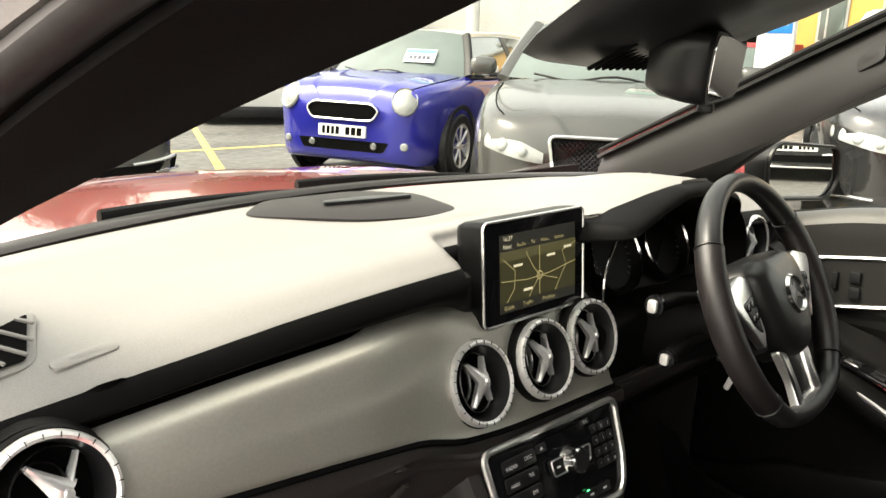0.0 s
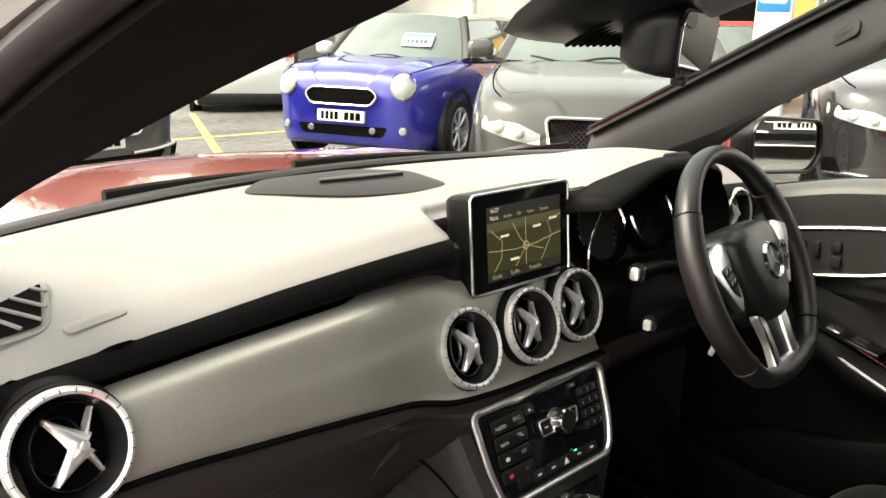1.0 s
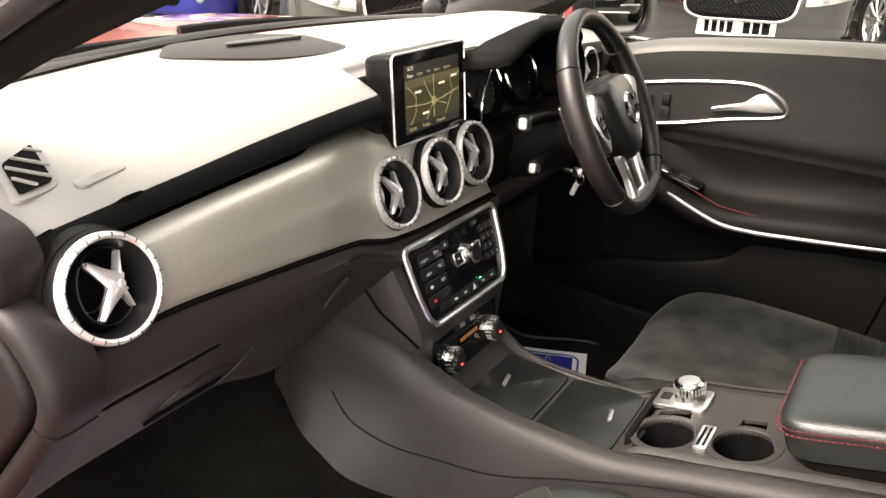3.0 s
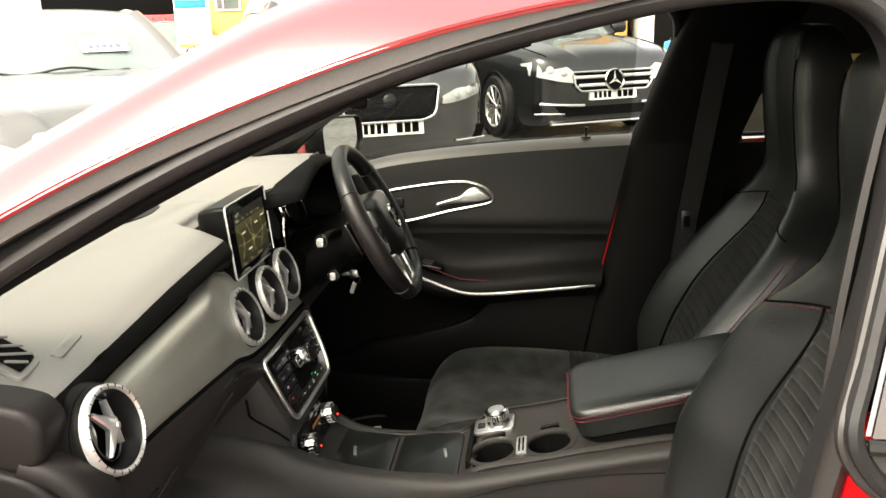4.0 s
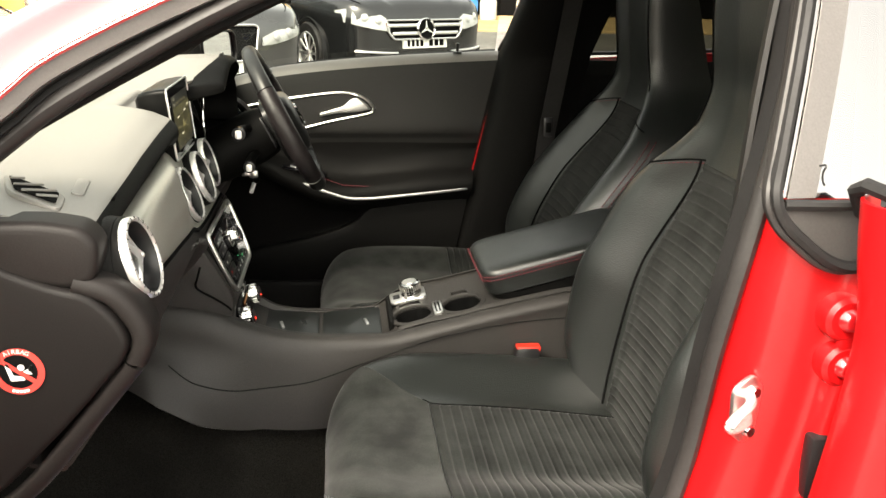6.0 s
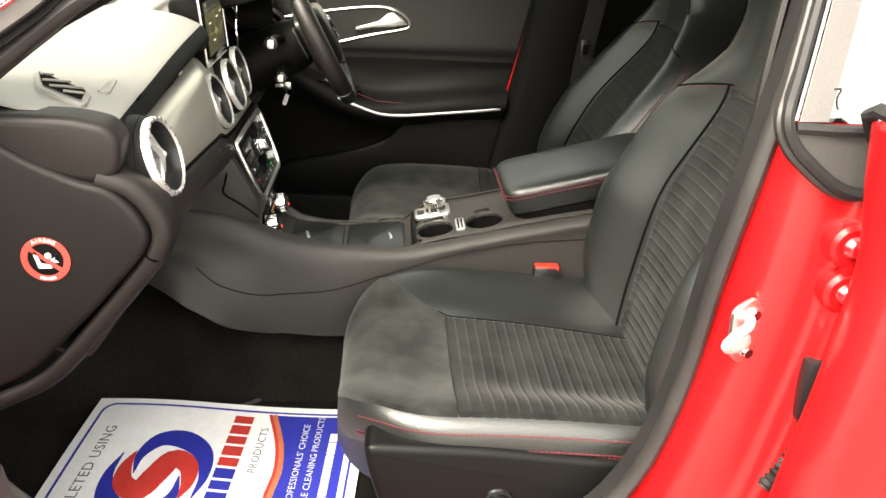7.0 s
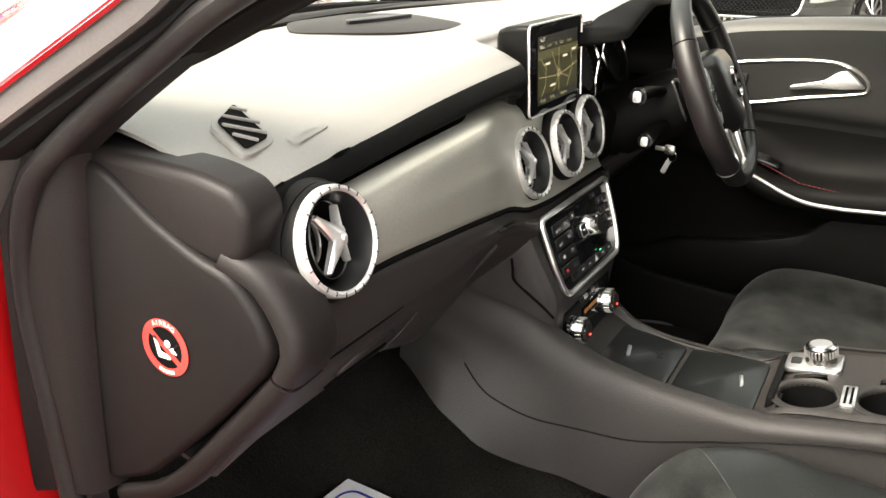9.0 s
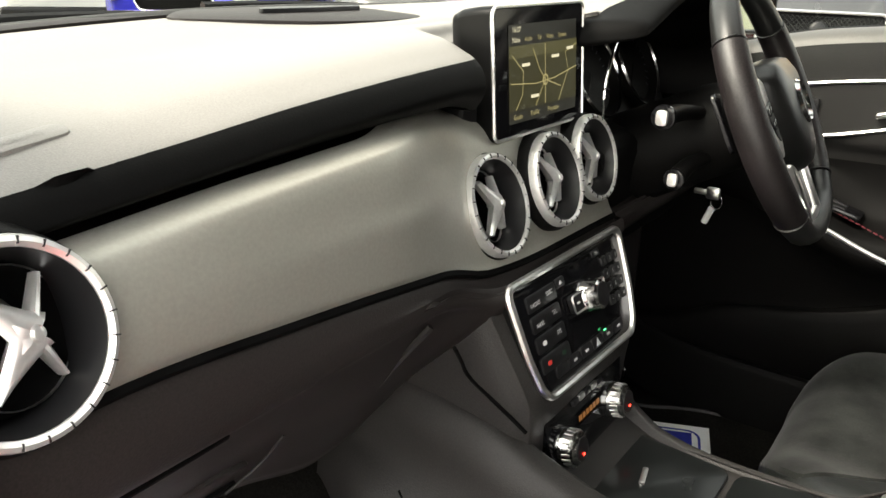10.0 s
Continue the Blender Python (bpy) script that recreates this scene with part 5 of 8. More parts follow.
for cx in (-0.070, 0.070):
    d = part("dial", revolve([(0, 0.002), (0.050, 0.002), (0.058, 0.012), (0.060, 0.012), (0.060, 0)], im @ pose(cx, 0.004, 0), 40), DARK, inst)
    part("chrome_ring", revolve([(0.0575, 0.012), (0.0590, 0.015), (0.0605, 0.012)], im @ pose(cx, 0.004, 0), 48), CHROME, d)
    tk = bmesh.new()
    for k in range(21):
        a = radians(225 - 270 * k / 20)
        q = im @ pose(cx + 0.044 * math.cos(a), 0.004 + 0.044 * math.sin(a), 0.0026, 0, 0, math.degrees(a))
        box(V(0, 0, 0), (0.007, 0.0012, 0.0005), m=q, bm=tk)
    part("scale_marks", tk, INKGREY, d)
    part("needle", plate([(-0.0015, 0), (0.0015, 0), (0.0006, 0.042), (-0.0006, 0.042)], 0.001, im @ pose(cx, 0.004, 0.005, 0, 0, 132)), DARK, d)
rows = []
for k in range(25):
    a = radians(-20 + 145 * k / 24)
    p = V(0.305 + 0.180 * math.cos(a), 0.0, 0.888 + 0.115 * math.sin(a))
    rows.append([p + V(0, -0.012, 0), p + V(-0.010 * math.cos(a), 0.03, -0.010 * math.sin(a)), p + V(-0.02 * math.cos(a), 0.10, -0.02 * math.sin(a))])
part("surround", thick(loft(rows), 0.003), DARK, inst)
part("surround_chrome", tube(curve([V(0.128, 0.012, 0.868), V(0.132, 0.014, 0.905), V(0.152, 0.016, 0.945), V(0.180, 0.02, 0.965)], 16), 0.002, 6), CHROME, inst)
# knee panel under the column
rows = []
for i in range(13):
    x = 0.13 + 0.50 * i / 12
    rows.append(curve([V(x, 0.085, 0.842), V(x, 0.030, 0.836), V(x, 0.008, 0.82), V(x, 0.012, 0.78), V(x, 0.02, 0.72), V(x, 0.05, 0.66), V(x, 0.12, 0.60)], 14))
part("knee_panel", thick(loft(rows), 0.005), DARK, dash)

# ---- radio and climate panel ----
radio = thing("radio_unit", (-0.008, 0.0, 0.63), "black radio unit with keypad and round knob in a chrome frame", "radio")
rm = plane_m((-0.009, -0.043, 0.6935), (1, -0.015, 0), (0, 0.042, 0.110))
RO = [(-0.126, 0.060), (0.124, 0.060), (0.119, -0.010), (0.110, -0.044), (0.098, -0.058), (-0.096, -0.058), (-0.108, -0.046), (-0.118, -0.010)]
ro = rpoly(RO, 0.014, 6)
part("body", plate(ro, 0.07, rm @ pose(0, 0, -0.002), 0.002), DARK, radio)
part("frame", sweep([rm @ V(a, b, 0.001) for a, b in ro], ring(0.0042, 0.0045, 8), closed=True, up=rm.to_3x3() @ V(0, 0, 1)), SATIN, radio, "satin chrome frame")
face = part("face", plate([(a * 0.955, b * 0.935) for a, b in ro], 0.002, rm @ pose(0, 0, 0.0015), 0.0006), GLOSS, radio)


def button(a, b, w_, h_, s="", par=None, lift=0.0035, size=0.0058, mt=None, tm=None):
    k = part("button", plate(rrect(w_, h_, min(w_, h_) * 0.18, 4), 0.003, rm @ pose(a, b, lift), 0.0007), mt or SATINBLACK, par or radio)
    if s:
        part("lettering", text_mesh(s, size, rm @ pose(a, b, lift + 0.0003)), tm or WHITE, k)
    return k


for r_, row in enumerate((("RADIO", "DISC"), ("NAVI", "TEL"), ("", "SYS"), ("", ""))):
    y_ = 0.036 - 0.0205 * r_
    k = button(-0.072, y_, 0.057, 0.0165)
    for c_, s in enumerate(row):
        if s:
            part("lettering", text_mesh(s, 0.0062, rm @ pose(-0.087 + 0.030 * c_, y_ + 0.001 - 0.003 * (1 - c_), 0.0040)), WHITE, k)
        else:
            part("symbol", plate(rrect(0.007, 0.0045, 0.0015), 0.0003, rm @ pose(-0.087 + 0.030 * c_, y_, 0.0040)), WHITE if r_ == 2 else (INKRED if c_ == 0 else GREENMARK), k)
k = button(-0.032, 0.040, 0.018, 0.010)
part("symbol", plate([(-0.003, -0.0015), (0.003, -0.0015), (0, 0.0022)], 0.0003, rm @ pose(-0.032, 0.040, 0.0040)), WHITE, k)
for r_ in range(4):
    for c_ in range(3):
        button(0.070 + 0.0145 * c_, 0.034 - 0.0150 * r_, 0.0115, 0.0105, "123456789*0#"[r_ * 3 + c_], size=0.006)
button(0.055, 0.047, 0.018, 0.007, "CLR", size=0.005)
part("disc_slot", plate(rrect(0.075, 0.0022, 0.001), 0.001, rm @ pose(0.012, 0.049, 0.0022)), VOID, face)
KB = rpoly([(-0.036, -0.0095), (0.034, -0.0095), (0.038, 0.0095), (-0.038, 0.0095)], 0.004)
bar = part("knob_bar", plate(KB, 0.006, rm @ pose(0.012, 0.012, 0.008), 0.0015), SATINBLACK, radio, "black rocker bar with a silver edge")
part("bar_edge", tube([rm @ V(0.012 + a, 0.012 + b, 0.0085) for a, b in KB], 0.0011, 6, closed=True), SATIN, bar)
for a in (-0.026, 0.026):
    part("symbol", box(V(0, 0, 0), (0.006, 0.0022, 0.0004), m=rm @ pose(0.012 + a, 0.012, 0.0084)), WHITE, bar)
part("knob", revolve([(0, 0.024), (0.0135, 0.024), (0.0155, 0.022), (0.0160, 0.008), (0.0175, 0.006), (0.0175, 0.002)], rm @ pose(0.012, 0.012, 0.0), 32), CHROME, bar)
part("knob_cap", revolve([(0, 0.0252), (0.0125, 0.0248), (0.0125, 0.0238)], rm @ pose(0.012, 0.012, 0.0), 28), SATINBLACK, bar)
for k in range(6):
    q = button(-0.066 + 0.0265 * k, -0.040, 0.0245, 0.012)
    if k == 3:
        part("hazard_triangle", plate([(-0.005, -0.004), (0.005, -0.004), (0, 0.0048)], 0.0003, rm @ pose(-0.066 + 0.0265 * k, -0.040, 0.0040)), WHITE, q)
    elif k > 0:
        part("symbol", box(V(0, 0, 0), (0.007, 0.0025, 0.0004), m=rm @ pose(-0.066 + 0.0265 * k, -0.040, 0.0040)), WHITE, q)
part("indicator_lamp", plate(rrect(0.005, 0.0016, 0.0006), 0.0003, rm @ pose(0.034, -0.0335, 0.0042)), glow("green_lamp", (0.05, 0.8, 0.25), 0.8), face)

clim = thing("climate_panel", (-0.012, -0.05, 0.55), "climate panel with two chrome knobs and small red lamps", "climate controls")
km = plane_m((-0.012, -0.064, 0.586), (1, 0, 0), (0, 0.20, 0.98))
part("panel", plate(rpoly([(-0.098, 0.040), (0.096, 0.040), (0.082, -0.046), (-0.084, -0.046)], 0.010, 4), 0.02, km, 0.001), GLOSS, clim)
for cx in (-0.060, 0.060):
    kb = part("knob", revolve([(0, 0.020), (0.013, 0.020), (0.0175, 0.017), (0.0190, 0.006), (0.0205, 0.003), (0.0205, 0)], km @ pose(cx, -0.016, 0), 32), CHROME, clim)
    part("knob_face", revolve([(0, 0.0215), (0.0125, 0.0212), (0.0125, 0.019)], km @ pose(cx, -0.016, 0), 28), SATINBLACK, kb)
    gr = bmesh.new()
    for j in range(20):
        a = 2 * math.pi * j / 20
        box(V(0, 0, 0), (0.0015, 0.0022, 0.009), m=km @ pose(cx + 0.0188 * math.cos(a), -0.016 + 0.0188 * math.sin(a), 0.010, 0, 0, math.degrees(a)), bm=gr)
    part("grip", gr, SATIN, kb)
    part("lamp", plate(rrect(0.0032, 0.0026, 0.001), 0.0004, km @ pose(cx, -0.021, 0.0222)), glow("red_lamp", (1.0, 0.03, 0.02), 2.0), kb)
for j in range(5):
    part("button", plate(rrect(0.013, 0.0065, 0.0015), 0.003, km @ pose(-0.030 + 0.015 * j, 0.020, 0.003), 0.0006), SATIN if j in (1, 3) else SATINBLACK, clim)
part("readout", plate(rrect(0.060, 0.014, 0.002), 0.001, km @ pose(0, -0.002, 0.0012)), VOID, clim)
part("readout_bars", bars(km @ pose(0, 0, 0.0016), -0.026, 0.026, -0.002, 0.006, 6), glow("amber_readout", (0.5, 0.20, 0.05), 0.06), clim)


# ---- centre console ----
con = thing("centre_console", (-0.01, -0.3, 0.26), "dark plastic centre console with lidded tray and cup holders", "console")
CON = [  # y, outer half width low, rail height, floor of the tray
    (0.16, 0.150, 0.640, 0.63), (0.06, 0.152, 0.630, 0.62), (-0.02, 0.150, 0.612, 0.60), (-0.08, 0.146, 0.584, 0.538), (-0.14, 0.142, 0.563, 0.517), (-0.22, 0.140, 0.552, 0.515),
    (-0.31, 0.139, 0.550, 0.518), (-0.345, 0.139, 0.553, 0.540), (-0.37, 0.139, 0.558, 0.557), (-0.46, 0.138, 0.579, 0.577), (-0.56, 0.137, 0.602, 0.600), (-0.70, 0.136, 0.628, 0.626), (-0.86, 0.134, 0.640, 0.638)]
RAIL = [(-0.16, 0.640), (-0.06, 0.628), (0.02, 0.600), (0.056, 0.577), (0.089, 0.549), (0.123, 0.530), (0.178, 0.521), (0.226, 0.520), (0.30, 0.522), (0.345, 0.540), (0.37, 0.559), (0.46, 0.579), (0.56, 0.602), (0.70, 0.628), (0.86, 0.640)]
rows = []
cx0 = -0.012
for i in range(205):
    y = 0.16 - 1.02 * i / 204
    w, zr, zt = [a for a in lerp_table([(-r[0], *r[1:]) for r in CON], -y)]
    low = lerp_table([(-0.16, 0.512), (-0.10, 0.500), (-0.045, 0.472), (0.02, 0.432), (0.09, 0.400), (0.22, 0.388), (0.6, 0.40), (0.9, 0.40)], -y)[0]
    fl = 0.052 * hump(y, 0.035, 0.02, 0.125)
    tk_ = 1 - hump(y, 0.16, 0.30, 0.34)
    half = [(-w - 0.030 - fl + 0.050 * tk_, low), (-w - 0.025 - fl * 0.45 + 0.040 * tk_, low + 0.045), (-w - 0.016 + 0.022 * tk_, zr - 0.070), (-w - 0.008 + 0.012 * tk_, zr - 0.030), (-w, zr - 0.010), (-w + 0.009, zr + 0.001), (-w + 0.022, zr + 0.004), (-w + 0.036, zr - 0.001), (-w + 0.046, zt + 0.003), (-w + 0.056, zt)]
    # driver side: a thin rail that dips along the tray
    zd = lerp_table(RAIL, -y)[0]
    zd = max(zd, zt + 0.002)
    v_ = 0.102 + 0.030 * hump(y, 0.16, 0.12, 0.08) + 0.010 * hump(y, -0.86, 0.45, 0.05)
    far = [(v_ + 0.034, low), (v_ + 0.024, low + 0.045), (v_ + 0.012, zd - 0.060), (v_ + 0.006, zd - 0.024), (v_ + 0.001, zd - 0.007), (v_ - 0.004, zd), (v_ - 0.009, zd + 0.001), (v_ - 0.013, zd - 0.001), (v_ - 0.017, zt + 0.001), (v_ - 0.022, zt)]
    prof = [V(cx0 + a, y, b) for a, b in half] + [V(cx0 + a, y, b) for a, b in far[::-1]]
    rows.append(curve(prof, 110))
bm = loft(rows)
gone = []
for v in bm.verts:
    for yy in (-0.388, -0.484):
        q = v.co - V(-0.054, yy, 0)
        q.z = 0
        if q.length < 0.0425 and v.co.z > 0.55:
            if q.length < 0.031:
                gone.append(v)
            else:
                k = q * (0.0385 / q.length - 1)
                v.co += V(k.x, k.y, -0.224 * k.y)
bmesh.ops.delete(bm, geom=gone, context="VERTS")
part("body", thick(bm, 0.005), CONSOLE, con)
# line moulded along the near flank
joint = []
for r in rows[20:195]:
    zj = lerp_table([(-0.06, 0.545), (0.0, 0.50), (0.08, 0.475), (0.17, 0.478), (0.30, 0.512), (0.45, 0.558), (0.60, 0.580), (0.90, 0.595)], -r[0].y)[0]
    for a, b in zip(r[:50], r[1:51]):
        if (a.z - zj) * (b.z - zj) <= 0 and a.z != b.z:
            joint.append(a.lerp(b, (zj - a.z) / (b.z - a.z)) + V(-0.0003, 0, 0))
            break
joint = [(a + b * 2 + c) / 4 for a, b, c in zip(joint, joint[1:], joint[2:])]
joint = [(a + b * 2 + c) / 4 for a, b, c in zip(joint, joint[1:], joint[2:])]
part("flank_joint", tube(joint, 0.0012, 6), DARK, con)
part("stack_joint", tube(curve([V(-0.186, 0.145, 0.512), V(-0.178, 0.09, 0.537), V(-0.168, 0.03, 0.562), V(-0.152, -0.02, 0.585), V(-0.138, -0.048, 0.602)], 30), 0.002, 6), VOID, con)
part("cheek_joint", tube(curve([V(-0.214, -0.018, 0.722), V(-0.185, -0.008, 0.694), V(-0.158, 0.000, 0.665), V(-0.152, -0.026, 0.644), V(-0.146, -0.043, 0.629), V(-0.138, -0.055, 0.614)], 24), 0.002, 6), VOID, con)
# centre stack cheeks
rows = []
for z, w, y in ((0.770, 0.146, 0.004), (0.73, 0.145, -0.016), (0.69, 0.140, -0.036), (0.65, 0.134, -0.055), (0.625, 0.130, -0.060), (0.600, 0.128, -0.058), (0.55, 0.126, -0.055), (0.50, 0.126, -0.05)):
    rows.append(curve([V(cx0 - w - 0.02, 0.16, z), V(cx0 - w - 0.012, 0.07, z), V(cx0 - w - 0.006, y + 0.035, z), V(cx0 - w + 0.004, y + 0.008, z), V(cx0 - w + 0.022, y, z), V(cx0, y, z), V(cx0 + w - 0.022, y, z), V(cx0 + w - 0.004, y + 0.008, z), V(cx0 + w + 0.006, y + 0.035, z), V(cx0 + w + 0.012, 0.07, z), V(cx0 + w + 0.02, 0.16, z)], 40))
cols = [curve([r[j] for r in rows], 24) for j in range(40)]
part("stack_cover", thick(loft(cols), 0.005), CONSOLE, con)
# two sliding lids in the tray, each with a bright tab
for y0, y1, z0, z1, ty in ((-0.092, -0.205, 0.528, 0.520, -0.133), (-0.212, -0.328, 0.520, 0.530, -0.299)):
    m = plane_m((cx0, (y0 + y1) / 2, (z0 + z1) / 2), (1, 0, 0), (0, y0 - y1, z0 - z1))
    L = abs(y0 - y1)
    lid = part("lid", plate(rrect(0.160, L, 0.014, 5), 0.006, m, 0.002), LID, con)
    tm = m @ pose(0.004, ty - (y0 + y1) / 2, 0.0028)
    part("tab", plate(rrect(0.030, 0.006, 0.002), 0.003, tm @ pose(0, 0, 0, 0, 0, 12), 0.0008), SATIN, lid)
part("tray_end", box(V(cx0, -0.346, 0.545), (0.135, 0.010, 0.026), 0.004), DARK, con)
# cup holders, set in a flat top
for yy in (-0.388, -0.484):
    zz = 0.5618 - (yy + 0.388) * 0.224
    m = plane_m((-0.054, yy, zz), (1, 0, 0), (0, 0.976, -0.218))
    c = part("cup_holder", revolve([(0.0480, -0.0016), (0.0470, 0.0006), (0.0395, 0.0010), (0.0375, -0.0004), (0.0368, -0.006)], m, 44), CONSOLE, con)
    # Well lining painted black for the shade down inside.
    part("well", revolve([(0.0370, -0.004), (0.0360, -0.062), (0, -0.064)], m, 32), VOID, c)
dm = plane_m((-0.052, -0.436, 0.5755), (1, 0, 0), (0, 0.977, -0.217))
dv = part("divider", plate(rrect(0.058, 0.018, 0.003), 0.004, dm, 0.001), SATIN, con)
for a in (-0.0035, 0.0035):
    part("slot", plate(rrect(0.046, 0.0032, 0.001), 0.001, dm @ pose(0, a, 0.0006)), VOID, dv)
# rotary controller
pm = plane_m((0.038, -0.388, 0.5635), (1, 0, 0), (0, 0.977, -0.217))
ctl = part("controller", plate(rpoly([(-0.030, 0.040), (0.024, 0.040), (0.028, -0.034), (-0.030, -0.034)], 0.008), 0.006, pm @ pose(0, 0, 0.004), 0.0015), SATIN, con, "silver rotary controller")
part("button", plate(rrect(0.020, 0.014, 0.003), 0.002, pm @ pose(-0.004, 0.026, 0.0055), 0.0006), SATINBLACK, ctl)
part("knob", revolve([(0, 0.030), (0.015, 0.030), (0.0205, 0.0275), (0.0215, 0.022), (0.0200, 0.012), (0.0215, 0.006), (0.0215, 0.003)], pm @ pose(0, -0.006, 0), 36), CHROME, ctl)
part("knob_top", revolve([(0, 0.0318), (0.0145, 0.0314), (0.0152, 0.0300)], pm @ pose(0, -0.006, 0), 32), SATIN, ctl)
nb = bmesh.new()
for k in range(28):
    a = 2 * math.pi * k / 28
    box(V(0, 0, 0), (0.0014, 0.0020, 0.010), m=pm @ pose(0.0214 * math.cos(a), -0.006 + 0.0214 * math.sin(a), 0.020, 0, 0, math.degrees(a)), bm=nb)
part("knurling", nb, SATIN, ctl)
# armrest
arm = thing("armrest", (0.0, -0.68, 0.63), "black leather armrest lid with red double stitching", "armrest")
am = plane_m((0.004, -0.662, 0.692), (1, 0, 0), (0, 0.968, -0.250))
PLAN = rpoly([(-0.101, 0.152), (0.101, 0.152), (0.104, -0.16), (-0.104, -0.16)], 0.040, 8)
rows = []
for s_, z_ in ((0.90, -0.052), (0.95, -0.048), (0.975, -0.030), (0.995, -0.017), (1.0, -0.010), (0.99, -0.004), (0.95, 0.001), (0.85, 0.0045), (0.60, 0.0070), (0.25, 0.008)):
    rows.append([am @ V(a_ * s_ if s_ < 0.99 else a_ - math.copysign(0.101 * (1 - s_), a_), b_ * (1 - (1 - s_) * 0.65), z_) for a_, b_ in PLAN])
part("pad", loft(rows, closed=True, caps=True), LEATHER, arm, "black leather armrest pad")
rows = [[am @ V(a_ * f, b_ * f, z_) for a_, b_ in PLAN] for f, z_ in ((0.92, -0.052), (0.90, -0.060), (0.86, -0.100))]
part("base", loft(rows, closed=True, caps=True), DARK, arm)
edge = curve([V(0.09, 0.1535, 0), V(-0.070, 0.1535, 0), V(-0.092, 0.1445, 0), V(-0.1020, 0.120, 0), V(-0.1030, 0.0, 0), V(-0.1060, -0.155, 0)], 60)
for off in (-0.0090, -0.0160):
    part("stitching", dashes([am @ (p + V(0, 0, off)) for p in edge], 0.0050, 0.0024, 0.0008), STITCH, arm)

# ---- steering wheel ----
sw = thing("steering_wheel", (0.311, -0.135, 0.875), "black leather steering wheel with silver spokes and red-flecked grips", "steering wheel")
wm = plane_m((0.311, -0.135, 0.875), (0.996, 0.089, 0), (-0.040, 0.444, 0.895))
RW = 0.1645
RIM = mat("smooth_wheel_leather", (0.0078, 0.0080, 0.0078), 0.38, spec=0.45, grain=(300, 0.15), blotch=(9, 0.15), bump=(420, 0.15, 0.0005))
PERF = mat("perforated_leather", (0.0085, 0.0068, 0.0070), 0.40, spec=0.4, grain=(500, 0.6), blotch=(30, 0.3), bump=(1100, 0.25, 0.0006))


def rim_pt(a):
    r = RW
    p = V(r * math.cos(a), r * math.sin(a), 0)
    if p.y < -0.137:
        p.y = -0.137 + (p.y + 0.137) * 0.55
    return p


def rim_piece(a0, a1, mt, name, n=30, thickr=0.0155):
    rows = []
    for k in range(n + 1):
        a = radians(a0 + (a1 - a0) * k / n)
        p = rim_pt(a)
        d = V(math.cos(a), math.sin(a), 0)
        q = thickr * (1.0 + 0.10 * math.cos(2 * a))
        rows.append([wm @ (p + d * (q * 0.92 * math.cos(t)) + V(0, 0, q * 1.12 * math.sin(t))) for t in [2 * math.pi * j / 14 for j in range(14)]])
    part(name, loft(rows, closed=True, caps=True), mt, sw)


rim_piece(35, 145, RIM, "rim", 44)
rim_piece(146, 222, PERF, "grip", 30, 0.0163)
rim_piece(-42, 34, PERF, "grip", 30, 0.0163)
rim_piece(223, 317, RIM, "rim", 36)
for a in (34.5, 145.5, 222.5, -42.5):
    rows = []
    q = radians(a)
    p = rim_pt(q)
    d = V(math.cos(q), math.sin(q), 0)
    part("seam", tube([wm @ (p + d * (0.0162 * math.cos(t)) + V(0, 0, 0.0182 * math.sin(t))) for t in [2 * math.pi * j / 20 for j in range(20)]], 0.0013, 6, closed=True), SATINBLACK, sw)
# airbag boss
HUB = rpoly([(-0.074, 0.046), (-0.050, 0.062), (0.050, 0.062), (0.074, 0.046), (0.070, 0.0), (0.052, -0.048), (0.022, -0.078), (-0.022, -0.078), (-0.052, -0.048), (-0.070, 0.0)], 0.030, 6)
rows = []
for s_, h in ((1.02, -0.034), (1.02, -0.004), (0.98, 0.012), (0.90, 0.022), (0.72, 0.028), (0.40, 0.031), (0.05, 0.032)):
    rows.append([wm @ V(a * s_, b * s_ - 0.002, h) for a, b in HUB])
boss = part("airbag_boss", loft(rows, closed=True, caps=True), RIM, sw)
bdg = part("badge", revolve([(0.0215, 0.030), (0.0245, 0.0345), (0.0275, 0.030)], wm @ pose(0.0, 0, 0.001), 32), CHROME, sw)
st3 = bmesh.new()
for k in range(3):
    m = wm @ pose(0, 0, 0.034, 0, 0, 90 + 120 * k)
    plate([(0, -0.0032), (0.0225, 0), (0, 0.0032), (-0.003, 0)], 0.003, m, bm=st3)
part("badge_star", st3, CHROME, bdg)
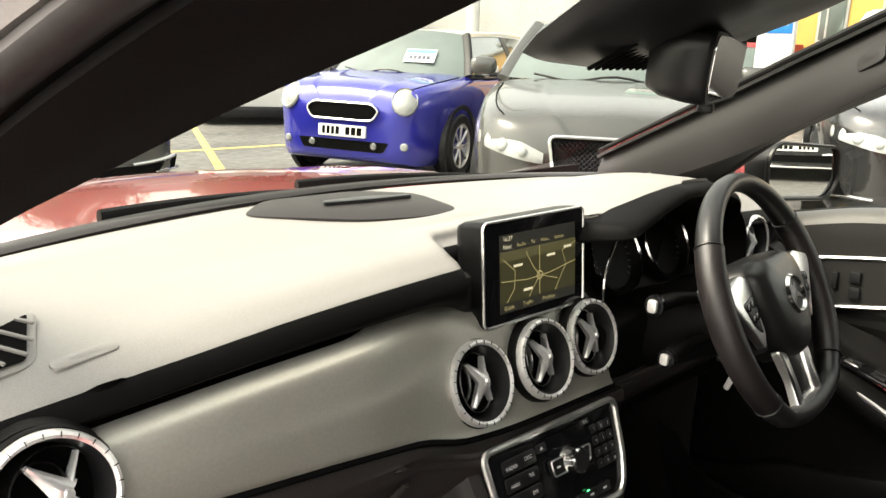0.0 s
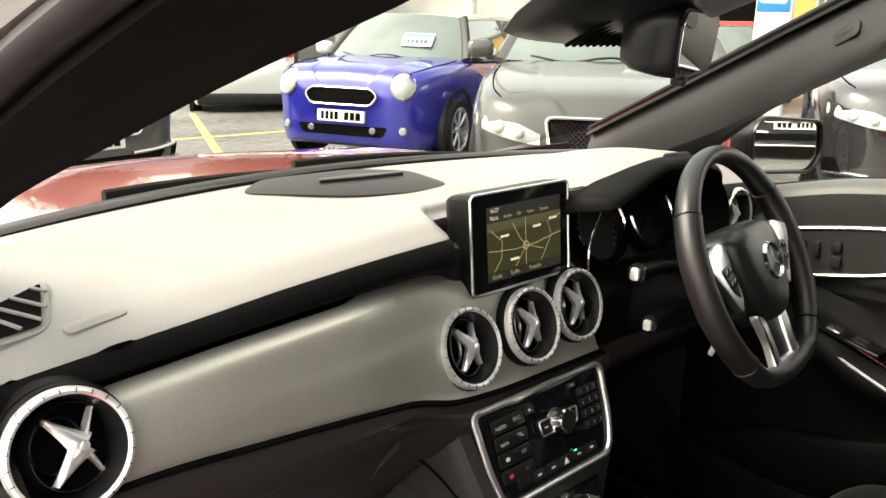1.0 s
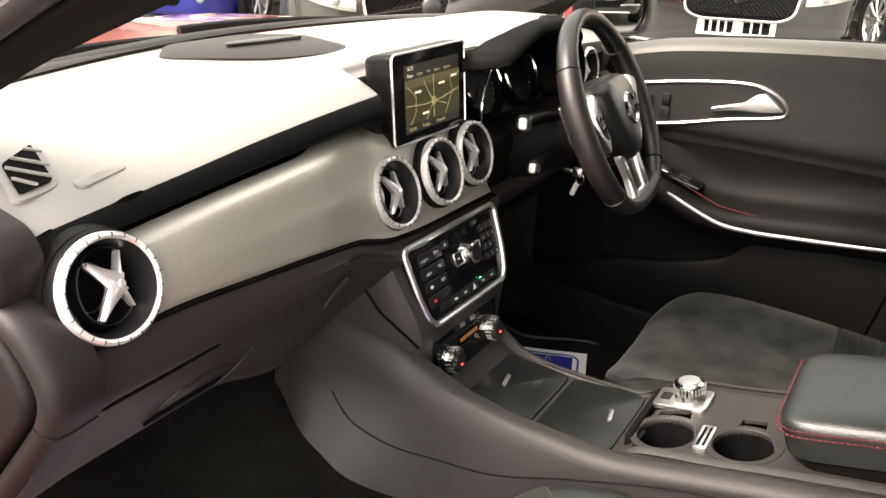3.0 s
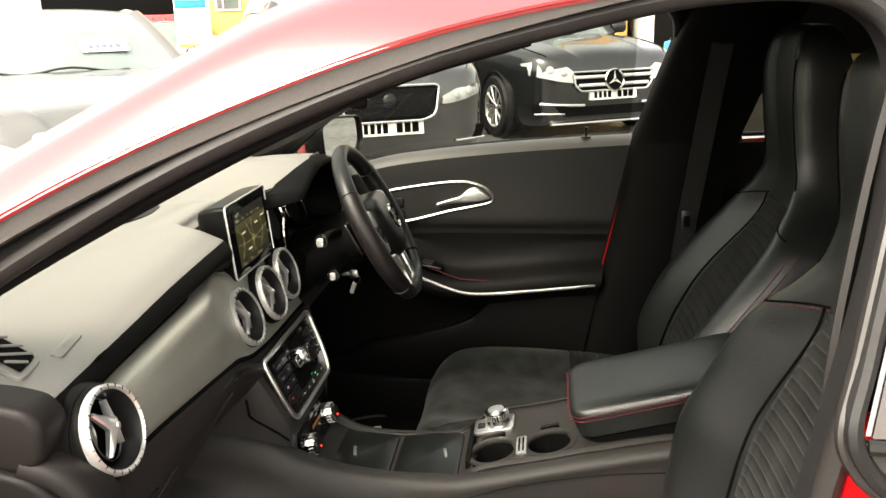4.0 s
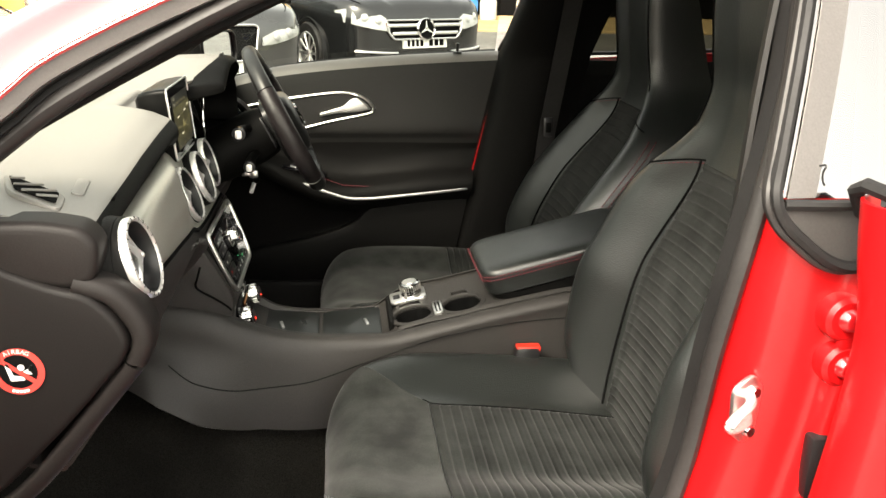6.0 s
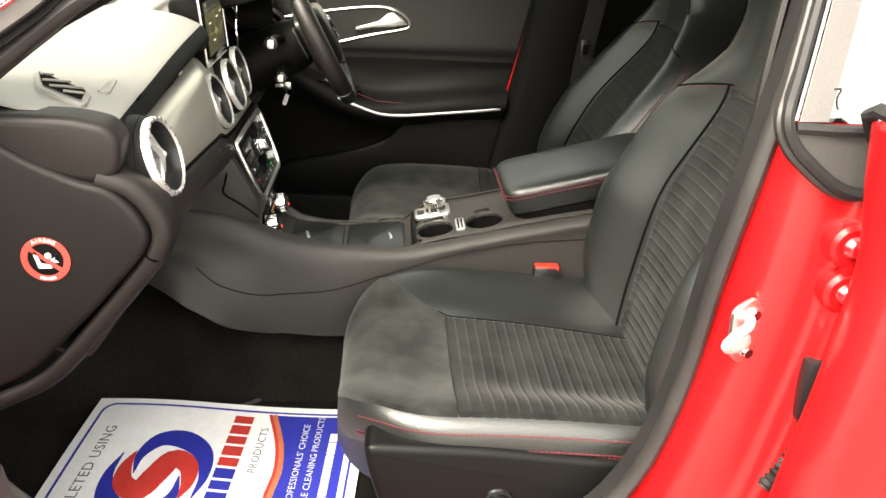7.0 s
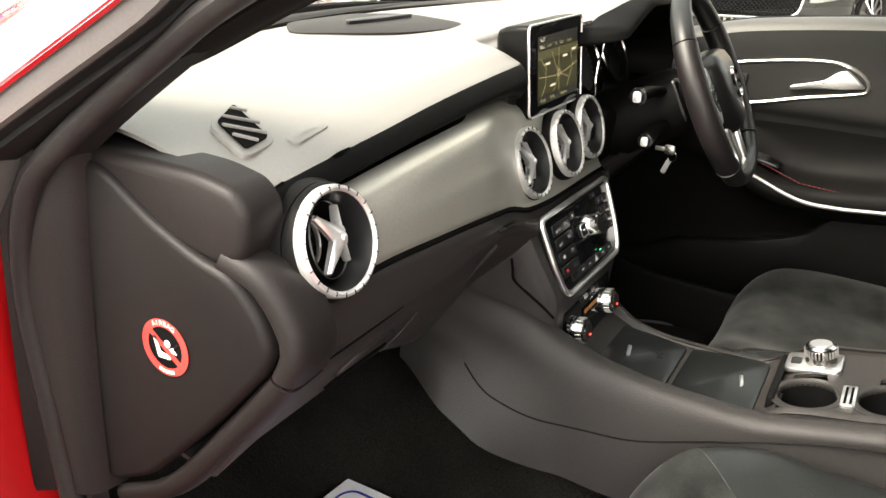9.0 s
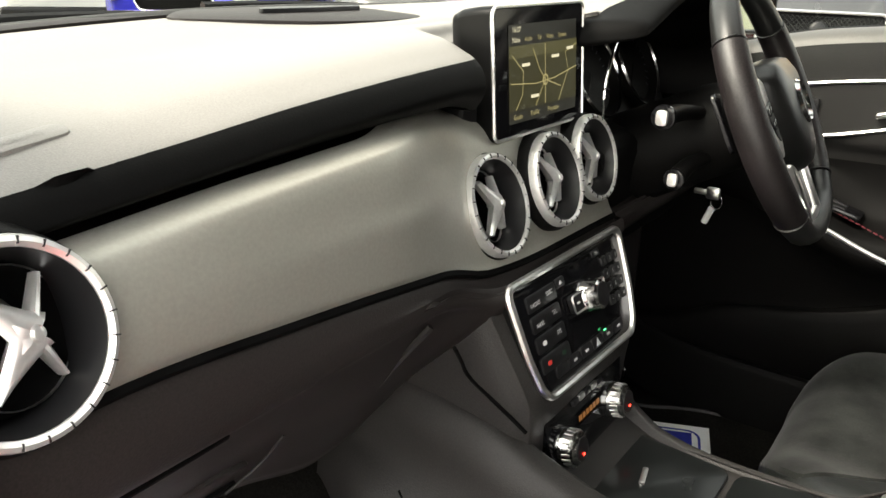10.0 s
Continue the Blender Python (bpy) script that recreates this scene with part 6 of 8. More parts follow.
# spokes: dark carrier, silver switch plates above, a silver fork below
for sx in (1, -1):
    part("spoke_carrier", plate(rpoly([(sx * 0.055, 0.044), (sx * 0.158, 0.040), (sx * 0.160, -0.020), (sx * 0.118, -0.050), (sx * 0.050, -0.060)], 0.016, 5), 0.016, wm @ pose(0, 0, -0.004), 0.004), SATINBLACK, sw)
    sp_ = [(sx * 0.078, 0.042), (sx * 0.100, 0.050), (sx * 0.148, 0.036), (sx * 0.146, 0.022), (sx * 0.112, -0.022), (sx * 0.092, -0.050), (sx * 0.076, -0.030), (sx * 0.080, 0.010)]
    spk_ = part("spoke", plate(rpoly(sp_, 0.008, 5), 0.012, wm @ pose(0, 0, 0.010), 0.003), SATIN, sw, "silver spoke with thumb switches")
    part("switch_pad", plate(rpoly([(sx * 0.084, 0.020), (sx * 0.118, 0.014), (sx * 0.104, -0.018), (sx * 0.088, -0.030)], 0.005), 0.004, wm @ pose(0, 0, 0.0115), 0.001), SATINBLACK, spk_)
    for a, b in ((0.094, 0.010), (0.108, 0.008), (0.092, -0.006), (0.102, -0.008)):
        part("thumb_switch", plate(rrect(0.009, 0.009, 0.002), 0.002, wm @ pose(sx * a, b, 0.0130), 0.0006), GLOSS, spk_)
    part("shift_paddle", plate(rpoly([(sx * 0.085, 0.045), (sx * 0.128, 0.050), (sx * 0.124, -0.025), (sx * 0.090, -0.015)], 0.012), 0.005, wm @ pose(0, 0, -0.034), 0.002), GLOSS, sw)
    lo_ = [(sx * 0.026, -0.070), (sx * 0.052, -0.060), (sx * 0.040, -0.105), (sx * 0.046, -0.140), (sx * 0.052, -0.154), (sx * 0.022, -0.156), (sx * 0.022, -0.110)]
    part("lower_spoke", plate(rpoly(lo_, 0.008, 5), 0.012, wm @ pose(0, 0, 0.006), 0.004), SATIN, sw)
part("spoke_bridge", plate(rpoly([(-0.040, -0.132), (0.040, -0.132), (0.046, -0.158), (-0.046, -0.158)], 0.008), 0.012, wm @ pose(0, 0, 0.0065), 0.004), SATIN, sw)
part("spoke_infill", plate(rpoly([(-0.030, -0.06), (0.030, -0.06), (0.026, -0.150), (-0.026, -0.150)], 0.006), 0.010, wm @ pose(0, 0, 0.001), 0.002), SATINBLACK, sw)
part("column_shroud", revolve([(0.030, 0.0), (0.052, -0.010), (0.058, -0.04), (0.060, -0.12), (0.062, -0.16)], wm @ pose(0, 0, -0.030), 28), DARK, sw)
# stalks with bright tips, reaching out of the column
for tip, foot, r in ((V(0.156, -0.050, 0.875), V(0.255, -0.060, 0.868), 0.0115), (V(0.172, -0.066, 0.803), V(0.265, -0.075, 0.815), 0.010)):
    st_ = part("stalk", sweep(curve([foot, foot.lerp(tip, 0.5) + V(0, 0.004, 0.002), tip], 12), lambda f: ring(0.008 + 0.004 * f, n=14), up=V(0, 0, 1)), DARK, sw)
    d = (tip - foot).normalized()
    m = plane_m(tip, (0, -1, 0), (0, 0, 1))
    if (m.to_3x3() @ V(0, 0, 1)).dot(d) < 0:
        m = plane_m(tip, (0, 1, 0), (0, 0, 1))
    part("tip_ring", revolve([(r * 1.1, -0.004), (r * 1.28, 0.0), (r * 1.2, 0.005), (r * 0.8, 0.006), (0, 0.006)], m, 24), GLOSS, st_)
    part("tip", plate(rrect(r * 1.15, r * 1.5, r * 0.35, 4), 0.005, m @ pose(0, 0, 0.011), 0.0015), VANE, st_)
# ignition key with a pale tag
key = thing("car_key", (0.405, -0.02, 0.72), "silver ignition key with a pale plastic tag", "key")
part("bow", box(V(0.404, -0.050, 0.732), (0.008, 0.020, 0.018), 0.004), SATIN, key)
part("blade", box(V(0.404, -0.034, 0.732), (0.004, 0.022, 0.008), 0.001), SATIN, key)
part("ring", tube([V(0.405, -0.056 + 0.008 * math.cos(t), 0.720 + 0.010 * math.sin(t)) for t in [2 * math.pi * k / 20 for k in range(20)]], 0.001, 6, closed=True), CHROME, key)
part("tag", box(V(0.408, -0.046, 0.698), (0.006, 0.010, 0.028), 0.003, m=pose(0, 0, 0, 20, 0, 0)), WHITE, key)

# ---- front seats ----
SHELLBLACK = mat("black_moulded_plastic", (0.0040, 0.0040, 0.0039), 0.36, spec=0.10, grain=(500, 0.15), blotch=(5, 0.12), bump=(500, 0.2, 0.0005))


def seat(m, label, out, BK, slide=(0, 0, 0), nose=0.102):
    """A sports seat about its own floor point: x across, y forward, z up; out is the door side.
    BK rows up the backrest: z, y of its centre, half width, bolster depth, thickness."""
    t = thing("front_seat", (0, 0, 0), label, "car seat", "front seats")
    Wc = 0.248

    def ease(q):
        q = max(0.0, min(1.0, q))
        return q * q * (3 - 2 * q)

    def halfw(y):
        q = max(0.0, (y - 0.09) / 0.190)
        return Wc * max(0.05, 1 - q ** 2.6) ** (1 / 2.6)

    def surf(x, y):
        """Height of the cushion over the floor."""
        f = max(0.0, min(1.1, (0.26 - y) / 0.52))
        u = min(1.0, abs(x) / halfw(y))
        z = 0.262 - 0.055 * f + 0.010 * math.sin(math.pi * min(1, f))
        z += ((0.012 + 0.032 * f) if x * out > 0 else (0.022 + 0.022 * f) * (0.35 + 0.65 * min(1, f / 0.25))) * ease((u - 0.42) / 0.46)
        z -= 0.014 * max(0, (u - 0.90) / 0.10) ** 2
        e = min(1.0, max(0.0, (0.275 - y) / 0.080))
        return z - 0.080 * (1 - math.sqrt(max(0.0, 1 - (1 - e) ** 2)))

    rows = []
    ny = 44
    for k in range(ny + 1):
        y = 0.275 - 0.56 * (k / ny) ** 1.4
        w = halfw(y)
        row = [V((-1 + 2 * j / 44) * w, y, surf((-1 + 2 * j / 44) * w, y)) for j in range(45)]
        zl, zr = row[0].z, row[-1].z
        side = [V(w + 0.004, y, zr - 0.012), V(w + 0.005, y, zr - 0.030), V(w + 0.002, y, zr - 0.050), V(w * 0.93, y, zr - 0.062), V(w * 0.85, y, 0.12),
                V(-w * 0.85, y, 0.12), V(-w * 0.93, y, zl - 0.062), V(-w - 0.002, y, zl - 0.050), V(-w - 0.005, y, zl - 0.030), V(-w - 0.004, y, zl - 0.012)]
        rows.append(row + side)
    part("cushion", loft(rows, closed=True, caps=True), LEATHER, t, "black leather seat cushion")

    # suede: a smooth nose panel and a ribbed panel behind it; the inboard bolster stays leather
    def inner(y):
        return 0.088 + 1.05 * max(0.0, y - 0.095)

    def panel(y0, y1, ribs, name, lift, ny):
        rows = []
        for k in range(ny + 1):
            y = y0 + (y1 - y0) * k / ny
            wi, wo = min(inner(y), halfw(y) * 0.97), halfw(y) * 0.988
            row = []
            for j in range(33):
                g = -1 + 2 * j / 32
                x = g * (wo if g * out > 0 else wi)
                z = surf(x, y) + lift
                if ribs:
                    ph = ((y0 - y) / 0.0172) % 1.0
                    z += 0.0024 * min(1.0, 2.6 * (1 - abs(2 * ph - 1))) * min(1.0, (1 - abs(g)) / 0.10) - 0.0012
                z -= (lift + 0.004) * max(0, abs(g) - 0.95) / 0.05
                row.append(V(x, y, z))
            rows.append(row)
        part(name, loft(rows), SUEDE if ribs else BRUSHED, t, "ribbed charcoal suede" if ribs else "smooth charcoal suede nose panel")

    panel(0.2742, nose, False, "nose_panel", 0.0035, 40)
    panel(nose - 0.002, -0.245, True, "seat_insert", 0.0035, 200)
    line = [V(-out * inner(0.26 - 0.50 * k / 40), 0.26 - 0.50 * k / 40, surf(inner(0.26 - 0.50 * k / 40) * -out, 0.26 - 0.50 * k / 40) + 0.002) for k in range(12, 41)]
    part("welt", tube(line, 0.0009, 6), VOID, t)
    # side bands with red stitching, plastic valances with a lumbar button
    for sx in (1, -1):
        val = rpoly([(0.232, 0.234), (0.225, 0.19), (0.205, 0.12), (0.180, 0.05), (-0.25, 0.05), (-0.285, 0.12), (-0.285, 0.196), (-0.14, 0.205), (0.06, 0.226)], 0.022, 6)
        vm = plane_m((sx * 0.253, 0, 0), (0, 1, 0), (0, 0, 1)) if sx > 0 else plane_m((sx * 0.253, 0, 0), (0, -1, 0), (0, 0, 1))
        va = part("valance", plate([(a if sx > 0 else -a, b + 0.010) for a, b in val], 0.05, vm @ pose(0, 0, 0.010), 0.012, seg=4), SHELLBLACK, t, "black plastic seat valance")
        bx = 0.04 if sx > 0 else -0.04
        part("adjuster_button", revolve([(0, 0.009), (0.012, 0.010), (0.017, 0.009), (0.0185, 0.004), (0.022, 0.003), (0.024, 0.0)], vm @ pose(bx, 0.148, 0.010), 28), GLOSS, va)
        for dx in (-0.008, 0.008):
            part("button_mark", revolve([(0, 0.0115), (0.002, 0.0112), (0.0026, 0.010)], vm @ pose(bx + dx, 0.148, 0.010), 10), CONSOLE, va)
        ys = [0.240 - 0.50 * k / 36 for k in range(37)]
        for dz, off in ((0.007, 0.0030), (0.030, 0.0056), (0.0345, 0.0056)):
            part("stitching", dashes([V(sx * (halfw(y) + off), y, surf(sx * halfw(y), y) - dz) for y in ys], 0.0055, 0.0026, 0.0009), STITCH, t)
        part("welt", tube([V(sx * (halfw(y) + 0.0052), y, surf(sx * halfw(y), y) - 0.0322) for y in ys], 0.0012, 6), VOID, t)
        part("rail", box(V(sx * 0.20, -0.02, 0.06), (0.04, 0.50, 0.05), 0.006), SATINBLACK, t)
    for ch in list(t.children):
        for o_ in [ch] + list(ch.children):
            o_.data.transform(Matrix.Translation(slide))

    # backrest with its built-in headrest
    def back(z):
        return lerp_table(BK, z)

    def fronty(x, z):
        y, w, bol, th = back(z)
        u = min(1.0, abs(x) / w)
        b = bol * (ease((u - 0.42) / 0.42) if u < 0.86 else 1 - 0.35 * ((u - 0.86) / 0.14) ** 2)
        return y + b

    z0, z1 = BK[0][0], BK[-1][0]
    rows = []
    for k in range(81):
        z = z0 + (z1 - z0) * k / 80
        y, w, bol, th = back(z)
        fr = [V(w * (-1 + 2 * j / 40), fronty(w * (-1 + 2 * j / 40), z) - 0.016 * max(0, (abs(-1 + 2 * j / 40) - 0.90) / 0.10) ** 2, z) for j in range(41)]
        bk = [V(w * 1.012, y + bol * 0.35 - th * 0.22, z), V(w * 1.005, y - th * 0.55, z), V(w * 0.93, y - th * 0.85, z), V(w * 0.5, y - th, z),
              V(-w * 0.5, y - th, z), V(-w * 0.93, y - th * 0.85, z), V(-w * 1.005, y - th * 0.55, z), V(-w * 1.012, y + bol * 0.35 - th * 0.22, z)]
        rows.append(fr + bk)
    part("backrest", loft(rows, closed=True, caps=True), LEATHER, t, "black leather backrest with built-in headrest")

    def iw(z):
        return 0.128 - 0.034 * ease((z - 0.48) / 0.20)

    rows = []
    for k in range(241):
        z = 0.215 + (0.668 - 0.215) * k / 240
        row = []
        for j in range(25):
            g = -1 + 2 * j / 24
            ph = ((z - 0.215 + 0.006 * g * g) / 0.0172) % 1.0
            d = 0.0024 * min(1.0, 2.6 * (1 - abs(2 * ph - 1))) * min(1.0, (1 - abs(g)) / 0.10)
            row.append(V(g * iw(z), fronty(g * iw(z), z) + 0.0030 + d - 0.009 * max(0, abs(g) - 0.95) / 0.05, z))
        rows.append(row)
    part("back_insert", loft(rows), SUEDE, t, "ribbed charcoal suede")
    for sx in (1, -1):
        zz = [0.21 + 0.46 * k / 40 for k in range(41)]
        part("welt", tube([V(sx * (iw(z) + 0.002), fronty(iw(z) + 0.002, z) + 0.0015, z) for z in zz], 0.0022, 6), VOID, t)
        line = []
        for k in range(19):
            f = k / 18
            z = 0.672 - 0.030 * f ** 1.6
            x = 0.090 + (back(z)[1] * 0.985 - 0.090) * f
            line.append(V(sx * x, fronty(x, z) + 0.0006, z))
        part("shoulder_seam", tube(line, 0.0016, 6), VOID, t)
        part("stitching", dashes([p + V(0, 0.0004, -0.005) for p in line], 0.005, 0.0026, 0.0007), STITCH, t)
        for dy in (0.030, 0.046):
            line = []
            for k in range(41):
                z = 0.21 + 0.42 * k / 40
                y, w, bol, th = back(z)
                line.append(V(sx * (w * 1.010), y + bol - dy, z))
            part("stitching", dashes(line, 0.0055, 0.0026, 0.0010), STITCH, t)
        line = [V(sx * back(z)[1] * 0.90, fronty(back(z)[1] * 0.90, z) + 0.0008, z) for z in [0.72 + 0.24 * k / 16 for k in range(17)]]
        part("head_seam", tube(line, 0.0014, 6), VOID, t)
    t.matrix_basis = m
    return t


BACK_UPRIGHT = [(0.17, -0.225, 0.225, 0.030, 0.10), (0.24, -0.232, 0.238, 0.055, 0.13), (0.34, -0.245, 0.250, 0.082, 0.15), (0.44, -0.262, 0.254, 0.084, 0.16), (0.53, -0.290, 0.248, 0.072, 0.16),
                (0.61, -0.318, 0.229, 0.062, 0.165), (0.655, -0.335, 0.196, 0.052, 0.165), (0.69, -0.345, 0.165, 0.036, 0.16), (0.73, -0.352, 0.140, 0.020, 0.155), (0.79, -0.356, 0.125, 0.014, 0.16),
                (0.85, -0.349, 0.125, 0.014, 0.16), (0.90, -0.344, 0.127, 0.014, 0.155), (0.945, -0.342, 0.125, 0.012, 0.145), (0.975, -0.345, 0.116, 0.008, 0.125), (0.992, -0.354, 0.100, 0.003, 0.10), (1.000, -0.368, 0.080, 0.0, 0.07)]
BACK_RECLINED = [(0.17, -0.185, 0.225, 0.020, 0.10), (0.24, -0.195, 0.238, 0.038, 0.13), (0.34, -0.218, 0.250, 0.060, 0.15), (0.44, -0.262, 0.254, 0.060, 0.16), (0.53, -0.322, 0.248, 0.056, 0.16),
                 (0.61, -0.378, 0.229, 0.050, 0.16), (0.655, -0.402, 0.196, 0.044, 0.155), (0.69, -0.412, 0.165, 0.032, 0.15), (0.73, -0.414, 0.140, 0.020, 0.145), (0.79, -0.405, 0.125, 0.014, 0.14),
                 (0.85, -0.397, 0.125, 0.014, 0.13), (0.90, -0.392, 0.127, 0.014, 0.12), (0.945, -0.390, 0.125, 0.012, 0.105), (0.985, -0.394, 0.116, 0.008, 0.085), (1.008, -0.402, 0.100, 0.003, 0.065), (1.018, -0.414, 0.080, 0.0, 0.045)]
seat(pose(-0.397, -0.495, 0.250), "black leather and suede passenger seat with red stitching", -1, BACK_UPRIGHT)
seat(pose(0.385, -0.545, 0.232), "black leather and suede sports seat behind the steering wheel", 1, BACK_RECLINED, (-0.025, 0.072, -0.022), -0.06)

# seat belt buckles beside the console
for sx, y in ((-1, -0.593), (1, -0.64)):
    bk = thing("belt_buckle", (sx * 0.105 - 0.01, y, 0.42), "black seat belt buckle with a red release button", "belt buckle", "belt buckles")
    x = sx * 0.150 - 0.012
    m = pose(x, y, 0.445, -12, 0, 0)
    part("stalk", box(V(x, y + 0.008, 0.43), (0.022, 0.036, 0.11), 0.006), SATINBLACK, bk)
    part("housing", box(V(x, y, 0.498), (0.026, 0.048, 0.080), 0.008), SATINBLACK, bk)
    part("release", box(V(x, y - 0.002, 0.5335), (0.020, 0.046, 0.012), 0.003), BUCKLE, bk)
# driver's belt on the pillar
belt = thing("seat_belt", (0.64, -0.80, 0.8), "black webbing seat belt with a metal tongue", "seat belt")
web = curve([V(0.575, -0.86, 1.26), V(0.595, -0.84, 1.1), V(0.615, -0.82, 0.92), V(0.625, -0.80, 0.75), V(0.635, -0.78, 0.45)], 24)
part("webbing", sweep(web, [(-0.023, -0.0008), (0.023, -0.0008), (0.023, 0.0008), (-0.023, 0.0008)], up=V(1, 0, 0.1)), RUBBER, belt)
part("tongue", plate(rpoly([(-0.013, 0.02), (0.013, 0.02), (0.011, -0.03), (-0.011, -0.03)], 0.004), 0.003, plane_m((0.606, -0.802, 0.812), (0, 1, 0), (0.1, 0, 1)) @ pose(0, 0, 0, 0, 180, 0), 0.001), SATINBLACK, belt)
part("tongue_slot", plate(rrect(0.014, 0.026, 0.002), 0.001, plane_m((0.6045, -0.802, 0.806), (0, 1, 0), (0.1, 0, 1)) @ pose(0, 0, 0, 0, 180, 0)), VOID, belt)

# ---- rear bench ----
rb = thing("rear_bench", (0, -1.35, 0.3), "black leather rear bench seat", "car seat")
rows = []
for i in range(33):
    u = -1 + 2 * i / 32
    x = u * 0.66
    b = 0.02 * math.cos(3 * math.pi * u) 
    rows.append(curve([V(x, -0.98, 0.34), V(x, -0.96, 0.47 + b * 0.3), V(x, -1.02, 0.525 + b), V(x, -1.25, 0.50 + b), V(x, -1.40, 0.49), V(x, -1.44 + b, 0.58), V(x, -1.52 + b, 0.78), V(x, -1.61, 0.95), V(x, -1.66, 0.985), V(x, -1.72, 0.97)], 36))
part("upholstery", thick(loft(rows), 0.01), LEATHER, rb)
for x in (-0.38, 0.38):
    part("headrest", box(V(x, -1.66, 1.035), (0.24, 0.09, 0.12), 0.035, 4), LEATHER, rb)

# ---- mirror and roof fittings ----
rv = thing("rear_view_mirror", (0.05, -0.10, 1.22), "black rear-view mirror on a windscreen bracket", "mirror")
mm = plane_m((0.040, -0.165, 1.182), (0.95, 0.312, 0), (0, -0.10, 1))
MO = rpoly([(-0.100, -0.036), (0.100, -0.036), (0.106, 0.030), (-0.106, 0.034)], 0.022, 6)
rows = []
for s, d in ((0.97, 0.004), (1.0, 0.0), (1.0, -0.018), (0.94, -0.042), (0.78, -0.058), (0.5, -0.064)):
    rows.append([mm @ V(a * s, b * s, d) for a, b in MO])
part("housing", loft(rows, closed=True, caps=True), SATINBLACK, rv)
part("glass", plate([(a * 0.92, b * 0.88) for a, b in MO], 0.001, mm @ pose(0, 0, 0.0055)), MIRROR, rv)
part("dip_lever", box(V(0, 0, 0), (0.012, 0.010, 0.016), 0.003, m=mm @ pose(-0.02, -0.042, -0.006)), SATINBLACK, rv)
part("arm", sweep(curve([mm @ V(0, 0.02, -0.05), V(0.04, -0.07, 1.225), V(0.02, -0.03, 1.235)], 10), ring(0.014, n=12)), SATINBLACK, rv)
# sensor cover on the glass above the mirror
sc = thing("sensor_cover", (0.0, -0.05, 1.22), "black plastic sensor cover at the top of the windscreen", "sensor cover")
rows = []
for f, w, d in ((0.0, 0.095, 0.010), (0.12, 0.115, 0.028), (0.35, 0.130, 0.040), (0.65, 0.145, 0.048), (1.0, 0.155, 0.050)):
    y = -0.030 - 0.28 * f
    z = glass_z(y) - 0.006
    rows.append(curve([V(-w - 0.02, y - 0.0, z), V(-w, y - 0.004, z - d * 0.6), V(-w * 0.6, y - 0.008, z - d), V(0, y - 0.01, z - d * 1.05), V(w * 0.6, y - 0.008, z - d), V(w, y - 0.004, z - d * 0.6), V(w + 0.02, y, z)], 22))
part("shell", thick(loft(rows), 0.004), SATINBLACK, sc)
ribs = bmesh.new()
for k in range(9):
    box(V(-0.085 + 0.012 * k, -0.115, glass_z(-0.115) - 0.052), (0.004, 0.06, 0.004), 0.001, m=Matrix.Rotation(-0.46, 4, "X"), bm=ribs)
part("grille", ribs, VOID, sc)
# sun visors folded against the roof
for sx in (-1, 1):
    v = thing("sun_visor", (sx * 0.33, -0.38, 1.29), "black cloth sun visor folded up", "sun visor", "sun visors")
    part("blade", box(V(sx * 0.34, -0.40, 1.305), (0.34, 0.17, 0.016), 0.008, 3, m=Matrix.Rotation(-0.30, 4, "X")), HEADLINER, v)
    part("pivot", tube([V(sx * 0.15, -0.33, 1.305), V(sx * 0.52, -0.33, 1.300)], 0.006, 8), DARK, v)
ov = thing("overhead_console", (0.05, -0.42, 1.30), "black overhead lamp console", "roof console")
part("housing", box(V(0.05, -0.43, 1.325), (0.20, 0.16, 0.035), 0.014, 3, m=Matrix.Rotation(-0.2, 4, "X")), SATINBLACK, ov)


# ---- front doors ----
def belt_z(y):
    return lerp_table([(-0.72, 0.990), (-0.41, 0.972), (-0.12, 0.943), (0.06, 0.903), (0.26, 0.865)], y)[0]


